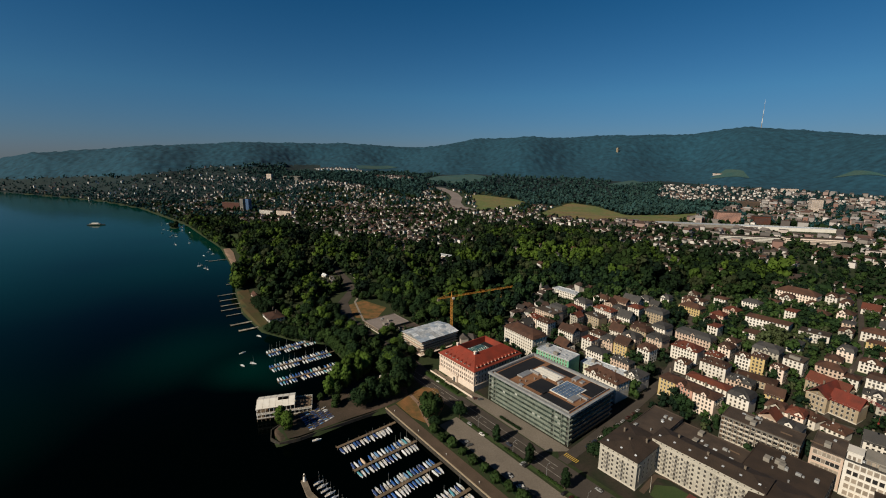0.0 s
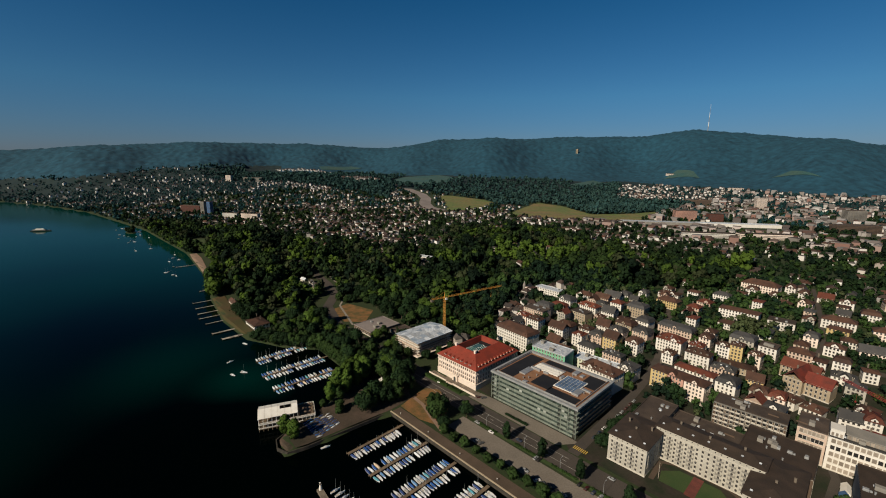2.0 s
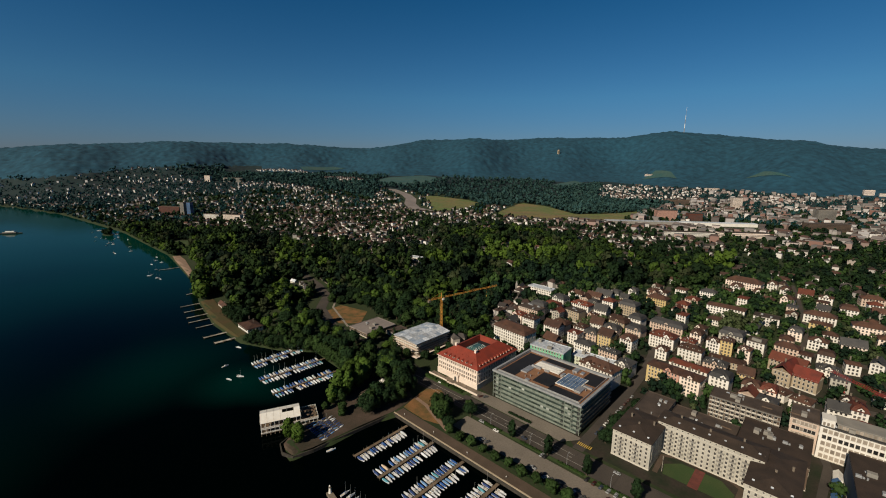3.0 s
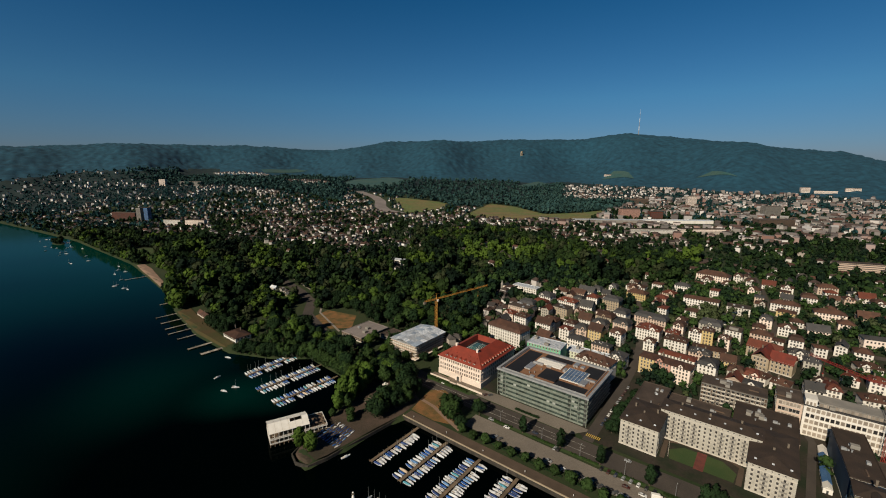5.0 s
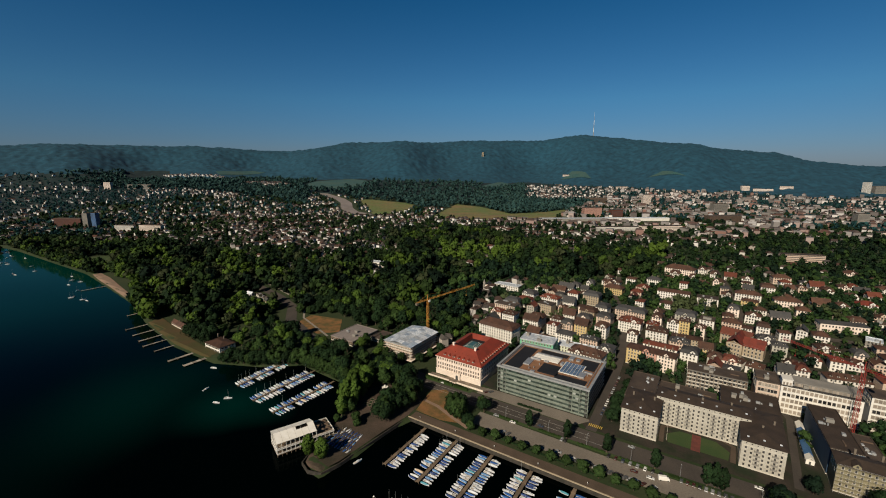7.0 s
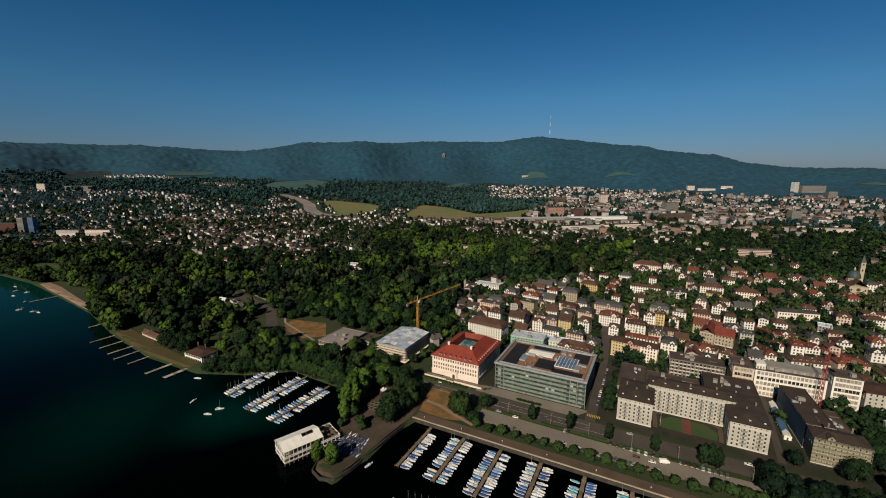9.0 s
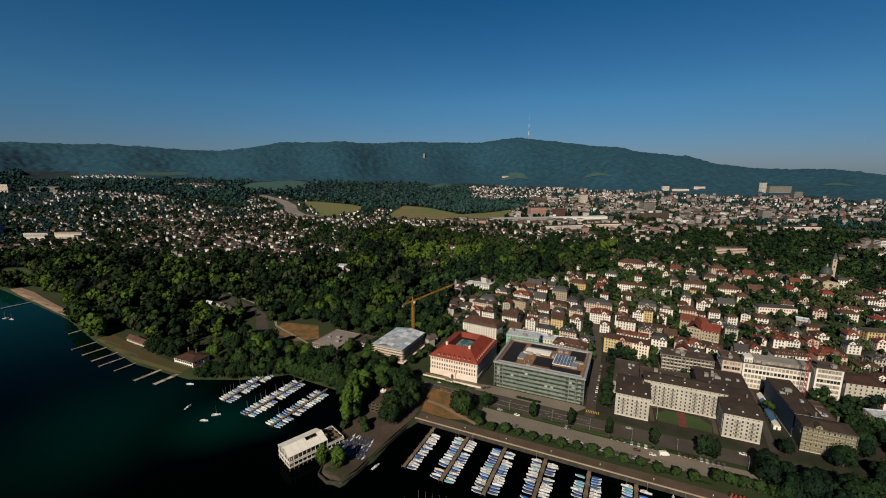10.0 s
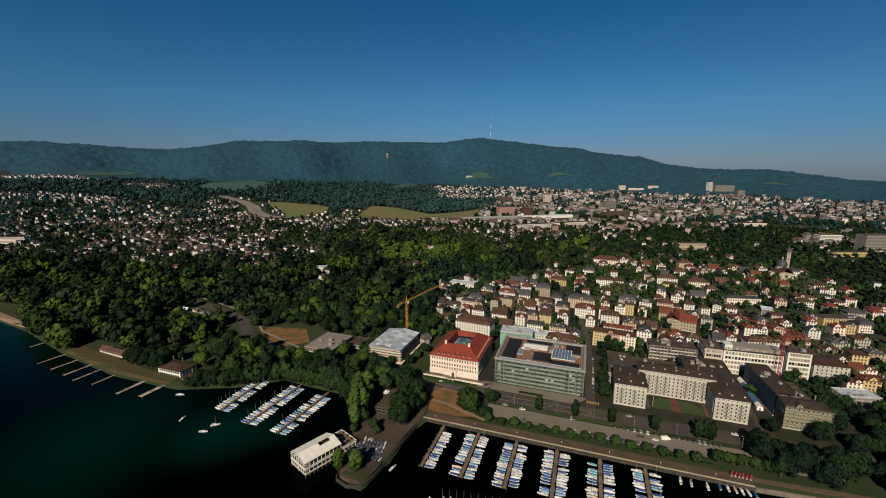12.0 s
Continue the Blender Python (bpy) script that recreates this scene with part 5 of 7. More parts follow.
def berths(u, v0, v1, sides, gap=2.4, sail=()):
    for side in sides:
        v = v0 + 1.6
        while v < v1 - 2:
            if rb.random() < 0.93:
                moor(u + side * (1.7 + rb.uniform(0, 0.4)), v, (0 if side > 0 else 180) + rb.uniform(-5, 5), rb.choice(sail) if sail and rb.random() < 0.6 else None)
            v += gap * rb.uniform(0.92, 1.12)


for u, v0, v1, sides in ((-241.5, 100, 146.5, (1,)), (-214.6, 99, 146.5, (-1, 1)), (-187, 99, 146.5, (-1, 1)), (-159.3, 99, 146.5, (-1, 1)), (-131.8, 99, 146.5, (-1, 1)), (-104.5, 99, 146.5, (-1, 1))):
    pier(u, v0, v1, "brown timber harbour pier on piles")
    berths(u, v0, v1 - 1, sides)
for u, v0, v1, lean in ((-414.9, 106, 164, 4.0), (-381.8, 99, 162, -1.0), (-353, 97, 158, -2.5)):
    pier(u, v0, v1, "brown timber mooring pier on piles", 1.8, "mooring piers", lean)
    for side in (-1, 1):
        v = v0 + 1.5
        while v < v1 - 5:
            if rb.random() < 0.94:
                moor(u + side * 1.6 - (v - v0) * math.tan(radians(lean)), v, (0 if side > 0 else 180) + rb.uniform(-5, 5))
            v += 2.6 * rb.uniform(0.92, 1.12)
# outer mole with the small beacon, and sailing boats on its inner side
wall_along("outer_mole", [(-226, 71.5), (-214, 70), (-190, 74), (-150, 78), (-60, 86)], "low stone harbour mole in the water", 3.2, 1.6)
for i in range(11):
    moor(-219 + i * 4.1, 75 + i * 0.55, 92, 8 + i % 2)
beacon = thing("beacon", place(-224.5, 71.5, 1.5), "small white conical harbour beacon on the mole", "beacon")
part("tower", Shape().tube((0, 0, 0), (0, 0, 3.6), 1.0, 0.55, 10), "canvas", beacon)
part("gallery", Shape().tube((0, 0, 3.6), (0, 0, 3.8), 0.85, n=10), "stone", beacon)
part("lantern", Shape().tube((0, 0, 3.8), (0, 0, 4.7), 0.4, n=8), "pane", beacon)
part("cap", Shape().tube((0, 0, 4.7), (0, 0, 5.3), 0.55, 0.05, 8), "canvas", beacon)
# boats along the quay and out on the lake
for i, u in enumerate((-85, -79, -70, -63, -58.5, -54.5, -51, -47.5, -44)):
    moor(u, 139.5 if i < 3 else 142.5, 85 + i * 2, (7, 8, 7, 0, 6, 3, 6, 1, 0)[i])
for u, v, a, k in ((-406, 88, 40, 9), (-433, 85, 100, 6), (-259, 90, 75, 6), (-408, 80, 20, 6), (-470, 112, 20, 7)):
    moor(u, v, a, k)
for i in range(34):
    u = rb.uniform(-1500, -820)
    moor(u, float(np.interp(u, SHORE_U, SHORE_V)) - rb.uniform(14, 75), rb.uniform(0, 360), rb.choice((6, 7, 8, 9)))
ferry = thing("passenger_ferry", place(-1593, -47, 0.0, 62), "white and dark passenger ship out on the lake", "ship")
part("hull", hull_shape(46, 9, 2.2), "dark_frame", ferry)
part("saloon", Shape().box(6, -3.4, 1.8, 34, 3.4, 4.6, bevel=0.4), "grey_wall", ferry)
part("upper_deck", Shape().box(12, -2.6, 4.6, 30, 2.6, 6.8, bevel=0.4), "canvas", ferry)
part("funnel", Shape().tube((20, 0, 6.8), (19.5, 0, 9), 0.9, 0.8, 10), "dark_frame", ferry)


# ---- the boat restaurant on piles ----
def restaurant():
    o = thing("lake_restaurant", place(-305.7, 67.4, 0.0, 67.2), "white canopied two-deck wooden restaurant on piles over the water", "restaurant")
    L, W, top = 25.5, 16.0, 10.4
    for z in (1.6, 5.4):
        part("deck", Shape().box(-0.6, -0.6, z, L + 13, W + 0.6, z + 0.3, bevel=0.05), "plank", o)
    post = Shape().box(-0.13, -0.13, 0, 0.13, 0.13, 1).mesh("post", "canvas")
    pile = Shape().tube((0, 0, -3), (0, 0, 1.7), 0.25, n=6).mesh("pier_post", "plank")
    for i in range(14):
        x = -0.3 + i * (L + 12.6) / 13
        for y in (-0.3, W / 2, W + 0.3):
            part("pier_post", pile, None, o, at=pose(x, y, 0))
            if x < L + 1 or y != W / 2:
                part("post", post, None, o, at=pose(x, y, 1.9) @ Matrix.Diagonal((1, 1, (top - 1.9) if x < L + 1 else 4.4, 1)))
    for i in range(6):
        for x in (-0.5, L + 12.6):
            part("post", post, None, o, at=pose(x, 1.6 + i * 2.6, 1.9) @ Matrix.Diagonal((1, 1, (top - 1.9 + (2.2 - abs(i - 2.5) * 0.75)) if x < 0 else 4.4, 1)))
    for z in (1.9, 5.7):
        for up in (0.35, 0.7, 1.05):
            for x0, y0, x1, y1 in ((-0.6, -0.62, L + 12.9, -0.5), (-0.6, W + 0.5, L + 12.9, W + 0.62), (-0.62, -0.5, -0.5, W + 0.5), (L + 12.8, -0.5, L + 12.92, W + 0.5)):
                part("rail", Shape().box(x0, y0, z + up - 0.06, x1, y1, z + up + 0.06), "canvas", o)
    for x0, y0, x1, y1 in ((-0.6, -0.68, L + 13, -0.6), (-0.68, -0.68, -0.6, W + 0.6)):
        part("fascia", Shape().box(x0, y0, 5.2, x1, y1, 5.75), "canvas", o, "white painted deck edge board")
    part("inner_wall", Shape().box(4, 5.5, 1.9, L - 1, W - 2.5, 5.4).box(12, 7.5, 5.7, L - 1, W - 1.5, 9.4), "brown_wall", o, "dark timber inner room")
    zz = lambda y: top + 2.7 - abs(y - W / 2) * 0.33
    canopy = Shape()
    for x0, x1, y0, y1 in ((-1, 26.3, -0.8, 5.2), (-1, 14, 5.2, 7.9), (22, 26.3, 5.2, 7.9), (-1, 26.3, 8.0, W + 0.8)):
        canopy.loft([[(x, y0, zz(y0)), (x, y1, zz(y1)), (x, y1, zz(y1) - 0.12), (x, y0, zz(y0) - 0.12)] for x in (x1, x0)])
    cover = part("canopy", canopy, "canvas", o, "off-white canvas canopy with an open slot")
    for i in range(7):
        x = -0.9 + i * 4.5
        part("canopy_rib", Shape().loft([[(x + k, y, zz(y) + 0.02), (x + k, y, zz(y) + 0.1), (x - 0.1 + k, y, zz(y) + 0.1), (x - 0.1 + k, y, zz(y) + 0.02)] for k in (0.05,) for y in (-0.8, W / 2, W + 0.8)]), "trim", cover)
    for y in np.linspace(-0.3, W + 0.3, 7):
        part("gable_strut", Shape().tube((-0.8, float(y), top - 1.5), (-0.8, W / 2 + (float(y) - W / 2) * 0.55, zz(W / 2 + (float(y) - W / 2) * 0.55) - 0.1), 0.09, n=4), "canvas", o)
    table = Shape().tube((0, 0, 0), (0, 0, 0.7), 0.06, n=5).tube((0, 0, 0.7), (0, 0, 0.76), 0.45, n=8).mesh("table", "trim")
    seat = Shape().box(-0.22, -0.22, 0.4, 0.22, 0.22, 0.46).box(-0.22, 0.18, 0.46, 0.22, 0.22, 0.9).box(-0.2, -0.2, 0, -0.15, 0.2, 0.4).box(0.15, -0.2, 0, 0.2, 0.2, 0.4).mesh("chair", "dark_frame")
    for i in range(8):
        for y in (1.8,):
            x = 2.0 + i * 3.0
            part("table", table, None, o, at=pose(x, y, 5.7))
            for turn in (0, 180):
                part("chair", seat, None, o, at=pose(x, y, 5.7, 0, 0, turn) @ pose(0, 0.75, 0))
    for i in range(9):
        part("parasol", Shape().tube((0, 0, 0), (0, 0, 2.2), 0.05, n=5).tube((0, 0, 2.1), (0, 0, 2.6), 1.3, 0.1, 8), "brown_wall", o, at=pose(L + 2.5 + (i % 3) * 3.6, 2.5 + (i // 3) * 5, 5.7))
    ramp = thing("footbridge", place(-291, 101, 0.0, 35), "pale timber footbridge to the mole", "bridge")
    part("deck", Shape().box(-9, -1, 2.0, 4, 1, 2.25), "plank", ramp)
    for y in (-1, 0.9):
        part("rail", Shape().box(-9, y, 2.25, 4, y + 0.1, 3.2), "trim", ramp)


restaurant()
# dinghies laid up ashore on the mole
for i in range(46):
    uu, vv = -289 + (i % 9) * 2.6 - (i // 9) * 0.9, 92 + (i // 9) * 4.2
    if -290 < uu < -266:
        o = moor(uu, vv, rb.choice((80, 85, 95, 100)), rb.choice((4, 6, 4, 5, 9, 0, 4, 1)))
        o.matrix_basis = Matrix.Translation((0, 0, 2.9)) @ o.matrix_basis @ Matrix.Diagonal((0.62, 0.66, 0.66, 1))

# bathing jetties along the shore
for u, v0, v1, w in ((-494, 99, 131, 4.2), (-517, 95.5, 119.5, 3.4), (-553.5, 99, 118, 1.6), (-577, 98, 121, 1.8), (-596, 101.5, 124.5, 2.4), (-620, 105, 127, 2.0), (-646, 108, 131, 1.8), (-888, 140, 175, 2.0), (-700, 130, 150, 2.0)):
    pier(u, v0, v1, "pale weathered bathing jetty on piles", w, "bathing jetties", -2.0, "jetty")

# ---- the town: houses that stand out ----
M["blue_sheet"] = material("blue_sheet", (0.27, 0.34, 0.44), 0.45, (0.42, 0.48, 0.55), 0.4, 1.2, 0.25, 0.2, per_object=0.3)
def scaffolded():
    o = thing("scaffolded_building", place(-345, 221, 3.0), "building shell wrapped in scaffolding under a sheet roof", "building site")
    taken.append((*to_xy(-328, 244), 29))
    w, d = 33.0, 46.0
    part("core", Shape().box(3, 3, 0, w - 3, d - 3, 14), "dark_frame", o)
    for k in range(5):
        z = 2.6 + k * 2.7
        e = 0.0 if k > 0 else 3.0
        part("floor_slab", Shape().box(-e, -e, z, w + e, d, z + 0.5, bevel=0.05), "canvas" if k % 2 else "cream", o)
    for i in range(13):
        part("scaffold_pole", Shape().tube((i * w / 12, -0.7, 0), (i * w / 12, -0.7, 15), 0.09, n=4), "brown_wall", o)
    for i in range(18):
        part("scaffold_pole", Shape().tube((w + 0.7, i * d / 17, 0), (w + 0.7, i * d / 17, 15), 0.09, n=4), "brown_wall", o)
    for k in range(6):
        part("walkway", Shape().box(-0.9, -1.2, 1.4 + k * 2.5, w + 1.2, -0.5, 1.5 + k * 2.5), "sand_wall", o)
        part("walkway", Shape().box(w + 0.5, -1.2, 1.4 + k * 2.5, w + 1.2, d, 1.5 + k * 2.5), "sand_wall", o)
    rr = random.Random(4)
    for i in range(6):
        for j in range(8):
            x0, y0, ridge = -1 + i * 5.85, -1 + j * 6, lambda x: 15.75 + (17.5 - abs(x - 16.5)) * 0.14
            part("roof_sheet", Shape().loft([[(x, y0, ridge(x)), (x, y0 + 5.95, ridge(x)), (x, y0 + 5.95, ridge(x) + 0.12), (x, y0, ridge(x) + 0.12)] for x in (x0, x0 + 5.8)]), rr.choice(("sheet", "sheet", "blue_sheet")), o, at=pose(0, 0, rr.uniform(0, 0.12)))
    part("roof_truss", Shape().box(0, 0, 14.6, w, d, 15.7), "dull_metal", o)


scaffolded()
M["hall_tile"] = material("hall_tile", (0.17, 0.03, 0.018), 0.8, (0.1, 0.024, 0.016), 0.15, 2.5, 0.25, 0.5)
house(-419, 217, 33, 40, 1, "brown_wall", "flat", "concrete", 0, "low brown pavilion with a pale flat roof", 4.2, "wide", name="pavilion", category="pavilion", group="")
house(-382, 240, 16, 20, 1, "grey_wall", "flat", "flat_roof", 0, "low grey annex with flat gravel roof", 3.6, "wide", name="annex", category="annex", group="")
house(-515, 131.5, 27, 17, 2, "canvas", "low", "brown_tile", 0, "white lakeside bath house with low brown roof", 3.2, "wide", name="bath_house", category="bath house", group="", z=1.5)
house(-613, 143.5, 48, 7, 1, "rose", "gable", "brown_tile", -3.5, "low bathing cabins with brown gable roof", 2.8, name="bathing_cabins", category="cabins", group="")
house(-484, 129, 22, 11, 1, "brown_wall", "low", "brown_tile", 8, "low dark boathouse with reddish brown roof", 3.0, "wide", name="boathouse", category="boathouse", group="", z=1.2)
house(-296, 371, 27, 16, 5, "rose", "flat", "brown_tile", -4, plain_sides=True)
house(-342, 464, 38, 13, 3, "white", "flat", "sheet", -3, far=True)
house(-283, 306, 40, 19, 5, "white", "mansard", "brown_tile", -5)
house(-239, 330, 15, 14, 3, "white", "gable", "brown_tile", -12)
house(-229, 291, 33, 18, 6, "green_net", "flat", "sheet", 4, "building wrapped in green scaffold netting", plain_sides=True)
house(-199, 316, 40, 14, 3, "pale_green", "flat", "sheet", 4, "pale green long building with a flat roof")
house(-183, 297, 31, 17, 5, "white", "hip", "brown_tile", -6)
house(-161, 322, 13, 16, 4, "white", "hip", "grey_tile", -4)
house(-257, 410, 20, 14, 4, "sand_wall", "flat", "brown_tile", -8, plain_sides=True)
house(-252, 372, 17, 13, 3, "cream", "mansard", "brown_tile", 0, plain_sides=True)
house(-255, 489, 21, 13, 3, "white", "gable", "grey_tile", -3, far=True)
house(-214, 464, 20, 15, 4, "sand_wall", "mansard", "grey_tile", -3, far=True)
house(-204, 412, 18, 13, 4, "sand_wall", "mansard", "brown_tile", -8, plain_sides=True)
house(-190, 430, 14, 15, 4, "white", "mansard", "grey_tile", -6, plain_sides=True)
house(-182, 402, 16, 14, 4, "rose", "mansard", "grey_tile", -6, plain_sides=True)
house(-199, 515, 24, 14, 3, "yellow", "hip", "brown_tile", -6, far=True)
house(-210, 551, 25, 14, 2, "white", "low", "brown_tile", -4, far=True)
house(-162, 543, 15, 12, 2, "rose", "hip", "orange_tile", -8, far=True)
house(-133, 518, 37, 15, 4, "white", "low", "brown_tile", 0, kind="wide", far=True)
house(-137, 640, 40, 18, 4, "cream", "hip", "brown_tile", -6, far=True)
house(-88, 518, 23, 14, 3, "white", "flat", "brown_tile", 2, far=True)
house(-106, 446, 20, 15, 4, "ivory", "mansard", "grey_tile", -3, far=True)
house(-82, 441, 14, 15, 4, "white", "flat", "brown_tile", -4, far=True)
house(-104, 398, 28, 12, 2, "sand_wall", "low", "brown_tile", 6, plain_sides=True)
house(-158, 402, 23, 16, 4, "white", "hip", "orange_tile", -2, plain_sides=True)
house(-128, 389, 20, 13, 4, "white", "hip", "brown_tile", -1, plain_sides=True)
house(-168, 434, 33, 13, 4, "rose", "mansard", "grey_tile", -5, far=True)
# a terrace of three fronts
house(-137, 332, 13, 14, 5, "yellow", "low", "brown_tile", -6)
house(-123.5, 330.6, 12.5, 14, 5, "pink", "low", "brown_tile", -6)
house(-110.5, 329.2, 15, 14, 5, "cream", "low", "brown_tile", -6)
house(-126, 356, 30, 11, 4, "white", "low", "orange_tile", -4, plain_sides=True)
house(-93, 346, 14, 14, 5, "white", "mansard", "grey_tile", -4, plain_sides=True)
house(-79, 383, 12, 11, 2, "yellow", "gable", "brown_tile", 6, plain_sides=True)
house(-59, 371, 15, 12, 2, "white", "hip", "brown_tile", -20, plain_sides=True)
house(-42, 365, 13, 12, 2, "white", "hip", "brown_tile", -12, plain_sides=True)
house(-57, 396, 13, 26, 3, "sand_wall", "gable", "hall_tile", -13, "sandstone hall with steep red tiled gable", 4.0, "tall", plain_sides=True)
house(-44, 398, 17, 14, 3, "sand_wall", "gable", "hall_tile", -13, "sandstone hall wing with red tiled roof", 3.6, "tall", plain_sides=True)
house(-62, 420, 26, 12, 3, "sand_wall", "gable", "orange_tile", -13, "sandstone wing with orange tiled roof", 3.4, "tall", plain_sides=True)
block = house(-85, 311, 42, 16, 5, "brown_wall", "flat", "brown_tile", 2, "grey apartment block with balcony grid", 3.3, "wide", 13)
for k in range(6):
    part("balcony_slab", Shape().box(-0.1, -1.5, 0, 42.1, 0, 0.3, bevel=0.05), "grey_wall", block, at=pose(0, 0, 0.45 + k * 3.3))
for i in range(14):
    part("balcony_fin", Shape().box(-0.12, -1.45, 0.4, 0.12, 0, 17.0), "grey_wall", block, at=pose(0.12 + i * 41.76 / 13, 0, 0))
rail = Shape().box(0.2, -1.42, 0, 3.0, -1.36, 0.9).mesh("railing", "trim")
for k in range(5):
    for i in range(13):
        if (i * 3 + k * 5) % 7:
            part("railing", rail, None, block, at=pose(0.12 + i * 41.76 / 13, 0, 0.75 + k * 3.3))
house(-103, 264, 40, 34, 2, "grey_wall", "flat", "brown_tile", 0, "low flat-roofed commercial building with roof lights", 3.6, plain_sides=True)
house(-124, 252, 20, 46, 3, "grey_wall", "flat", "flat_roof", 0, "flat-roofed rear wing with grey gravel roof", 3.4)
house(-61, 265, 36, 36, 4, "brown_wall", "flat", "slate_brown", 0, "dark flat-roofed block with skylights", 3.6)
house(-38, 308, 14.5, 22, 5, "rose", "flat", "brown_tile", 2, "pale pinkish concrete office wing with window grid", 4.3, "office", 6)
o = house(-23, 307.5, 47, 18, 5, "white", "flat", "grey_tile", 3, "white gridded office building with set-back top", 4.4, "office", 17)
top = part("penthouse", Shape().box(8, 3, 22.4, 46, 15, 25.6).box(7.4, 2.4, 25.6, 46.6, 15.6, 26.1), "grey_wall", o, "set-back glazed top storey")
for i in range(19):
    part("penthouse_window", Shape().box(-0.75, -0.06, 0, 0.75, 0.04, 2.2), "pale_pane", top, at=pose(9.2 + i * 1.98, 3, 22.9))
part("stair_tower", Shape().box(0.3, 0.6, 22.4, 6.6, 9, 27.6).box(0, 0.3, 27.6, 6.9, 9.3, 28.0), "white", o)
for i in range(3):
    part("penthouse_window", Shape().box(-0.6, -0.06, 0, 0.6, 0.04, 2.2), "pale_pane", top, at=pose(1.5 + i * 1.95, 0.6, 23.4))
house(28, 313, 18, 16, 6, "white", "flat", "brown_tile", 3, "white gridded office tower wing", 4.2, "office", 7)
house(-4, 225, 28, 15, 5, "khaki", "low", "slate_brown", 0, "sandstone office block under scaffold netting", 3.5, cols=9)
M["dark_net"] = material("dark_net", (0.022, 0.05, 0.095), 0.75, (0.032, 0.066, 0.115), 0.15, 1.5, 0.25, 0.2)
house(-4.6, 241, 16, 55, 5, "dark_net", "flat", "slate_brown", 4.5, "long office wing wrapped in dark blue netting", 3.5, cols=3, plain_sides=True)
scaffold = thing("scaffold", place(-4, 223.6, 3.0), "pale tube scaffold before the sandstone office front", "scaffold")
for i in range(11):
    part("scaffold_pole", Shape().tube((i * 2.8, 0, 0), (i * 2.8, 0, 18.6), 0.07, n=4), "metal", scaffold)
for k in range(7):
    part("walkway", Shape().box(-0.3, -0.1, 2.2 + k * 2.6, 28.3, 0.9, 2.32 + k * 2.6), "khaki", scaffold)
    part("guard_rail", Shape().tube((-0.3, -0.1, 3.3 + k * 2.6), (28.3, -0.1, 3.3 + k * 2.6), 0.05, n=4), "metal", scaffold)
house(12, 242, 14, 40, 3, "grey_wall", "flat", "flat_roof", 4.5, "low grey yard building with cluttered roof", 3.4, cols=3)
house(49, 315, 27, 22, 5, "ivory", "low", "brown_tile", 5, "ivory apartment block with rounded balconies", 3.2, cols=7)
house(112, 452, 44, 13, 3, "yellow", "flat", "brown_tile", 14, far=True)
house(14, 366, 30, 12, 3, "white", "hip", "brown_tile", 12, plain_sides=True)
house(50, 378, 24, 13, 3, "rose", "hip", "orange_tile", 12, plain_sides=True)
house(56, 280, 28, 14, 2, "grey_wall", "flat", "sheet", 12, "low hall with a pale folded metal roof")
house(26, 490, 41, 13, 2, "cream", "low", "grey_tile", 13, "long cream hall with a low grey roof", 4.4, far=True)
house(26, 546, 17, 13, 3, "rose", "gable", "brown_tile", 7, far=True)
house(-9, 542, 27, 13, 3, "cream", "hip", "brown_tile", 6, far=True)
house(-2, 652, 21, 13, 3, "rose", "hip", "brown_tile", 14, far=True)
house(86, 752, 18, 13, 3, "cream", "hip", "brown_tile", -10, far=True)
house(17, 431, 17, 12, 2, "white", "hip", "brown_tile", 14, plain_sides=True)
house(-42, 536, 17, 12, 2, "yellow", "low", "brown_tile", -8, far=True)
house(79, 496, 13, 12, 3, "rose", "mansard", "brown_tile", 0, far=True)
house(-30, 431, 16, 12, 2, "white", "hip", "grey_tile", 3, plain_sides=True)

for u, v, w, floors, wall, roof, tile, turn in ((-281, 466, 19, 2, "white", "hip", "brown_tile", 2), (-285, 431, 17, 3, "white", "mansard", "grey_tile", -9), (-309, 455, 18, 2, "grey_wall", "hip", "grey_tile", -16), (-262, 436, 24, 3, "white", "hip", "orange_tile", -6),
                                               (-233, 438, 15, 3, "white", "gable", "grey_tile", 0), (-220, 399, 14, 3, "white", "gable", "brown_tile", 2), (-198, 370, 14, 4, "yellow", "gable", "brown_tile", -5), (-48, 552, 27, 3, "white", "hip", "brown_tile", 1), (3, 459, 9, 3, "white", "gable", "grey_tile", -9),
                                               (17, 461, 13, 2, "white", "hip", "brown_tile", 2), (9, 434, 12, 2, "white", "hip", "brown_tile", -8), (73, 518, 10, 2, "white", "flat", "brown_tile", -11), (-13, 386, 11, 2, "white", "hip", "brown_tile", -14), (5, 403, 11, 2, "white", "hip", "orange_tile", 2), (57, 469, 12, 2, "grey_wall", "flat", "sheet", -11)):
    for d in (13, 11, 9):
        if clear(u, v, w, d, turn, 0.4):
            house(u, v, w, d, floors, wall, roof, tile, turn, plain_sides=True, far=v > 430)
            break

# low pavilions in a park garden
rp = random.Random(8)
for u, v in ((-655, 246), (-640, 240), (-625, 245), (-612, 250), (-598, 243), (-648, 262), (-632, 268), (-615, 262), (-600, 258)):
    house(u, v, rp.uniform(7, 12), rp.uniform(5, 7), 1, rp.choice(("white", "grey_wall", "sand_wall")), rp.choice(("flat", "gable")), rp.choice(("sheet", "grey_tile", "brown_tile")), rp.uniform(-20, 20), "low pale garden pavilion among park trees", 3.0, name="garden_pavilion", category="pavilion", group="garden pavilions", far=True)

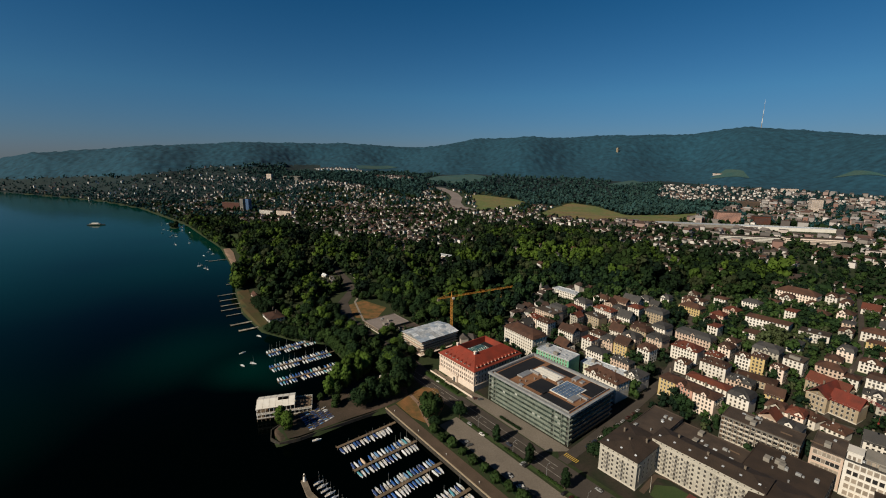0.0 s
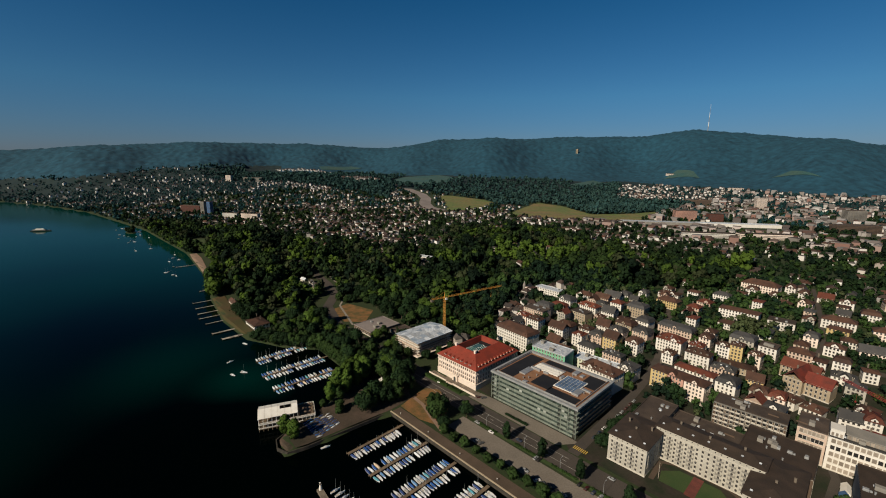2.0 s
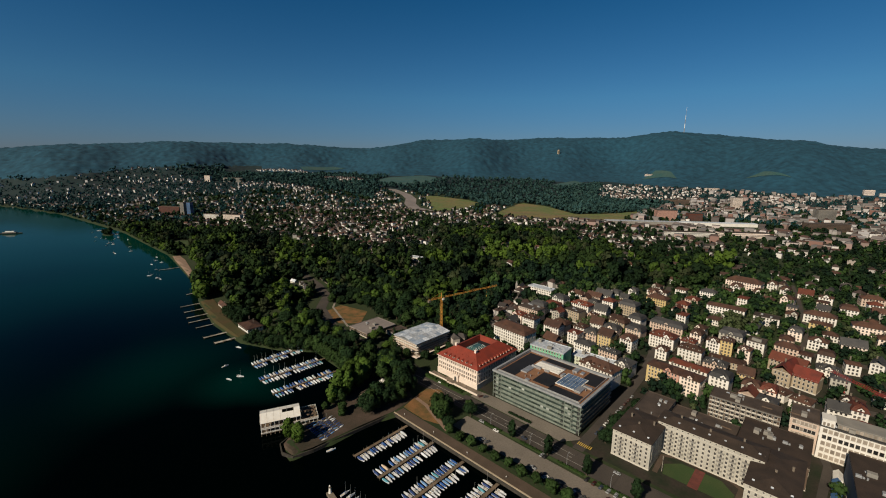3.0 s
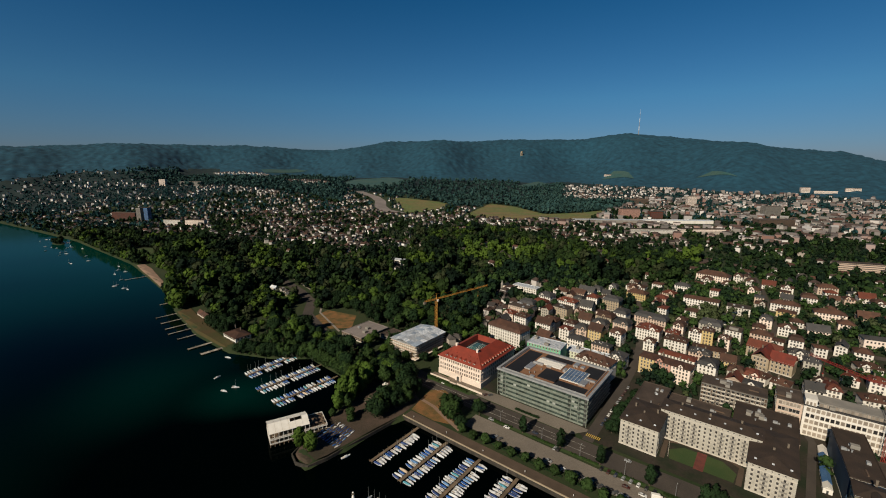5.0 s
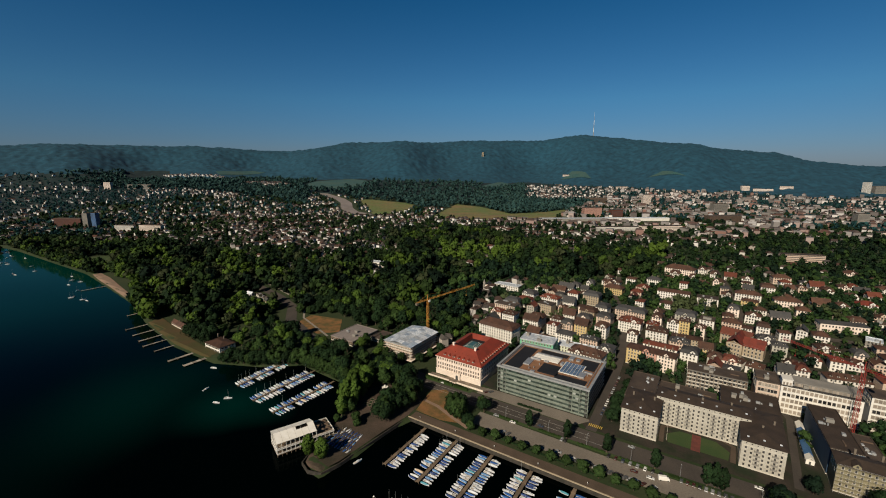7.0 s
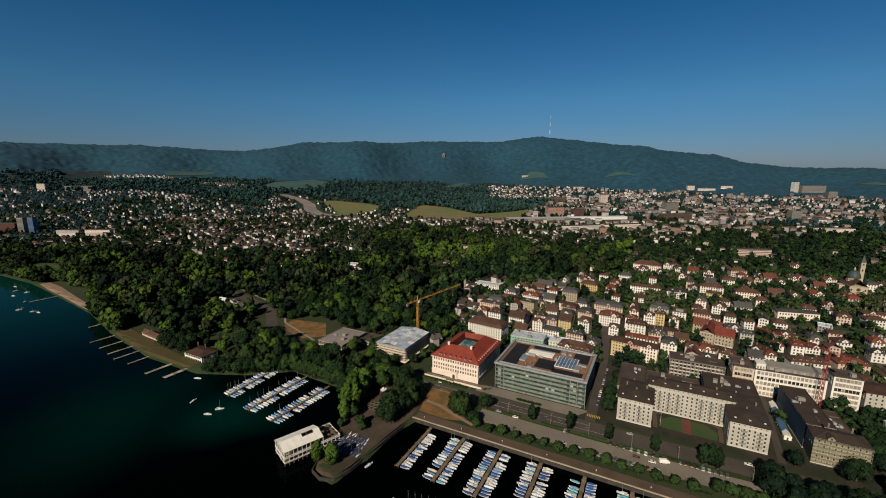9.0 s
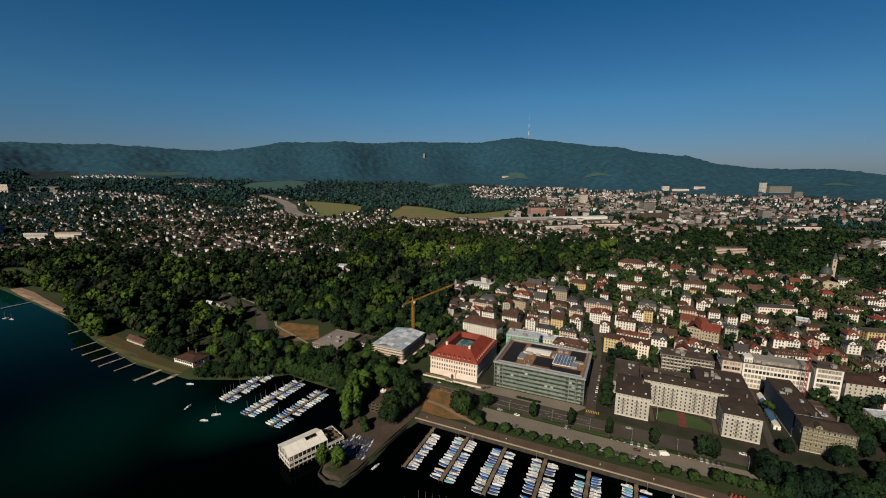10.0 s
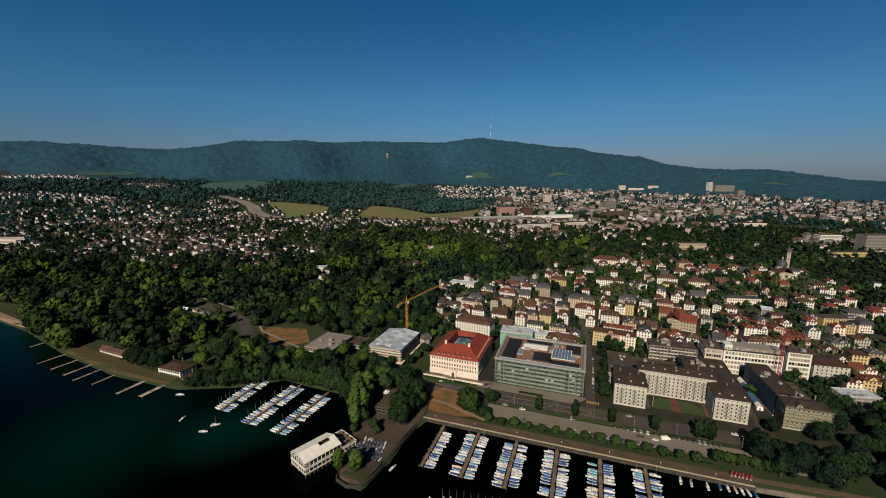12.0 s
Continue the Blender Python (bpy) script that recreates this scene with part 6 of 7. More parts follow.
# blue and white site cabins in the street beside the wrapped office
def site_cabin(v, length, mat, label):
    o = thing("site_cabin", place(-13.5, v, 3.3, 2.0), label, "cabin", "site cabins")
    part("body", Shape().box(0, 0, 0, 4.4, length, 2.9, bevel=0.12), mat, o)
    part("roof", roof_shape(4.4, length, 2.9, "gable", 0.15), mat, o)
    part("door", Shape().box(1.6, -0.08, 0.05, 2.6, 0.02, 2.1), "dark_frame", o)
    for i in range(int(length / 4)):
        part("window", WIN["small"], None, o, at=pose(0, length - 2 - i * 4, 1.1, 0, 0, -90))


for v, length, mat, label in ((246, 6, "canvas", "white site cabin with pitched tarpaulin roof"), (253, 16, "blue_tarp", "long blue site shelter with tarpaulin roof"), (270, 15, "blue_tarp", "long blue site shelter with tarpaulin roof"), (286, 9, "canvas", "white site cabin with pitched tarpaulin roof")):
    site_cabin(v, length, mat, label)

# ---- the domed church on its hill ----
def church():
    o = thing("church", place(119, 603, None, 4), "weathered sandstone church with green copper dome and bell tower", "church")
    taken.append((*to_xy(130, 615), 26))
    part("nave", Shape().box(0, 0, -3, 18, 30, 15).box(-0.3, -0.3, 14.4, 18.3, 30.3, 15.2), "old_stone", o)
    part("nave_roof", roof_shape(18, 30, 15.2, "gable"), "brown_tile", o)
    part("transept", Shape().box(-6, 12, -3, 24, 24, 13), "old_stone", o)
    drum = part("drum", Shape().tube((9, 18, 15), (9, 18, 23), 6.6, n=16), "old_stone", o)
    rings = [[(9 + r * math.cos(a), 18 + r * math.sin(a), z) for a in np.linspace(0, 2 * math.pi, 17)[:-1]] for r, z in ((7.2, 23), (7.0, 25.5), (6.1, 28.5), (4.3, 31), (1.9, 32.6), (1.0, 32.9))]
    dome = part("dome", Shape().loft(rings), "copper", o, "dark green copper dome")
    part("lantern", Shape().tube((9, 18, 32.7), (9, 18, 35), 0.9, n=8).tube((9, 18, 35), (9, 18, 37), 1.1, 0.1, 8), "old_stone", dome)
    t = part("bell_tower", Shape().box(18, 26.8, -3, 22.6, 31.4, 42).box(17.7, 26.5, 36, 22.9, 31.7, 36.8), "old_stone", o)
    part("belfry_roof", Shape().loft([[(17.7, 26.5, 42), (22.9, 26.5, 42), (22.9, 31.7, 42), (17.7, 31.7, 42)], [(20, 29, 51), (20.5, 29, 51), (20.5, 29.4, 51), (20, 29.4, 51)]]), "copper", t)
    for z in (30, 38):
        part("belfry_window", WIN["arch"], None, t, at=pose(20.3, 26.8, z))
    part("rose_window", Shape().tube((9, 0.1, 11), (9, -0.25, 11), 2.2, n=14), "pane", o)
    portal = part("portal", Shape().box(5, -2.5, -3, 13, 0, 6.5).loft([[(4.6, y, 6.5), (13.4, y, 6.5), (9, y, 9)] for y in (-2.7, 0)]), "old_stone", o)
    part("door", Shape().box(7.6, -2.7, -0.5, 10.4, -2.45, 4.2), "dark_frame", portal)
    for x in (2.2, 15.8):
        for z in (3, 9):
            part("window", WIN["arch"], None, o, at=pose(x, 0, z))
    for i in range(10):
        a = 2 * math.pi * i / 10
        part("drum_window", WIN["arch"], None, drum, at=Matrix.Translation((9 + 6.6 * math.sin(a), 18 - 6.6 * math.cos(a), 18.5)) @ pose(0, 0, 0, 0, 0, math.degrees(a)))


church()
chapel = thing("gabled_chapel", place(-352, 452, None, 15), "tall narrow cream gabled villa with turret", "villa")
part("wall", Shape().box(0, 0, -2, 8, 11, 10), "cream", chapel)
part("roof", roof_shape(8, 11, 10, "gable"), "grey_tile", chapel)
part("turret", Shape().tube((-1, 1, -2), (-1, 1, 12), 1.8, n=10).tube((-1, 1, 12), (-1, 1, 18), 2.1, 0.1, 10), "grey_wall", chapel)


# ---- cranes ----
def crane(u, v, top, reach, counter, turn, mat, label):
    x, y = to_xy(u, v)
    g = float(height(x, y))
    o = thing("tower_crane", place(u, v, g, turn), label, "tower crane", "tower cranes")
    h, r = top - g, 0.9
    mast = Shape()
    for sx, sy in ((-r, -r), (r, -r), (r, r), (-r, r)):
        mast.tube((sx, sy, 0), (sx, sy, h), 0.16, n=4)
    for k in range(int(h / 2)):
        for a, c in (((-r, -r), (r, -r)), ((r, -r), (r, r)), ((r, r), (-r, r)), ((-r, r), (-r, -r))):
            a, c = (a, c) if k % 2 else (c, a)
            mast.tube((*a, k * 2), (*c, k * 2 + 2), 0.09, n=3)
    tagged(part("mast", mast, mat, o), kind="stuff")
    jib = Shape()
    for x0, x1 in ((0, reach), (-counter, 0)):
        for yy, zz in ((-0.7, h), (0.7, h), (0, h + 1.3)):
            jib.tube((x0, yy, zz), (x1, yy, zz), 0.14, n=4)
    for k in range(int(-counter / 2), int(reach / 2)):
        jib.tube((k * 2, -0.7, h), (k * 2 + 1, 0, h + 1.3), 0.08, n=3).tube((k * 2 + 1, 0, h + 1.3), (k * 2 + 2, 0.7, h), 0.08, n=3)
    arm = part("jib", jib, mat, o)
    tagged(arm, kind="stuff")
    part("peak", Shape().tube((0, 0, h), (0, 0, h + 6), 0.6, 0.15, 4), mat, o)
    part("cab", Shape().box(0.6, -1.6, h - 2.4, 2.6, -0.2, h - 0.2, bevel=0.15), "canvas", arm)
    part("counterweight", Shape().box(-counter, -1, h - 2.2, -counter + 2.6, 1, h + 0.2, bevel=0.1), "stone", arm)
    for end in (reach * 0.7, -counter + 1):
        part("tie", Shape().tube((0, 0, h + 6), (end, 0, h + (1.3 if end > 0 else 0.2)), 0.07, n=3), mat, o)
    part("hook", Shape().tube((reach * 0.8, 0, h), (reach * 0.8, 0, h - 9), 0.04, n=3).box(reach * 0.8 - 0.3, -0.3, h - 10, reach * 0.8 + 0.3, 0.3, h - 9), mat, arm)


crane(-327, 271, 50.5, 80, 17, 80, "crane_yellow", "yellow lattice tower crane over the renovation")
crane(18, 300, 54, 55, 17, 138, "crane_red", "red lattice tower crane beside the office building")


# ---- larger buildings far off ----
def far_building(u, v, w, d, h, wall="white", roof="flat_roof", turn=38.0, label="", storey=3.2, kind="band"):
    o = thing("far_building", place(u, v, None, turn), label or "large pale building across the valley", "building", "large far buildings")
    taken.append((*to_xy(u + w / 2 * math.cos(radians(turn)) - d / 2 * math.sin(radians(turn)), v + w / 2 * math.sin(radians(turn)) + d / 2 * math.cos(radians(turn))), math.hypot(w, d) / 2))
    part("wall", Shape().box(0, 0, -4, w, d, h), wall, o)
    part("roof", roof_shape(w, d, h, "flat"), roof, o)
    s = Shape()
    for k in range(int(h / storey)):
        z = k * storey + 1.1
        if kind == "band":
            s.box(0.6, -0.12, z, w - 0.6, 0.05, z + 1.3).box(w - 0.05, 0.6, z, w + 0.12, d - 0.6, z + 1.3).box(-0.12, 0.6, z, 0.05, d - 0.6, z + 1.3)
    if s.v:
        tagged(part("glazing_band", s, "pane", o), kind="stuff")
    return o


far_building(-2534, 738, 34, 16, 30, "cream", turn=30, label="tall white apartment tower on the far slope")
far_building(-2452, 804, 110, 14, 20, "grey_wall", turn=36, label="long grey apartment slab on the far slope")
far_building(-1664, 383, 16, 14, 44, "grey_wall", turn=28, label="grey-blue twin apartment tower near the shore")
far_building(-1640, 397, 14, 14, 44, "blue_tarp", turn=28, label="dark blue twin apartment tower near the shore")
far_building(-1800, 352, 92, 16, 24, "orange_tile", turn=27, label="long orange brick building near the shore")
far_building(-1509, 407, 60, 14, 17, "white", turn=26)
far_building(-1440, 441, 66, 14, 17, "cream", turn=26)
far_building(-706, 488, 44, 13, 9, "rose", "orange_tile", turn=20, label="terraced villas with terracotta roofs above the park")
far_building(-598, 462, 32, 12, 9, "white", "sheet", turn=14, label="white flat-roofed villa at the wood's edge")
far_building(-534, 1180, 200, 22, 9, "grey_wall", "sheet", 36, "long station hall with pale metal roof", kind="none")
far_building(-372, 1300, 210, 22, 9, "white", "sheet", 36, "long white station hall with pale roof", kind="none")
far_building(-345, 1065, 120, 20, 11, "white", turn=37)
far_building(-240, 1145, 110, 22, 12, "cream", turn=37)
far_building(-452, 1372, 58, 30, 32, "pink", turn=37, label="tall red brick brewery building")
far_building(-380, 1440, 40, 24, 22, "orange_tile", turn=37, label="red brick factory building")
far_building(-667, 1895, 62, 24, 24, "grey_wall", turn=33, label="dark grey office block")
far_building(-600, 1942, 100, 24, 22, "brown_wall", turn=33, label="dark violet office block")
far_building(-352, 1941, 34, 20, 46, "cream", turn=36, label="cream apartment tower above the town")
far_building(-88, 1692, 50, 26, 40, "grey_wall", turn=37, label="grey concrete tower block")
far_building(-93, 1438, 100, 30, 20, "brown_wall", turn=37, label="long brown office block")
far_building(23, 2816, 40, 16, 22, "cream", turn=25)
far_building(75, 2802, 90, 14, 12, "cream", turn=10)
far_building(196, 2882, 60, 14, 13, "cream", turn=11)
far_building(-601, 2628, 70, 14, 13, "cream", turn=30)
far_building(586, 3097, 30, 24, 56, "white", turn=42, label="pale hospital tower on the far slope")
far_building(630, 3135, 140, 30, 36, "grey_wall", turn=27, label="wide grey hospital block on the far slope")
far_building(641, 2707, 40, 26, 40, "grey_wall", turn=19, label="grey concrete tower block")
far_building(268, 1606, 30, 24, 34, "grey_wall", turn=22, label="grey concrete tower block")
far_building(364, 1084, 50, 18, 21, "white", turn=20)
far_building(410, 1005, 62, 24, 34, "grey_wall", turn=22, label="grey banded office tower")
far_building(315, 907, 80, 14, 9, "yellow", turn=20, label="long yellow hall at the wood's edge")
far_building(29, 874, 66, 14, 13, "rose", turn=20, label="terraced pink apartment row on the hill")
far_building(266, 1353, 100, 24, 11, "cream", turn=22)
far_building(-1062, 3050, 60, 14, 13, "cream", turn=-30, label="white hotel on a forest clearing")
lookout = thing("forest_tower", place(-1762, 3120), "pale ruined tower in the forest", "tower")
part("shaft", Shape().box(-8, -7, -5, -3, 7, 32).box(3, -7, -5, 8, 7, 29).box(-8, -7, 22, 8, 7, 32), "sand_wall", lookout)

# streets full of further houses
WOODS = [(-760, 462), (-620, 482), (-648, 565), (-735, 745), (-690, 890), (-520, 860), (-372, 797), (-270, 801), (-155, 765), (-148, 600), (-233, 575), (-330, 500), (-365, 475), (-318, 340), (-300, 300), (-318, 272), (-345, 275), (-350, 212), (-330, 172), (-345, 168), (-400, 172), (-432, 152), (-470, 155), (-551, 154), (-645, 160), (-760, 175), (-872, 195), (-985, 215), (-1291, 200), (-1400, 195), (-1420, 300), (-1248, 318), (-960, 439)]
FIELDS = [[(-883, 1079), (-1058, 1533), (-922, 1503), (-700, 1327), (-616, 1463), (-588, 1587), (-528, 1437), (-537, 1248), (-669, 1112)], [(-1426, 1306), (-1399, 1358), (-1242, 1389), (-1161, 1365), (-1033, 1146), (-1087, 1022)]]
ROADS = [([(-138, 206), (-140, 290), (-143, 346), (-148, 382), (-160, 430), (-182, 513), (-195, 600)], 5), ([(-300, 330), (-235, 345), (-143, 372), (-60, 380), (60, 400), (160, 430)], 6), ([(-20, 215), (-16, 300), (-48, 408), (-41, 504), (-52, 593), (-70, 720)], 4), ([(-300, 440), (-205, 452), (-110, 470), (0, 470), (120, 480)], 6),
         ([(-330, 206), (-380, 206), (-445, 210), (-507, 232), (-546, 265), (-602, 284), (-700, 305), (-900, 335)], 9), ([(-1090, 1000), (-1180, 1015), (-1270, 1075), (-1380, 1180), (-1490, 1250), (-1700, 1330)], 30), ([(-640, 1200), (-540, 1222), (-340, 1290), (-120, 1345), (200, 1400), (600, 1430)], 36)]


def near_road(u, v, more=0.0):
    for points, half in ROADS:
        for (a, b), (c, d) in zip(points, points[1:]):
            k = max(0, min(1, ((u - a) * (c - a) + (v - b) * (d - b)) / ((c - a) ** 2 + (d - b) ** 2)))
            if math.hypot(u - a - k * (c - a), v - b - k * (d - b)) < half + more:
                return True
    return False


def free(x, y, r):
    return all((x - a) ** 2 + (y - b) ** 2 > (r + c) ** 2 * 0.8 for a, b, c in taken)


rh = random.Random(21)
tries = [(-292 + col * 8.2 + rh.uniform(-3, 3), 300 + row * 8.0 + rh.uniform(-3, 3)) for row in range(46) for col in range(59)]
for u, v in tries:
    w, d, turn = rh.choice((10, 11, 12, 13, 15, 18)) + rh.uniform(-0.5, 0.5), rh.uniform(9.5, 13), rh.choice((-6, -4, -4, -3, 0)) if u < -30 else rh.uniform(2, 14)
    chance = 0.85 if v < 470 and u < -10 else 0.34 if v < 490 else 0.19
    if near_road(u + w / 2, v + d / 2, 3.5) or inside(u, v, WOODS) or (u < -230 and v > 520) or (u < -140 and v > 580) or (-150 < u < 60 and v < 335) or rh.random() > chance or not clear(u, v, w, d, turn, 2.6):
        continue
    x, y = to_xy(u + w / 2, v + d / 2)
    if (Vector((x, y)) - Vector(to_xy(130, 615))).length < 32:
        continue
    w2 = rh.uniform(9, 14)
    if v < 480 and rh.random() < 0.45 and clear(u, v, w + w2, d, turn, 1.2) and not near_road(u + w + w2 * 0.8, v + d / 2, 3.0):
        house(u + w * math.cos(radians(turn)), v + w * math.sin(radians(turn)), w2, d + rh.uniform(-1.5, 1.5), rh.choice((3, 4, 5)), rh.choice(("white", "cream", "rose", "ivory", "grey_wall", "yellow", "sand_wall")), rh.choice(("hip", "mansard", "flat", "low")), rh.choice(("brown_tile", "brown_tile", "grey_tile", "orange_tile")), turn, far=True)
    house(u, v, w, d, rh.choice((3, 4, 4)) if v < 470 and u < 0 else rh.choice((2, 3, 3)), rh.choice(("white", "white", "white", "white", "cream", "rose", "ivory", "cream")), rh.choice(("hip", "mansard", "gable", "hip", "low")), rh.choice(("brown_tile", "brown_tile", "brown_tile", "grey_tile", "grey_tile", "orange_tile") if u < -10 else ("brown_tile", "brown_tile", "brown_tile", "orange_tile", "grey_tile", "hall_tile")), turn, far=True)

# ---- trees ----
def crown(rng, h, r, n, size, low=0.3, form="round", count=14):
    """Clumps of leaves on lumps that fill a crown, with an uneven outline and gaps."""
    s, lumps = Shape(), []
    for _ in range(count):
        a, k = rng.uniform(0, 6.28), rng.uniform(0.15, 0.68)
        z = rng.uniform(low + 0.12, 0.9)
        wide = {"round": math.sin(math.pi * min(1, (z - low) / (1.05 - low)) ** 0.8) * 0.9 + 0.25, "column": 1.0, "cone": 1.15 - z}[form]
        lumps.append((Vector((math.cos(a) * k * r * wide, math.sin(a) * k * r * wide, z * h)), r * rng.uniform(0.34, 0.6) * max(0.45, wide)))
    if form == "column":
        lumps = []
        for i in range(26):
            f, a = (i + 0.5) / 26, i * 2.4 + rng.uniform(-0.5, 0.5)
            wide = min(1.0, 0.45 + 2.6 * f, 0.3 + 2.2 * (1 - f))
            k = r * wide * rng.uniform(0.25, 0.62)
            lumps.append((Vector((math.cos(a) * k, math.sin(a) * k, h * (low + (0.95 - low) * f))), r * wide * rng.uniform(0.34, 0.55)))
    middle = Vector((0, 0, h * (low + 1) / 2))
    for c, q in lumps:
        for _ in range(n // len(lumps)):
            d = Vector((rng.gauss(0, 1), rng.gauss(0, 1), rng.gauss(0.25, 1))).normalized()
            p = c + d * q * rng.uniform(0.72, 1.08)
            t = d.cross(Vector((rng.gauss(0, 1), rng.gauss(0, 1), rng.gauss(0, 1)))).normalized()
            b2 = (d + 0.32 * Vector((rng.gauss(0, 1), rng.gauss(0, 1), rng.gauss(0, 1)))).normalized().cross(t)
            f = size * rng.uniform(0.6, 1.25)
            turned = (0, 1, 2, 3) if t.cross(b2).dot(d) > 0 else (3, 2, 1, 0)
            s.add([p - t * f - b2 * f * 0.7, p + t * f * 0.9 - b2 * f, p + t * f + b2 * f * 0.8, p - t * f * 0.8 + b2 * f], [turned])
            out = (d * 0.8 + (p - middle) * 0.6 / r + Vector((rng.gauss(0, 1), rng.gauss(0, 1), rng.gauss(0, 1))) * 0.16).normalized()
            s.nor += [tuple(out)] * 4
        core = [Vector(v) for v in ((1, 0, 0), (0, 1, 0), (-1, 0, 0), (0, -1, 0), (0, 0, 1), (0, 0, -1))]
        s.add([c + v * q * 0.8 for v in core], [(0, 1, 4), (1, 2, 4), (2, 3, 4), (3, 0, 4), (1, 0, 5), (2, 1, 5), (3, 2, 5), (0, 3, 5)])
        s.nor += [tuple(v) for v in core]
    return s


def trunk(rng, h, r):
    s = Shape().tube((0, 0, -0.5), (0, 0, h * 0.45), 0.028 * h, 0.018 * h, 7).tube((0, 0, h * 0.45), (0, 0, h * 0.8), 0.018 * h, 0.006 * h, 6)
    for i in range(6):
        a, z = i * 1.05 + rng.uniform(-0.3, 0.3), h * rng.uniform(0.28, 0.6)
        s.tube((0, 0, z), (math.cos(a) * r * 0.7, math.sin(a) * r * 0.7, z + h * 0.18), 0.01 * h, 0.003 * h, 5)
    return s


def tree_kind(name, label, h, r, n, size, mat, seed, low=0.3, form="round"):
    rng = random.Random(seed)
    o = thing(name, pose(0, 0, 0), label, "tree", "trees by the lake")
    part("trunk", trunk(rng, h, r), "bark", o)
    part("crown", crown(rng, h, r, n, size, low, form), mat, o)
    return o


TREES = {
    "broad": tree_kind("broadleaf_tree", "full mid-green broadleaf tree in the lakeside park", 17, 7.2, 950, 0.62, "leaf", 1, 0.1),
    "dark": tree_kind("broadleaf_tree", "dense dark green broadleaf tree in the lakeside park", 18, 7.4, 950, 0.62, "leaf_dark", 2, 0.1),
    "light": tree_kind("broadleaf_tree", "sunlit light green broadleaf tree in the lakeside park", 16, 6.8, 900, 0.6, "leaf_light", 3, 0.12),
    "wide": tree_kind("broadleaf_tree", "wide spreading green tree in the lakeside park", 14, 8.4, 1000, 0.65, "leaf", 4, 0.12),
    "tall": tree_kind("poplar_tree", "tall full light green poplar by the water", 25, 7.8, 2200, 0.62, "leaf_light", 5, 0.1, "column"),
    # near-black leaf colour takes the place of shade and lens falloff
    "gloomy": tree_kind("broadleaf_tree", "dense tree by the shore path, leaves very dark to stand for shade", 17, 7.2, 950, 0.62, "leaf_deep", 9, 0.08),
    "column": tree_kind("street_tree", "columnar dark green street tree on the verge", 15, 3.4, 800, 0.5, "leaf_dark", 6, 0.14, "column"),
    "small": tree_kind("round_tree", "small clipped round tree on the promenade", 5.6, 2.9, 420, 0.42, "leaf", 7, 0.15),
    "fir": tree_kind("conifer_tree", "dark green pointed conifer among park trees", 18, 4.6, 800, 0.55, "leaf_dark", 8, 0.08, "cone"),
}
planted = set()
rt = random.Random(31)


def plant(kind, u, v, scale=1.0, z=None):
    m = place(u, v, z, rt.uniform(0, 360)) @ Matrix.Diagonal((scale * rt.uniform(0.9, 1.1), scale * rt.uniform(0.9, 1.1), scale, 1))
    if kind not in planted:
        planted.add(kind)
        TREES[kind].matrix_basis = m
        return
    o = copy_thing(TREES[kind], Matrix())
    o.matrix_basis = m


for u, v, k, sc in ((-309, 133, "tall", 0.95), (-312, 142, "tall", 1.0), (-316, 150, "tall", 0.95), (-320, 158, "tall", 0.9), (-303, 122, "tall", 0.7), (-305, 138, "tall", 0.85), (-309, 151, "tall", 0.9), (-314, 161, "tall", 0.9), (-300, 127, "broad", 0.7), (-327, 164, "dark", 1.0), (-277.5, 80, "tall", 0.62), (-289, 79, "tall", 0.62), (-283, 84, "column", 0.8), (-299, 113, "small", 1.1), (-287, 121, "small", 1.5), (-283, 118, "small", 1.1),
                    (-272, 138, "broad", 1.0), (-277, 147, "dark", 1.05), (-270, 152, "dark", 0.9), (-268, 163, "broad", 0.95), (-281, 160, "broad", 0.9), (-274, 172, "dark", 1.0), (-284, 178, "dark", 1.0), (-305, 172, "broad", 1.0), (-316, 166, "dark", 1.0), (-322, 176, "broad", 1.0), (-300, 186, "dark", 0.95), (-312, 188, "broad", 0.9),
                    (-231, 168, "broad", 1.1), (-225, 166, "broad", 1.0), (-228, 175, "dark", 0.95), (-215, 162, "dark", 0.6), (-213, 184, "dark", 0.7), (-218, 188, "broad", 0.65),
                    (-318, 214, "broad", 0.7), (-328, 213, "dark", 0.65), (-338, 214, "broad", 0.75), (-347, 213, "light", 0.7), (-305, 226, "dark", 0.6), (-302, 240, "broad", 0.6), (-300, 254, "dark", 0.65), (-352, 226, "broad", 0.7), (-353, 240, "dark", 0.8), (-177, 186, "column", 0.95), (-149.5, 187, "column", 1.05), (-123, 187.5, "column", 1.0), (-94, 188, "column", 1.0), (-66, 189, "column", 1.05), (-62, 190, "column", 1.15), (-58, 189, "column", 1.05)):
    plant(k, u, v, sc)
for i in range(18):
    plant(rt.choice(("broad", "dark", "dark", "light")), rt.uniform(-328, -286), rt.uniform(181, 196), rt.uniform(0.7, 1.0))
for i in range(9):
    plant(rt.choice(("broad", "dark")), rt.uniform(-281, -270), 134 + i * 5.4, rt.uniform(0.7, 0.95))
for i in range(15):
    plant("small", -211 + i * 9.9, 158.4 + i * 0.2 + rt.uniform(-0.6, 0.6), rt.uniform(1.05, 1.4))
for i in range(5):
    plant("small", -60 + i * 7, 166, rt.uniform(1.2, 1.6))
for i in range(7):
    plant(rt.choice(("broad", "dark", "dark")), -127 + rt.uniform(-1.5, 1.5), 226 + i * 9.5, rt.uniform(0.55, 0.75))
# corner by the shore path darkened with the near-black trees
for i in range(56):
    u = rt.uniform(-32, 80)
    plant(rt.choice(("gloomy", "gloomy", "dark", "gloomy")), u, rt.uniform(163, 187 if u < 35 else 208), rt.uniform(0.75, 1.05))
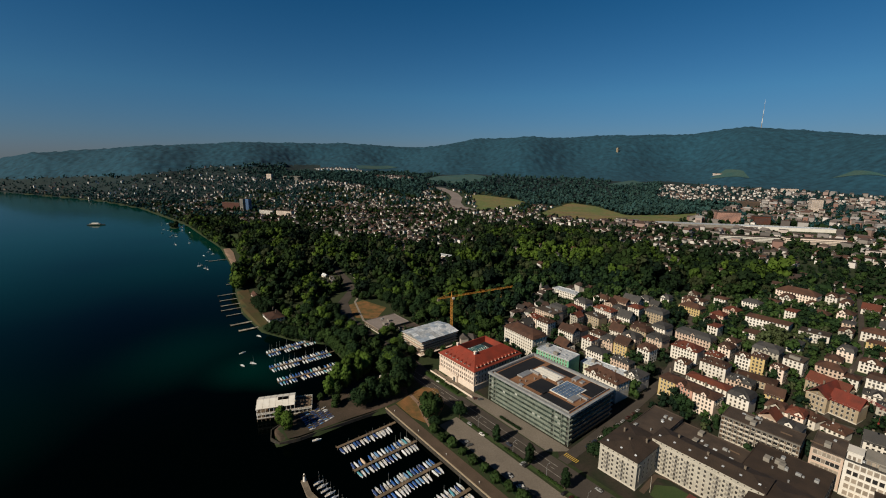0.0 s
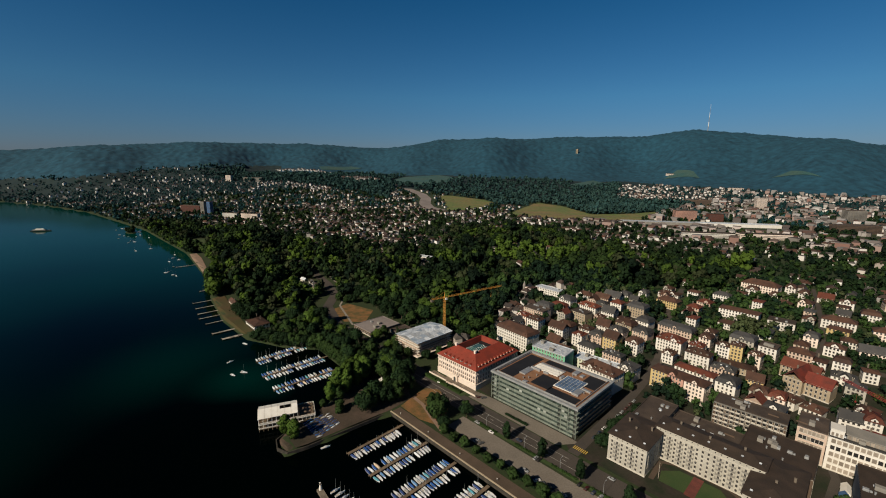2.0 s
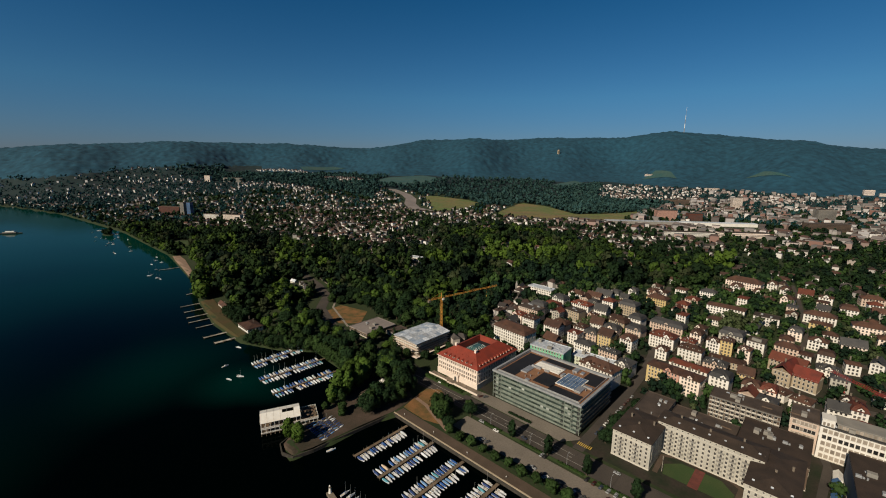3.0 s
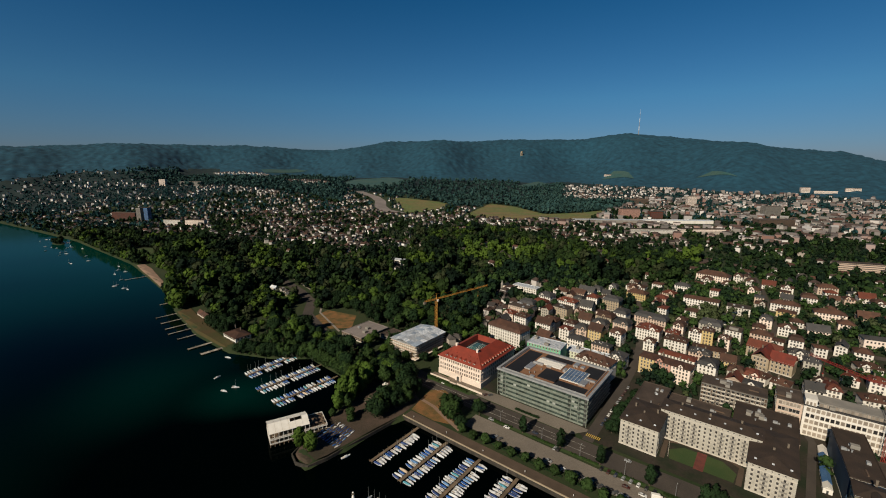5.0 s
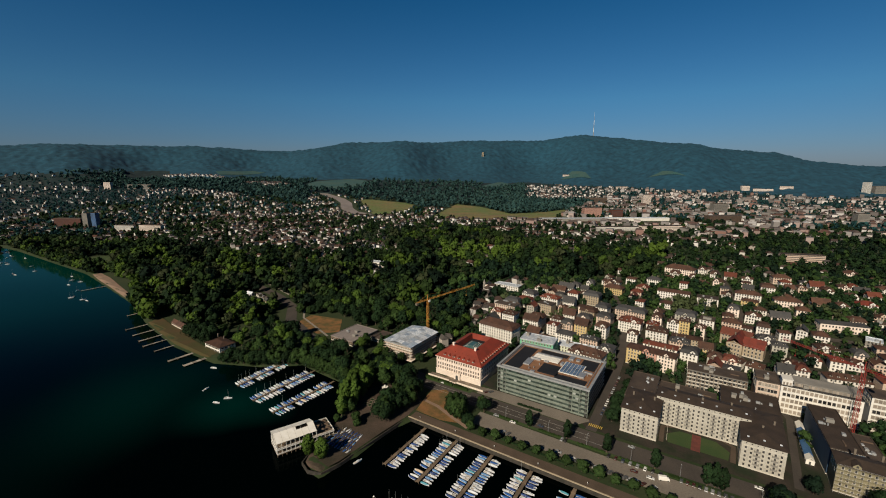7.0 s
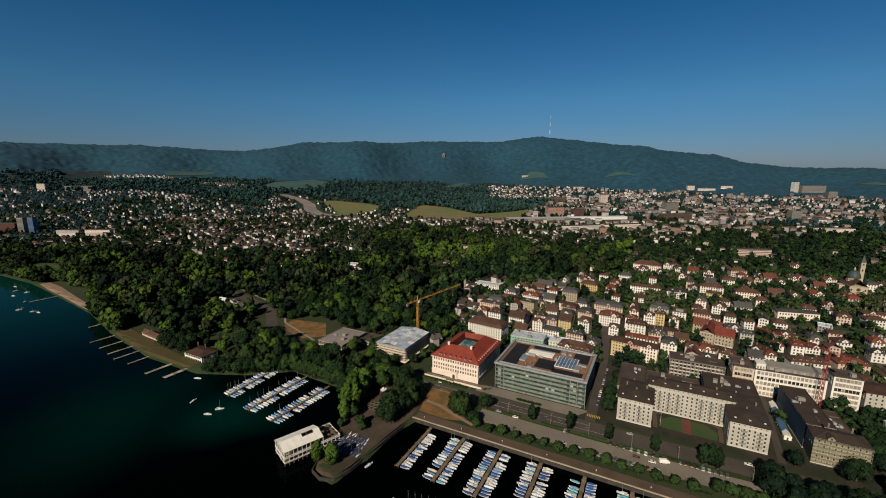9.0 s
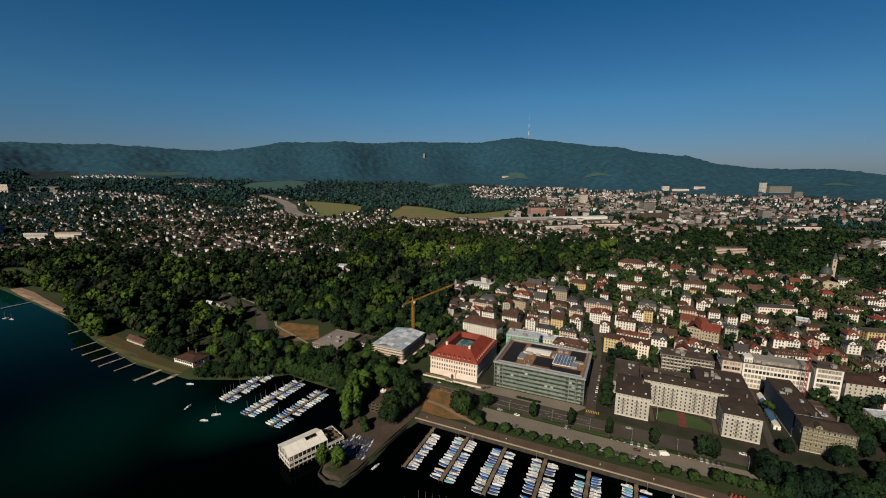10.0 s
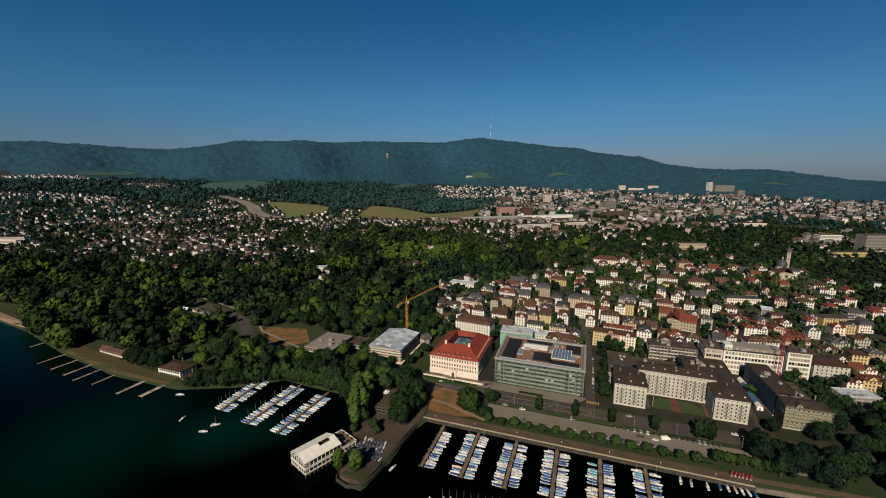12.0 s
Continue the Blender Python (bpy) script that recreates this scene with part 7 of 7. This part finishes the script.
for i in range(46):
    u, v = rt.uniform(-30, 110), rt.uniform(206, 262)
    if clear(u, v, 0.1, 0.1, 0, 6.0) and not (u < -12 and v > 216):
        plant(rt.choice(("gloomy", "dark", "gloomy")), u, v, rt.uniform(0.6, 0.9))
for i in range(7):
    plant("dark", -551 + i * 5, 136 + (i % 3) * 4.5, rt.uniform(0.8, 1.05))
for i in range(23):
    u = -461 + i * 6.1
    plant(rt.choice(("broad", "dark", "wide", "dark")), u, float(np.interp(u, SHORE_U, SHORE_V)) + rt.uniform(0.8, 3), rt.uniform(0.7, 1.0))
for i in range(30):
    u = -470 + i * 5.0
    plant(rt.choice(("small", "small", "dark")), u, float(np.interp(u, SHORE_U, SHORE_V)) + rt.uniform(0.6, 1.6), rt.uniform(0.45, 0.6))
for i in range(8):
    h = thing("hedge", place(-206 + i * 18.5, 161.2, 3.1), "low clipped green hedge along the promenade", "hedge", "promenade hedges")
    hedge_fill(h, 13, 1.2, 0.8, i, "leaf_dark")
for i, u in enumerate((-204, -170, -142, -115, -86)):
    h = thing("hedge", place(u, 185.2, 3.1), "low hedge on the verge between road and parking", "hedge", "verge hedges")
    hedge_fill(h, 18, 1.9, 1.0, 20 + i, "leaf")
OPEN = [[(-522, 110), (-462, 110), (-462, 148), (-480, 153), (-522, 153)], [(-660, 110), (-560, 110), (-560, 151), (-620, 155), (-660, 150)], [(-490, 205), (-425, 205), (-425, 262), (-470, 275), (-500, 250)], [(-1180, 215), (-1050, 212), (-1000, 232), (-1020, 262), (-1150, 262)], [(-352, 216), (-306, 216), (-306, 272), (-352, 272)], [(-424, 213), (-380, 213), (-380, 262), (-424, 262)], [(-1000, 150), (-766, 150), (-768, 174), (-850, 188), (-930, 207), (-985, 210)], [(-664, 236), (-590, 232), (-583, 262), (-610, 275), (-650, 278)], [(-560, 395), (-530, 390), (-520, 430), (-560, 440)], [(-1100, 380), (-990, 392), (-905, 425), (-915, 475), (-1000, 450), (-1095, 435)]]
wood_sites = []
for i in range(-1430, -140, 12):
    for j in range(110, 970, 12):
        u, v = i + rt.uniform(-5, 5), j + rt.uniform(-5, 5)
        if (inside(u, v, WOODS) or (inland(u, v) < 60 and (u < -655 or -478 < u < -322)) or (-660 < u < -470 and 33 < inland(u, v) < 75)) and inland(u, v) > 4 and not near_road(u, v, 0) and not any(inside(u, v, p) for p in OPEN):
            if u < -520 and v < 400 and noise.noise(Vector((u / 34, v / 26, 5.0))) < -0.16:
                continue  # lawns between the park's trees
            wood_sites.append((u, v))
for i in range(-1440, -652, 6):
    if not -985 < i < -768:
        wood_sites.append((i + rt.uniform(-2, 2), float(np.interp(i, SHORE_U, SHORE_V)) + rt.uniform(3, 7)))
near_sites = [p for p in wood_sites if p[0] > -520 and p[1] < 330]
for u, v in near_sites:
    x, y = to_xy(u, v)
    if free(x, y, 1):
        plant(rt.choice(("broad", "dark", "dark", "light", "wide", "fir")), u, v, rt.uniform(0.6, 1.2))


def wood(name, label, sites, mats, seed, n=84, size=1.15, scale=(0.7, 1.35), lumps=10):
    """Uncountable trees as one mesh: crowns of leaf clumps, turned and scaled."""
    rng = random.Random(seed)
    bases = []
    for k in range(5):
        s = crown(rng, 14, 6.2, n, size, 0.15, "cone" if k == 4 else "round", lumps)
        quads = [f for f in s.f if len(f) == 4]
        tris = [f for f in s.f if len(f) == 3]
        bases.append((np.array(s.v), quads, tris, np.array(s.nor)))
    verts, normals, faces, slots, base = [], [], [], [], 0
    for u, v in sites:
        x, y = to_xy(u, v)
        b, quads, tris, nb = bases[rng.choices(range(5), (5, 5, 5, 5, 2))[0]]
        a, sc = rng.uniform(0, 6.28), rng.uniform(*scale) * (1 + 0.5 * noise.noise(Vector((x / 90, y / 90, 1.0))))
        c, q = math.cos(a) * sc, math.sin(a) * sc
        p = np.stack((b[:, 0] * c - b[:, 1] * q + x, b[:, 0] * q + b[:, 1] * c + y, b[:, 2] * sc * rng.uniform(0.85, 1.2) + max(1.0, float(surface(x, y))) - 1.0), -1)
        verts.append(p)
        normals.append(np.stack((nb[:, 0] * math.cos(a) - nb[:, 1] * math.sin(a), nb[:, 0] * math.sin(a) + nb[:, 1] * math.cos(a), nb[:, 2]), -1))
        slot = int(min(len(mats) - 1, max(0, (noise.noise(Vector((x / 70, y / 70, seed))) * 0.9 + 0.5 + rng.gauss(0, 0.22)) * len(mats))))
        faces += [tuple(base + i for i in f) for f in quads] + [tuple(base + i for i in f) for f in tris]
        slots += [slot] * (len(quads) + len(tris))
        base += len(b)
    me = bpy.data.meshes.new(name)
    me.from_pydata(np.concatenate(verts).tolist(), [], faces)
    for m in mats:
        me.materials.append(M[m])
    me.polygons.foreach_set("material_index", slots)
    me.update()
    soft_normals(me, np.concatenate(normals).tolist())
    return tagged(new(name, me), label, "trees", kind="stuff")


villas = [p for p in wood_sites if not (p[0] > -520 and p[1] < 330) and (p[1] > 400 and p[0] < -420 or p[1] > 620) and rt.random() < 0.085]
far_sites = [p for p in wood_sites if not (p[0] > -520 and p[1] < 330) and all((p[0] - q[0]) ** 2 + (p[1] - q[1]) ** 2 > 210 for q in villas)]
shady = [p for p in far_sites if p[0] > -400 and p[1] < 560]
far_sites = [p for p in far_sites if not (p[0] > -400 and p[1] < 560)]
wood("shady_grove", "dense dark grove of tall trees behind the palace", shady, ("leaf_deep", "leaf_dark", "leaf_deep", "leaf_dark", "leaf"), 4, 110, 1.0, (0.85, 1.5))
sunny = [p for p in far_sites if ((p[0] + 450) / 95) ** 2 + ((p[1] - 600) / 70) ** 2 < 1]
far_sites = [p for p in far_sites if p not in sunny]
wood("sunlit_grove", "sunlit yellow-green grove within the park woods", sunny, ("leaf_light", "leaf_lime", "leaf_lime", "leaf"), 6, 110, 1.15, (1.0, 1.8))
wood("park_woods", "dense mixed green park woods behind the lake shore", far_sites, ("leaf_deep", "leaf_dark", "leaf_dark", "leaf_olive", "leaf_dark", "leaf", "leaf", "leaf_light", "leaf_lime"), 3, 110, 1.15, (0.85, 1.9))

# garden trees between the houses
garden = []
for i in range(-300, 190, 7):
    for j in range(212, 720, 7):
        u, v = i + rt.uniform(-3, 3), j + rt.uniform(-3, 3)
        x, y = to_xy(u, v)
        if not inside(u, v, WOODS) and not near_road(u, v, 0.0) and clear(u, v, 0.1, 0.1, 0, 2.3) and not (v > 600 and (u < -150 or rt.random() < 0.35)) and rt.random() < (0.62 if v < 470 else 0.88) and not (v < 262 and -240 < u < 70) and not (v < 290 and u < -130):
            garden.append((u, v))
wood("garden_trees", "leafy green garden trees between the town houses", garden, ("leaf_dark", "leaf", "leaf_deep", "leaf_dark", "leaf", "leaf_olive"), 5, 150, 0.78, (0.45, 0.95), 9)

# ---- the spread-out town beyond ----
rf = random.Random(77)
TOWN_AZ = [-46, -32, -25, -18.6, -12.9, -10.7, -8.8, -5.9, -3.3, 0.4, 3]  # how far the town reaches, by direction
TOWN_R = [3850, 3850, 3000, 2541, 2394, 2255, 2221, 2068, 1952, 1722, 4000]
BELTS = [[(-38, 826), (-38, 1074), (7, 1264), (175, 1235), (462, 1780), (681, 1472), (551, 1213), (327, 1124), (184, 854), (66, 754)], [(162, 815), (312, 908), (384, 882), (210, 536), (126, 523), (102, 599)]]
house_sites, tree_sites, big_sites, belt_sites = [(*p, 800) for p in villas], [], [], []
for ring in range(400):
    r = 420 * 1.0135 ** ring
    if r > 3900:
        break
    step = max(15.0, r * 0.0118)
    k = 2 * int(radians(140) * r / step)
    for i in range(k):
        a = radians(-55) + radians(140) * (i + rf.uniform(-0.95, 0.95)) / k
        rr2 = r + rf.uniform(-0.9, 0.9) * r * 0.0135
        x, y = -97 + rr2 * math.sin(a), 7 + rr2 * math.cos(a)
        u, v = to_uv(x, y)
        d = inland(u, v)
        if i % 2 and not (a < radians(3) and r > 1100) and not (a > radians(25) and r > 1250):
            continue
        if d < 22 or (-305 < u < 185 and v < 660) or inside(u, v, WOODS) or near_road(u, v, 6) or any(inside(u, v, f) for f in FIELDS):
            continue
        patch = noise.noise(Vector((x / 160, y / 160, 3.0)))
        if float(hills(x, y)[0]) > (0.1 if a > radians(-18) else 0.3) or (a > radians(12) and rr2 > 3050) or rr2 > (3600 if a > radians(-18) else 3850):
            continue
        foot = a > radians(29.4) and v > 1960 and u < -560
        city = v > 1040 and (u > -620 or foot)
        hill = -170 < u < 520 and v < 1000
        far = float(sstep(2600, 3700, rr2))
        lush = (0.9 if v > 640 else 0.8) + 0.4 * patch if hill else 0.63 + 0.75 * patch if city else (0.6 if a > radians(-12) and rr2 < 1650 else 0.72) + 0.55 * patch
        if any(inside(u, v, f) for f in BELTS):
            lush = 0.97
        edge_r = np.interp(math.degrees(a), TOWN_AZ, TOWN_R)
        if foot:
            lush = 0.42 + 0.5 * patch
        belt = (v > 1330 and u < -560 and not foot) or (v > 700 and rr2 > edge_r and a < radians(2))
        if ((u + 2130) / 190) ** 2 + ((v - 1340) / 110) ** 2 < 1 or (-1450 < u < -440 and d < 80):
            continue
        if belt and any(inside(u, v, f) or inside(u + 40, v - 90, f) for f in MEADOWS):
            continue
        if belt:
            if rf.random() < 0.97:
                belt_sites.append((u, v))
            continue
        if not free(x, y, 4):
            continue
        if a < radians(-14) and rr2 > 1900 and rf.random() < 0.3:
            tree_sites.append((u, v))
            continue
        if rr2 > 2700 and rf.random() < (0.75 * far + 0.1) * (1 if a > radians(-18) else 0.45):
            continue
        if rf.random() < min(0.97, lush + (0.2 * far if a > radians(-18) else 0.0)):
            tree_sites.append((u, v))
        elif rf.random() < 0.9 - 0.5 * far:
            (big_sites if city and not foot and rf.random() < 0.4 else house_sites).append((u, v, rr2))

for i in range(-3500, -1430, 11):
    if rf.random() < 0.75:
        tree_sites.append((i + rf.uniform(-4, 4), float(np.interp(i, SHORE_U, SHORE_V)) + rf.uniform(4, 16)))
for i in range(150):  # a village on the slope behind the valley
    a, k = rf.uniform(0, 6.28), rf.random() ** 0.5
    house_sites.append((-2130 + 180 * k * math.cos(a), 1340 + 100 * k * math.sin(a), 2400))
for i in range(80):
    k = rf.random()
    house_sites.append((-3108 + 360 * k + rf.uniform(-30, 30), 1283 + 178 * k + rf.uniform(-35, 35), 3200))
islet = Shape().loft([[(-1405 + r * 30 * math.cos(a), 146 + r * 11 * math.sin(a), z) for a in np.linspace(0, 2 * math.pi, 13)[:-1]] for r, z in ((1.15, -2.5), (1.0, 0.6), (0.5, 1.3))])
setting("islet", islet, "grass", "small wooded islet close to the shore", "islet", pose(0, 0, 0, 0, 0, GRID))
wood("islet_trees", "cluster of dark trees on the small islet", [(-1405 + rf.uniform(-20, 20), 146 + rf.uniform(-6, 6)) for _ in range(9)], ("leaf_dark",), 13, 90, 1.1, (0.7, 1.1))


def far_houses(name, label, sites, wall_mat, roof_mat, size, floors, flat):
    rng = random.Random(len(name))
    s = Shape()
    for u, v, r in sites:
        x, y = to_xy(u, v)
        g = float(surface(x, y))
        w, d, h = rng.uniform(*size), rng.uniform(size[0], size[0] + 3), rng.choice(floors) * 2.9 + 0.3
        a = radians(GRID + rng.choice((0, 0, 90, 20, -25)) + rng.uniform(-12, 12))
        c, q = math.cos(a), math.sin(a)
        at = lambda px, py, z: (x + px * c - py * q, y + px * q + py * c, g + z)
        W, D = w / 2, d / 2
        s.add([at(*p) for p in ((-W, -D, -3), (W, -D, -3), (W, D, -3), (-W, D, -3), (-W, -D, h), (W, -D, h), (W, D, h), (-W, D, h))], [(0, 1, 5, 4), (1, 2, 6, 5), (2, 3, 7, 6), (3, 0, 4, 7)], 0)
        if rng.random() < flat:
            e = 0.2
            s.add([at(*p) for p in ((-W - e, -D - e, h), (W + e, -D - e, h), (W + e, D + e, h), (-W - e, D + e, h), (-W - e, -D - e, h + 0.8), (W + e, -D - e, h + 0.8), (W + e, D + e, h + 0.8), (-W - e, D + e, h + 0.8))], [(0, 1, 5, 4), (1, 2, 6, 5), (2, 3, 7, 6), (3, 0, 4, 7), (4, 5, 6, 7)], 1)
        else:
            e, t = 0.6, h + D * rng.uniform(0.6, 0.85)
            i = rng.choice((0, 0, D * 0.8))
            s.add([at(*p) for p in ((-W - e, -D - e, h - 0.1), (W + e, -D - e, h - 0.1), (W + e, D + e, h - 0.1), (-W - e, D + e, h - 0.1), (-W - e + i, 0, t), (W + e - i, 0, t))], [(0, 1, 5, 4), (2, 3, 4, 5), (1, 2, 5), (3, 0, 4)], 1)
            if i == 0:
                s.add([at(*p) for p in ((-W, -D, h), (-W, D, h), (-W, 0, t - 0.4), (W, -D, h), (W, D, h), (W, 0, t - 0.4))], [(0, 2, 1), (3, 4, 5)], 0)
    ob = new(name, s.mesh(name, wall_mat, roof_mat))
    return tagged(ob, label, "houses", kind="stuff")


far_houses("far_houses", "countless white houses with brown roofs across the slopes", house_sites, "far_wall", "far_roof", (7.5, 12), (2, 2, 2, 3), 0.15)
far_houses("city_blocks", "pale city blocks and halls with flat roofs", big_sites, "city_wall", "city_roof", (11, 24), (3, 4, 5, 5), 0.5)
# far trees carry their haze in the leaf colour
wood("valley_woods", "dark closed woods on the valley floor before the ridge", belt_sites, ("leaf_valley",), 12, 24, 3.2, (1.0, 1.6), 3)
far_off = [p for p in tree_sites if math.hypot(p[0] + 60, p[1] + 70) > 1500]
wood("town_trees", "scattered dark green garden trees between the houses", [p for p in tree_sites if math.hypot(p[0] + 60, p[1] + 70) <= 1500], ("leaf_dark", "leaf_deep", "leaf_dark", "leaf"), 9, 30, 2.0, (0.6, 1.1), 5)
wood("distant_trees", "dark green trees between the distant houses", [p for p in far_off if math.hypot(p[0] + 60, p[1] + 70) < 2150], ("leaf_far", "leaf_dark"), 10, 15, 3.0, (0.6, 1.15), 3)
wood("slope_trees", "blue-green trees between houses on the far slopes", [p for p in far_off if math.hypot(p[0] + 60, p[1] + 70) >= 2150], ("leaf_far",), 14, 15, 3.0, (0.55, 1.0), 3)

# the mast on the hill
mast = thing("hill_tower", pose(2391, 3244, 455), "slim pale transmission tower on the wooded summit", "tower")
for i in range(6):
    part("section", Shape().tube((0, 0, i * 34), (0, 0, i * 34 + 34), 2.8 - i * 0.42, 2.38 - i * 0.42, 8), "canvas" if i % 2 else "grey_wall", mast)

# ---- cars, lamps and beds by the harbour ----
def car():
    o = thing("parked_car", pose(0, 0, 0), "parked car on the harbour road", "car", "parked cars")
    rings = [[(x, -0.88, z0), (x, 0.88, z0), (x, 0.9, z1 - 0.1), (x, 0.8, z1), (x, -0.8, z1), (x, -0.9, z1 - 0.1)] for x, z0, z1 in ((-2.2, 0.4, 0.8), (-2.1, 0.25, 0.95), (-0.9, 0.25, 1.0), (1.0, 0.25, 0.98), (2.0, 0.28, 0.82), (2.2, 0.4, 0.7))]
    # body and roof in one piece, so that both take one paint
    part("body", Shape().loft(rings).box(-1.4, -0.58, 1.42, 0.15, 0.58, 1.46), "car_paint", o)
    part("cabin", Shape().loft([[(-1.9, -0.74, 0.95), (1.0, -0.74, 0.95), (1.0, 0.74, 0.95), (-1.9, 0.74, 0.95)], [(-1.45, -0.6, 1.42), (0.2, -0.6, 1.42), (0.2, 0.6, 1.42), (-1.45, 0.6, 1.42)]]), "pane", o)
    for x in (-1.35, 1.35):
        for y in (-0.8, 0.8):
            part("wheel", Shape().tube((x, y - 0.1, 0.33), (x, y + 0.1, 0.33), 0.33, n=10), "rubber", o)
    return o


first = car()
spots = [(-143 + i * 2.9, 168.2 + i * 0.06, 62) for i in range(15)] + [(-190, 169.5, 70), (-186, 169.6, 75), (-150, 170, 0), (-98, 169, 62), (-92, 169.2, 62), (-104.5, 177.6, 2), (-36, 174.8, 30), (-29, 177, 25)] + [(-121 + i * 4.4, 184.0 - 0.02 * i, 88) for i in range(8)] + [(-79 + i * 3.2, 184.5, 88) for i in range(9)] + [(-203, 185.5, 5), (-189, 184, 3), (-152, 184.3, 88), (-149.6, 184.3, 88), (-95, 177, 2), (-170, 191, 0), (-110, 202, 180), (-40, 203, 180), (-264, 205, 20), (-272, 207, 18), (-225, 212, 60), (-222, 214, 62)] + [(-136.2, 232 + i * 7.4, 90) for i in range(10)]
for k, (u, v, a) in enumerate(spots):
    m = place(u, v, 3.2, a)
    if k == 0:
        first.matrix_basis = m
    else:
        copy_thing(first, m)
# a small cafe with red parasols at the end of the quay
for i in range(12):
    cafe = thing("red_parasol", place(-55 + (i % 6) * 2.0 + (i // 6) * 0.9, 153.3 + (i // 6) * 2.1 + 0.3 * math.sin(i * 2.3), 3.15), "small red parasol over a cafe table on the quay", "parasol", "red parasols")
    part("pole", Shape().tube((0, 0, 0), (0, 0, 2.3), 0.05, n=5), "trim", cafe)
    part("canopy", Shape().tube((0, 0, 2.1), (0, 0, 2.55), 0.85, 0.08, 8), "crane_red", cafe)
    part("table", Shape().tube((0, 0, 0.7), (0, 0, 0.76), 0.5, n=8), "canvas", cafe)
van = thing("delivery_van", place(-88, 180, 3.2, 20), "white delivery van on the parking road", "van")
part("body", Shape().box(-3.2, -1.1, 0.5, 1.6, 1.1, 2.9, bevel=0.25), "canvas", van)
part("cab", Shape().box(1.6, -1.05, 0.5, 3.0, 1.05, 1.9, bevel=0.35), "canvas", van)
for x in (-2.0, 2.1):
    for y in (-1.0, 1.0):
        part("wheel", Shape().tube((x, y - 0.12, 0.4), (x, y + 0.12, 0.4), 0.4, n=10), "rubber", van)
lamp = thing("street_lamp", place(-196, 187, 3.1), "slim grey street lamp on the verge", "street lamp", "street lamps")
part("pole", Shape().tube((0, 0, 0), (0, 0, 8), 0.11, 0.07, 6), "dull_metal", lamp)
part("arm", Shape().tube((0, 0, 7.9), (0, 2.2, 8.2), 0.06, n=5), "dull_metal", lamp)
part("head", Shape().box(-0.2, 1.9, 8.1, 0.2, 2.9, 8.28, bevel=0.06), "dull_metal", lamp)
for u in (-163, -136, -108, -80, -40, -10):
    copy_thing(lamp, place(u, 187, 3.1))
post = thing("bollard", place(-250, 151, 3.2), "small white lamp bollard on the quay", "bollard", "quay bollards")
part("post", Shape().tube((0, 0, 0), (0, 0, 1.0), 0.1, n=6), "dull_metal", post)
part("globe", Shape().tube((0, 0, 1.0), (0, 0, 1.5), 0.28, 0.2, 8), "canvas", post)
for i in range(1, 7):
    copy_thing(post, place(-250 + i * 31, 151.2, 3.2))
for i in range(10):
    b = thing("planting_bed", place(-298 + (i % 4) * 3.9 + (i // 4 % 2) * 1.9, 143.5 + (i // 4) * 3.6, 3.1), "dark hexagonal planting bed on the square", "planting bed", "hexagonal beds")
    ring = lambda r, z: [(r * math.cos(k * math.pi / 3), r * math.sin(k * math.pi / 3), z) for k in range(6)]
    part("kerb", Shape().loft([ring(1.9, 0), ring(1.9, 0.4), ring(1.6, 0.4), ring(1.6, 0.2)], caps=False), "stone", b)
    part("soil", Shape().loft([ring(1.6, 0), ring(1.6, 0.25)]), "leaf_dark", b)
kiosk = thing("fountain", place(-302, 171, 3.1), "small pale stone fountain on the square", "fountain")
part("basin", Shape().tube((0, 0, 0), (0, 0, 0.9), 2.6, 2.9, 12), "canvas", kiosk)
part("column", Shape().tube((0, 0, 0.9), (0, 0, 2.6), 0.7, 0.5, 8), "canvas", kiosk)
